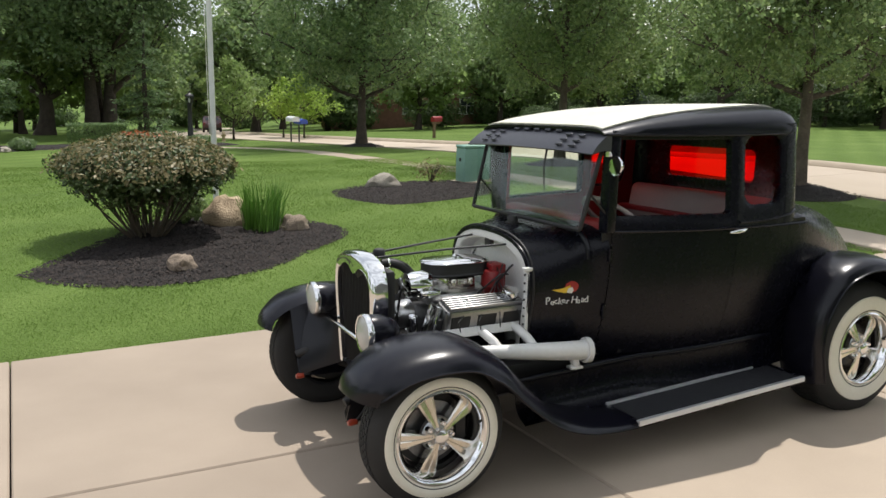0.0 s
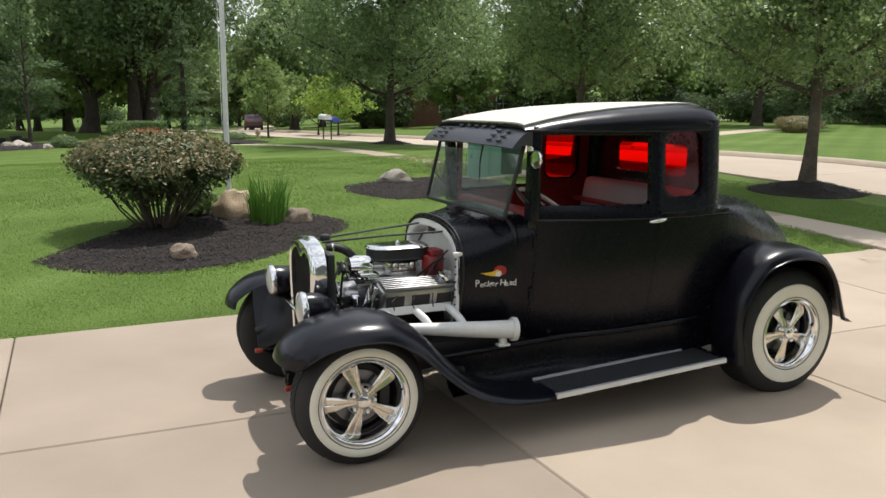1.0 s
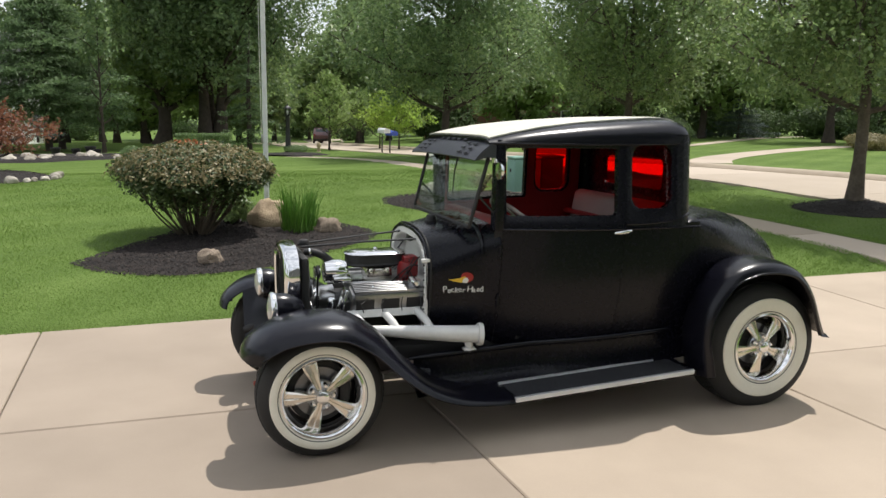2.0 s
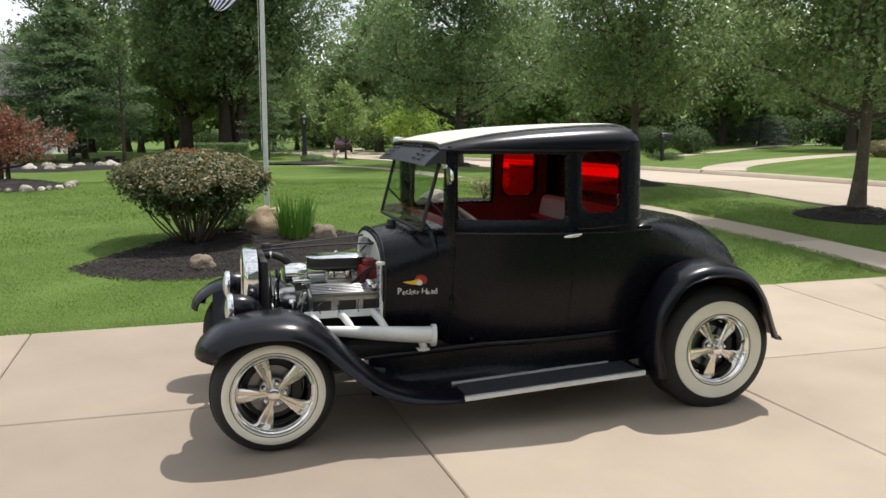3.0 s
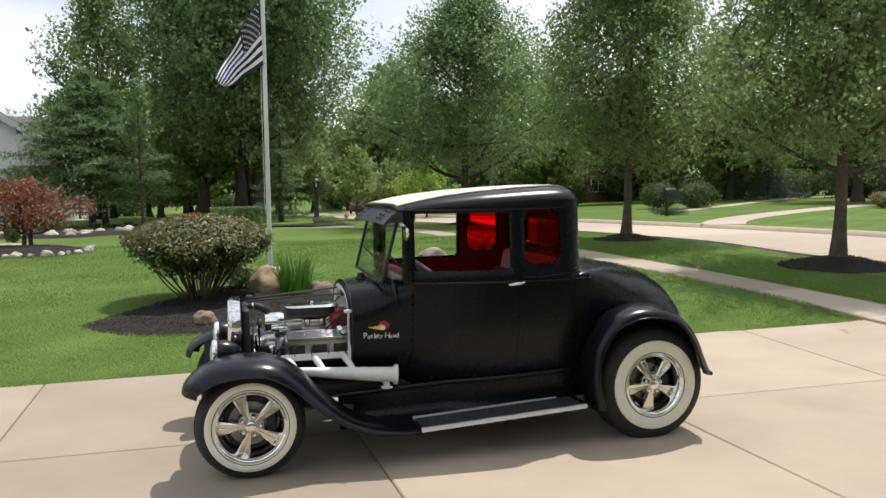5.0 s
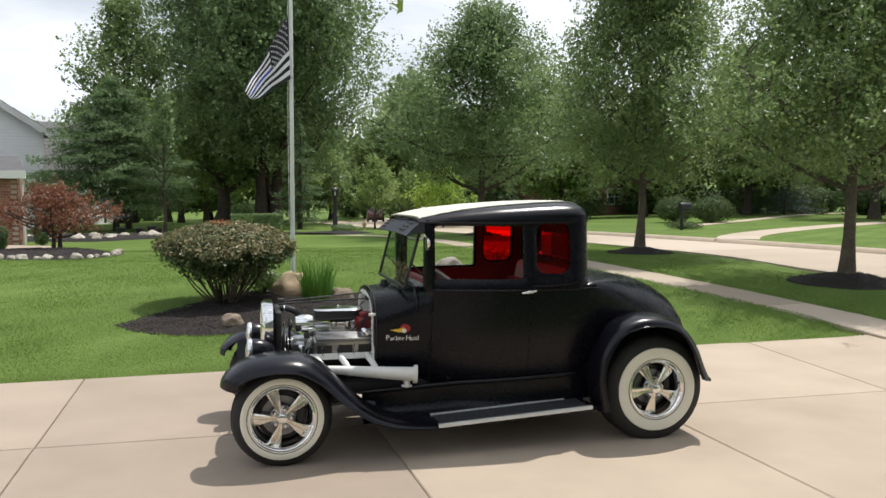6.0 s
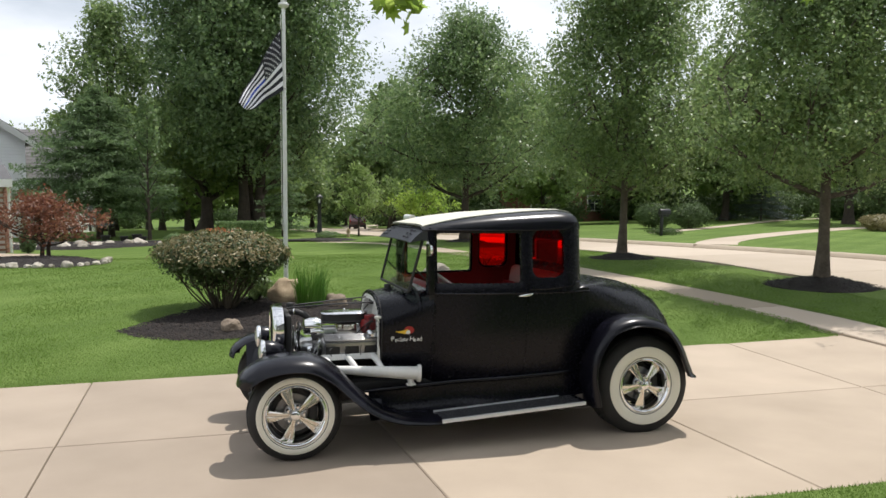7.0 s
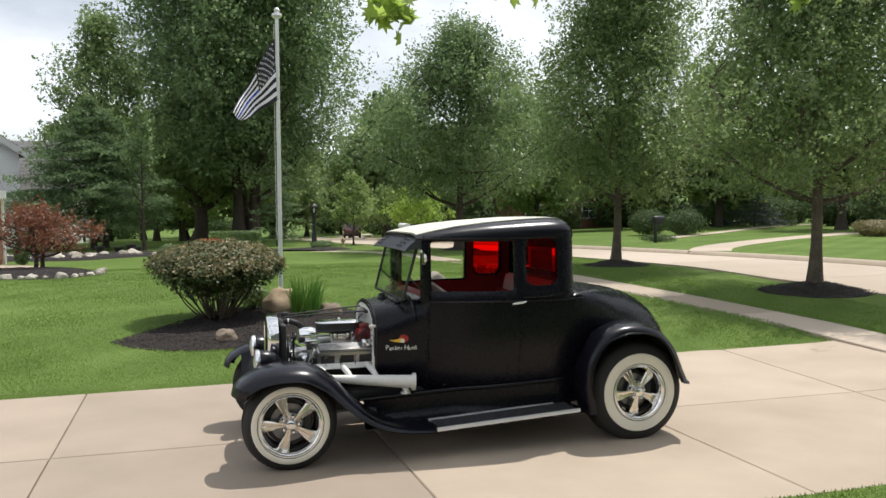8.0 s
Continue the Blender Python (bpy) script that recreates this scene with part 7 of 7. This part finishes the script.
def hedge(x0, x1, y, w, h, seed):
    rnd = np.random.default_rng(seed)
    top = thing("hedge", (x0 + x1) / 2, y, rise(x0, y), "clipped dark green box hedge in the border", "hedge")
    L = x1 - x0
    bm = bmesh.new()
    for k in range(8):
        x = -L / 2 + L * (k + 0.5) / 8
        add_tube(bm, [(x, 0, -0.03), (x + 0.03, 0, h * 0.8)], [0.02, 0.01], 6)
    part("branching", bm, M["stem"], top)
    n = 6500
    c = np.stack([rnd.uniform(-L / 2, L / 2, n), rnd.uniform(-w / 2, w / 2, n), rnd.uniform(0.03, h, n)], 1)
    ax = rnd.integers(0, 3, n)
    sg = rnd.choice([-1, 1], n)
    c[ax == 1, 1] = (sg * w / 2)[ax == 1] * rnd.uniform(0.85, 1.03, (ax == 1).sum())
    c[ax == 2, 2] = h * rnd.uniform(0.92, 1.03, (ax == 2).sum())
    leaf_cloud("foliage", c, rnd.normal(size=(n, 3)) + np.array([0, 0, 0.6]), 0.07, M["leaf_dark"], top, rnd)


hedge(-0.9, 1.2, 28.6, 0.9, 0.72, 92)


def thicket():
    """Low shrubs that close the woods behind below the crowns."""
    src = [round_shrub("shrub", 18.0, 52.0, rise(18, 52), 2.6, 2.6, 3200, 0.24, M["leaf_shade"], 101, "rounded green shrub at the edge of the woods"),
           round_shrub("shrub", 24.0, 50.0, rise(24, 50), 2.4, 2.2, 3000, 0.24, M["leaf_shade"], 102, "dark green shrub at the edge of the woods")]
    rnd = np.random.default_rng(103)
    for k in range(46):
        a = radians(mix(-32, 62, (k + 0.5) / 46) + rnd.uniform(-1, 1))
        d = rnd.uniform(62, 74) if a > radians(27) else rnd.uniform(96, 125)
        x, y = d * math.sin(a), -6 + d * math.cos(a)
        if 21 < math.degrees(a) < 27:
            continue
        if 2.5 < x < 13:
            d *= 1.3
            x, y = d * math.sin(a), -6 + d * math.cos(a)
        c = copy_thing(src[k % 2], pose(x, y, rise(x, y) - 0.1, 0, 0, rnd.uniform(0, 360)) @ Matrix.Diagonal((*([rnd.uniform(0.8, 1.3)] * 3), 1)))
        c["group"] = "thicket"


thicket()


# ---- flagpole and flag ----
def flagpole(x, y):
    z = on_bed(x, y, BED_A, 0.03, 1.1) if inside(x, y, BED_A) else rise(x, y)
    top = thing("flagpole", x, y, z, "white metal flagpole with a flat cap standing in the lawn", "flagpole")
    part("shaft", tube_bm([(0, 0, -0.1), (0, 0, 2.0), (0, 0, 4.62 - z)], [0.038, 0.035, 0.030], 18), M["pole"], top)
    part("finial", lathe_bm([(0.03, 4.60), (0.07, 4.62), (0.085, 4.65), (0.075, 4.68), (0.03, 4.70), (0.045, 4.715), (0.05, 4.74), (0.03, 4.77), (0.008, 4.78)], (0, 0, -z), "Z", 22), M["pole"], top)
    part("halyard", tube_bm([(-0.055, -0.02, 1.1), (-0.06, -0.02, 2.6), (-0.05, -0.015, 4.5 - z)], 0.004, 5), M["decal_white"], top, "thin rope")
    part("cleat", box_bm((-0.05, -0.02, 1.1), (0.02, 0.02, 0.12), 0.004), M["alloy"], top)
    return top, z


pole_top, pole_z = flagpole(0.494, 7.09)


def flag_at(u, v):
    """Cloth of the drooping flag. u: 0 at the pole to 1 at the fly; v: 0 at the top edge to 1 at the bottom."""
    drop = u * (1.20 - 0.84 * v)
    out = (0.68 - 0.16 * v) * u ** 0.95
    x = 0.494 - 0.045 - out + 0.07 * v * (1 - u) * 0.4
    y = 7.07 - 0.10 * math.sin(u * 7.5 + v * 1.3) * (0.3 + u) - 0.12 * u
    z = 4.28 - drop - 0.98 * v + 0.03 * math.sin(u * 9 + v * 4) * u
    return Vector((x, y, z))


def build_flag():
    top = thing("flag", 0.45, 7.07, 3.4, "black and white striped flag with one blue stripe, drooping", "flag")
    inv = Matrix.Translation((-0.45, -7.07, -3.4))
    n = 13
    for k in range(n):
        u0 = 0.42 if k < 7 else 0.0
        rows = [[inv @ flag_at(u, v) for v in np.linspace(k / n, (k + 1) / n, 3)] for u in np.linspace(u0, 1, 16)]
        mt = M["flag_blue"] if k == 6 else (M["flag_black"] if k % 2 == 0 else M["flag_white"])
        part("stripe", sheet_bm(rows, 0.002), mt, top)
    rows = [[inv @ flag_at(u, v) for v in np.linspace(0, 7 / n, 8)] for u in np.linspace(0, 0.42, 8)]
    canton = part("canton", sheet_bm(rows, 0.002), M["flag_black"], top, "black field with rows of white stars")
    for r in range(9):
        for c in range(6 if r % 2 == 0 else 5):
            u, v = 0.42 * ((c + (0.6 if r % 2 == 0 else 1.1)) / 6.2), 7 / n * (r + 0.75) / 9.5
            p = inv @ flag_at(u, v)
            du, dv = (flag_at(u + 0.01, v) - flag_at(u, v)).normalized(), (flag_at(u, v + 0.01) - flag_at(u, v)).normalized()
            bm = bmesh.new()
            for side in (-1, 1):
                nn = du.cross(dv).normalized() * 0.004 * side
                vs = [bm.verts.new(p + nn + (du * math.cos(a) + dv * math.sin(a)) * (0.022 if i % 2 == 0 else 0.009)) for i, a in enumerate(np.linspace(0, 2 * math.pi, 10, endpoint=False))]
                bm.faces.new(vs)
            part("star", bm, M["flag_white"], canton, smooth=False)
    for v in (0.02, 0.97):
        part("clip", tube_bm([inv @ flag_at(0, v), inv @ (flag_at(0, v) + Vector((0.045, 0, 0)))], 0.008, 6), M["alloy"], top)


build_flag()


# ---- street things ----
def lamp_post(x, y):
    z = rise(x, y)
    top = thing("lamp_post", x, y, z, "black iron post lamp with a glass lantern", "street lamp")
    part("post", lathe_bm([(0.15, -0.05), (0.15, 0.14), (0.115, 0.20), (0.105, 0.55), (0.088, 0.62), (0.080, 1.38), (0.095, 1.42), (0.06, 1.46)], (0, 0, 0), "Z", 18), M["iron"], top)
    lan = part("lantern_base", lathe_bm([(0.07, 1.45), (0.12, 1.49), (0.12, 1.51)], (0, 0, 0), "Z", 6), M["iron"], top)
    part("lantern_glass", lathe_bm([(0.11, 1.51), (0.145, 1.76)], (0, 0, 0), "Z", 6, False, False), M["lamp_glass"], lan, "clear lantern panes")
    for k in range(6):
        a = 2 * math.pi * k / 6
        part("lantern_bar", tube_bm([(0.114 * math.cos(a), 0.114 * math.sin(a), 1.51), (0.150 * math.cos(a), 0.150 * math.sin(a), 1.76)], 0.013, 6), M["iron"], lan)
    part("lantern_roof", lathe_bm([(0.18, 1.76), (0.165, 1.79), (0.07, 1.87), (0.025, 1.89), (0.03, 1.92), (0.008, 1.95)], (0, 0, 0), "Z", 6), M["iron"], lan)
    part("bulb", lathe_bm([(0.02, 1.51), (0.04, 1.58), (0.04, 1.64), (0.015, 1.70)], (0, 0, 0), "Z", 12), M["box_white"], lan)


lamp_post(3.45, 28.6)


def mailbox(x, y, post, box, label, h=1.0, rz=0):
    top = thing("mailbox", x, y, rise(x, y), label, "mailbox", rz=rz)
    part("post", box_bm((0, 0, h / 2 - 0.03), (0.11, 0.11, h), 0.01), post, top)
    part("arm", box_bm((0, -0.12, h - 0.06), (0.09, 0.5, 0.09), 0.01), post, top)
    rows = []
    for yy in (-0.42, -0.41, 0.12, 0.13):
        s = 0.97 if yy in (-0.42, 0.13) else 1.0
        pts = [(-0.11 * s, 0.0), (0.11 * s, 0.0), (0.11 * s, 0.13 * s)] + [(0.11 * s * math.cos(a), 0.13 * s + 0.11 * s * math.sin(a)) for a in np.linspace(0.3, math.pi - 0.3, 7)] + [(-0.11 * s, 0.13 * s)]
        rows.append([Vector((px, yy, h + pz)) for px, pz in pts])
    bm = bmesh.new()
    add_rings(bm, rows, True)
    bx = part("box", bm, box, top)
    part("flag_arm", box_bm((0.118, -0.2, h + 0.16), (0.008, 0.03, 0.12), 0.002), M["red_plastic"], bx, "small red signal arm")
    part("door_knob", box_bm((0, -0.43, h + 0.16), (0.03, 0.02, 0.015), 0.003), M["alloy"], bx)
    return top


mailbox(18.1, 25.2, M["iron"], M["iron"], "black mailbox on a thick black post across the street", 0.95, 100)
mailbox(14.4, 29.7, M["wood_post"], M["red_trim"], "dark red mailbox on a dark post across the street", 0.75, 110)


def twin_box(x, y):
    top = thing("newspaper_box", x, y, rise(x, y), "white and blue boxes on two thin posts by the street", "mailbox", rz=15)
    for k, (dx, m, dz) in enumerate(((-0.17, M["box_white"], 0.80), (0.20, M["box_blue"], 0.70))):
        part("post", box_bm((dx - 0.08, 0, dz / 2 - 0.03), (0.05, 0.05, dz), 0.006), M["iron"], top)
        rows = []
        for yy in (-0.28, 0.28):
            pts = [(-0.16, 0), (0.16, 0), (0.16, 0.10)] + [(0.16 * math.cos(a), 0.10 + 0.10 * math.sin(a)) for a in np.linspace(0.3, 2.84, 6)] + [(-0.16, 0.10)]
            rows.append([Vector((dx + px, yy, dz + pz)) for px, pz in pts])
        bm = bmesh.new()
        add_rings(bm, rows, True)
        part("box", bm, m, top)


twin_box(7.55, 28.3)


def hydrant(x, y):
    top = thing("fire_hydrant", x, y, rise(x, y), "small faded tan fire hydrant beside the street", "hydrant")
    part("barrel", lathe_bm([(0.09, -0.03), (0.09, 0.02), (0.065, 0.04), (0.06, 0.28), (0.08, 0.29), (0.072, 0.34), (0.04, 0.39), (0.02, 0.42)], (0, 0, 0), "Z", 16), M["rock_tan"], top)
    for s in (-1, 1):
        part("outlet", tube_bm([(0, 0, 0.24), (s * 0.10, 0, 0.24)], 0.035, 10), M["rock_tan"], top)


hydrant(4.75, 28.9)


def suv(x, y, rz):
    """A small parked car, far down the street."""
    top = thing("parked_car", x, y, rise(x, y) - 0.10, "dark maroon sport utility car far down the street", "car", rz=rz)
    prof = [(-2.25, 0.35), (-2.3, 0.75), (-2.15, 1.0), (-1.2, 1.12), (-0.55, 1.62), (1.5, 1.68), (2.1, 1.15), (2.25, 0.95), (2.25, 0.35)]
    rows = []
    for yy, s in ((-0.92, 0.95), (-0.90, 1.0), (0.90, 1.0), (0.92, 0.95)):
        rows.append([Vector((px * s, yy * (0.86 if pz > 1.3 else 1), 0.35 + (pz - 0.35) * s)) for px, pz in prof])
    bm = bmesh.new()
    add_rings(bm, rows, True)
    body = part("body", bm, M["car_red"], top, angle=25)
    part("rear_window", box_bm((1.84, 0, 1.40), (0.03, 1.25, 0.36), 0.01, Matrix.Rotation(radians(-38), 4, "Y")), M["window_dark"], body)
    part("windscreen", box_bm((-0.90, 0, 1.36), (0.03, 1.3, 0.52), 0.01, Matrix.Rotation(radians(52), 4, "Y")), M["window_dark"], body)
    for s in (-1, 1):
        part("side_window", box_bm((0.45, s * 0.84, 1.36), (1.7, 0.08, 0.34), 0.02), M["window_dark"], body)
        part("tail_light", box_bm((2.22, s * 0.75, 0.95), (0.06, 0.18, 0.28), 0.02), M["red_plastic"], body)
        part("head_light", box_bm((-2.25, s * 0.7, 0.8), (0.06, 0.3, 0.14), 0.02), M["lens"], body)
        for xx in (-1.4, 1.35):
            w = part("wheel", lathe_bm([(0.2, -0.11), (0.33, -0.10), (0.345, -0.06), (0.345, 0.06), (0.33, 0.10), (0.2, 0.11)], (xx, s * 0.82, 0.345), "Y", 24), M["rubber"], top)
            part("rim", lathe_bm([(0.2, -0.12), (0.05, -0.09), (0.05, 0.09), (0.2, 0.12)], (xx, s * 0.82, 0.345), "Y", 18), M["alloy"], w)
    part("bumper", box_bm((2.27, 0, 0.5), (0.08, 1.7, 0.18), 0.03), M["chassis"], body)


suv(13.3, 80.0, 261)


# ---- houses ----
def gable_house(name, x, y, z, w, d, eave, ridge, rz, wall, label, windows=(), siding=True, door=False, over=0.45):
    """A house with a pitched roof. Its front gable faces -y; w across, d deep."""
    top = thing(name, x, y, z, label, "house", rz=rz)
    bm = bmesh.new()
    sec = [(-w / 2, -0.6), (w / 2, -0.6), (w / 2, eave), (0, ridge), (-w / 2, eave)]
    add_rings(bm, [[Vector((px, yy, pz)) for px, pz in sec] for yy in (0, d)], True)
    body = part("wall", bm, wall, top, smooth=False)
    if siding:
        k = 0
        hgt = -0.2
        while hgt < ridge - 0.25:
            half = w / 2 if hgt < eave else w / 2 * (ridge - hgt) / (ridge - eave)
            part("siding_board", box_bm((0, -0.012, hgt + 0.08), (2 * half - 0.02, 0.03, 0.155), 0.0, Matrix.Rotation(radians(-5), 4, "X")), wall, body, smooth=False)
            hgt += 0.165
            k += 1
    for s in (-1, 1):
        a = Vector((s * (w / 2 + over), 0, eave - over * (ridge - eave) / (w / 2)))
        b = Vector((0, 0, ridge))
        nrm = Vector((s * (ridge - eave), 0, w / 2)).normalized()
        rows = [[p + Vector((0, yy, 0)) + nrm * t for p, t in ((a, 0.02), (b, 0.02), (b, 0.16), (a, 0.16))] for yy in (-over, d + over)]
        bm = bmesh.new()
        add_rings(bm, rows, True)
        rf = part("roof", bm, M["shingle"], top, "grey shingle roof", smooth=False)
        courses = 14
        for c in range(courses):
            p = a.lerp(b, (c + 0.5) / courses) + nrm * 0.17
            ln = (b - a).length / courses
            ang = math.atan2(-(b - a).z * 1, (b - a).x)
            part("shingle_course", box_bm((0, 0, 0), (ln * 1.02, d + 2 * over, 0.025), 0.0), M["shingle"], rf, smooth=False).matrix_local = Matrix.Translation(p + Vector((0, d / 2, 0.0))) @ Matrix.Rotation(ang, 4, "Y") @ Matrix.Rotation(radians(2), 4, "Y")
        bm = bmesh.new()
        add_rings(bm, [[p + Vector((0, yy, 0)) + nrm * t for p, t in ((a, -0.16), (b, -0.16), (b, 0.15), (a, 0.15))] for yy in (-over - 0.03, -over + 0.0)], True)
        part("barge_board", bm, M["trim_white"], top, smooth=False)
        part("gutter", tube_bm([a + Vector((s * 0.05, -over, 0.03)), a + Vector((s * 0.05, d + over, 0.03))], 0.06, 8), M["trim_white"], top)
    for wx, wz, ww, wh in windows:
        wd = part("window", box_bm((wx, -0.03, wz), (ww, 0.05, wh), 0.0), M["window_dark"], top, smooth=False)
        for dx, dz, sx, sz in ((0, wh / 2, ww + 0.16, 0.09), (0, -wh / 2, ww + 0.2, 0.10), (-ww / 2, 0, 0.09, wh), (ww / 2, 0, 0.09, wh), (0, 0, ww, 0.04), (0, 0, 0.04, wh)):
            part("window_frame", box_bm((wx + dx, -0.055, wz + dz), (sx, 0.06, sz), 0.0), M["trim_white"], wd, smooth=False)
    return top


gable_house("house", -16.2, 36.5, rise(-12, 38.9), 12.8, 8, 4.85, 9.0, 24, M["siding"], "two-storey house clad in white siding with a grey roof", ((-2.0, 2.6, 1.0, 1.5), (1.6, 2.6, 1.0, 1.5)))
gable_house("house_wing", -8.6, 46.0, rise(-12, 46), 8.0, 9, 3.4, 5.95, 90, M["siding"], "rear wing of the white house with a grey roof")
gable_house("garage", -13.03, 32.18, rise(-12, 33), 7.6, 4.6, 2.06, 4.5, 24, M["siding"], "low white garage wing with a grey gable roof", ((2.2, 1.2, 0.8, 0.9),))
# unseen house behind the camera, added to darken the car's reflections
gable_house("near_house", 0.0, -15.0, 0.0, 24.0, 9, 3.0, 7.2, 180, M["grey_brick"], "unseen grey brick house behind the camera, added for dark reflections", ((-7, 1.5, 1.6, 1.4), (-2.5, 1.5, 1.6, 1.4), (6.5, 1.5, 1.6, 1.4)), siding=False)
gable_house("far_house", 27.5, 56.0, rise(27.5, 56), 13, 9, 3.0, 6.2, 8, M["brick_wall"], "brown brick house among the trees", ((-3, 1.6, 1.4, 1.3), (2.5, 1.6, 1.4, 1.3)), siding=False)
gable_house("far_house", 62.0, 52.5, rise(62, 52.5), 12, 9, 2.6, 4.9, -38, M["siding"], "white house across the street behind trees", ((-3, 1.3, 1.2, 1.2), (0.5, 1.3, 1.2, 1.2), (3.4, 1.3, 1.2, 1.2)))


def porch():
    """The brick corner of the entry beside the border."""
    x, y = -6.98, 19.32
    z = rise(x, y)
    top = thing("entry_porch", x, y, z, "brick porch pier under a low shingled roof", "porch")
    pier = part("pier", box_bm((0, 0, 0.95), (0.86, 0.86, 2.1), 0.0), M["mortar"], top, smooth=False)
    bl, bh = 0.21, 0.062
    mesh_cache = None
    rows_ = int(2.0 / 0.074)
    for r in range(rows_):
        off = 0.11 if r % 2 else 0.0
        for side in range(2):
            for k in range(4):
                c = -0.43 + 0.108 + off * 0.9 + 0.2225 * k - (0.05 if r % 2 else 0)
                if c > 0.36:
                    continue
                if mesh_cache is None:
                    b = box_bm((0, 0, 0), (bl, 0.02, bh), 0.0)
                    mesh_cache = bpy.data.meshes.new("brick")
                    b.to_mesh(mesh_cache)
                    b.free()
                    mesh_cache.materials.append(M["brick"])
                ob = new("brick", mesh_cache)
                ob.parent = pier
                zz = -0.02 + 0.074 * r
                ob.matrix_local = pose(c, -0.435, zz) if side == 0 else pose(0.435, c, zz, 0, 0, 90)
    rows = [[Vector((px, py, pz)) for px, py, pz in ((-5, -0.7, 2.0 + k), (0.75, -0.7, 2.0 + k), (0.1, 1.2, 2.42 + k), (-5, 1.2, 2.42 + k))] for k in (0, 0.14)]
    bm = bmesh.new()
    add_rings(bm, rows, True)
    part("roof", bm, M["shingle"], top, "grey shingled porch roof", smooth=False)
    part("fascia", box_bm((-2.1, -0.72, 2.03), (5.7, 0.05, 0.22), 0.0), M["trim_white"], top, smooth=False)
    part("wall", box_bm((-2.9, 1.0, 1.0), (5.4, 0.2, 2.2), 0.0), M["brick_wall"], top, smooth=False)
    part("downpipe", tube_bm([(0.62, -0.68, 1.98), (0.55, -0.3, 1.75), (0.55, -0.25, 0.0)], 0.04, 8), M["trim_white"], top)


porch()


def paved_strip(name, line, half, z_off, label, category, mat_):
    return strip(name, spline(line, 24), half, z_off, 0.1, mat_, label, category, 2.5)


paved_strip("path_far", [(15.3, 17.0), (17.0, 19.2), (20.0, 21.9), (25, 25.2), (32, 28.6)], 0.7, 0.02, "pale concrete driveway across the street", "driveway", M["walk"])
paved_strip("walk_far", [(19.6, 28.2), (21.0, 29.4), (29.8, 35.9), (46.5, 49.3), (70, 68)], 0.42, 0.03, "thin pale footpath on the far lawn", "footpath", M["walk"])
paved_strip("front_path", [(-14, 19.2), (-9, 18.6), (-6.2, 17.6), (-5.4, 16.2)], 0.7, 0.02, "tan flagged path beside the stone-edged bed", "footpath", M["concrete"])


def flower_pot(x, y, r, h):
    top = thing("flower_pot", x, y, rise(x, y) - 0.01, "small dark pot standing in the stone border", "flower pot", "pots in the border")
    part("pot", lathe_bm([(r * 0.7, 0.0), (r * 0.95, h * 0.85), (r * 1.05, h * 0.86), (r * 1.05, h), (r * 0.9, h), (r * 0.85, h * 0.9)], (0, 0, 0), "Z", 16), M["chassis"], top)
    part("soil", lathe_bm([(r * 0.86, h * 0.88), (r * 0.5, h * 0.92)], (0, 0, 0), "Z", 16), M["mulch"], top)


for px, py, pr in ((-4.85, 26.0, 0.17), (-4.2, 25.9, 0.15), (-3.75, 26.1, 0.19), (-3.5, 25.7, 0.14)):
    flower_pot(px, py, pr, pr * 1.7)
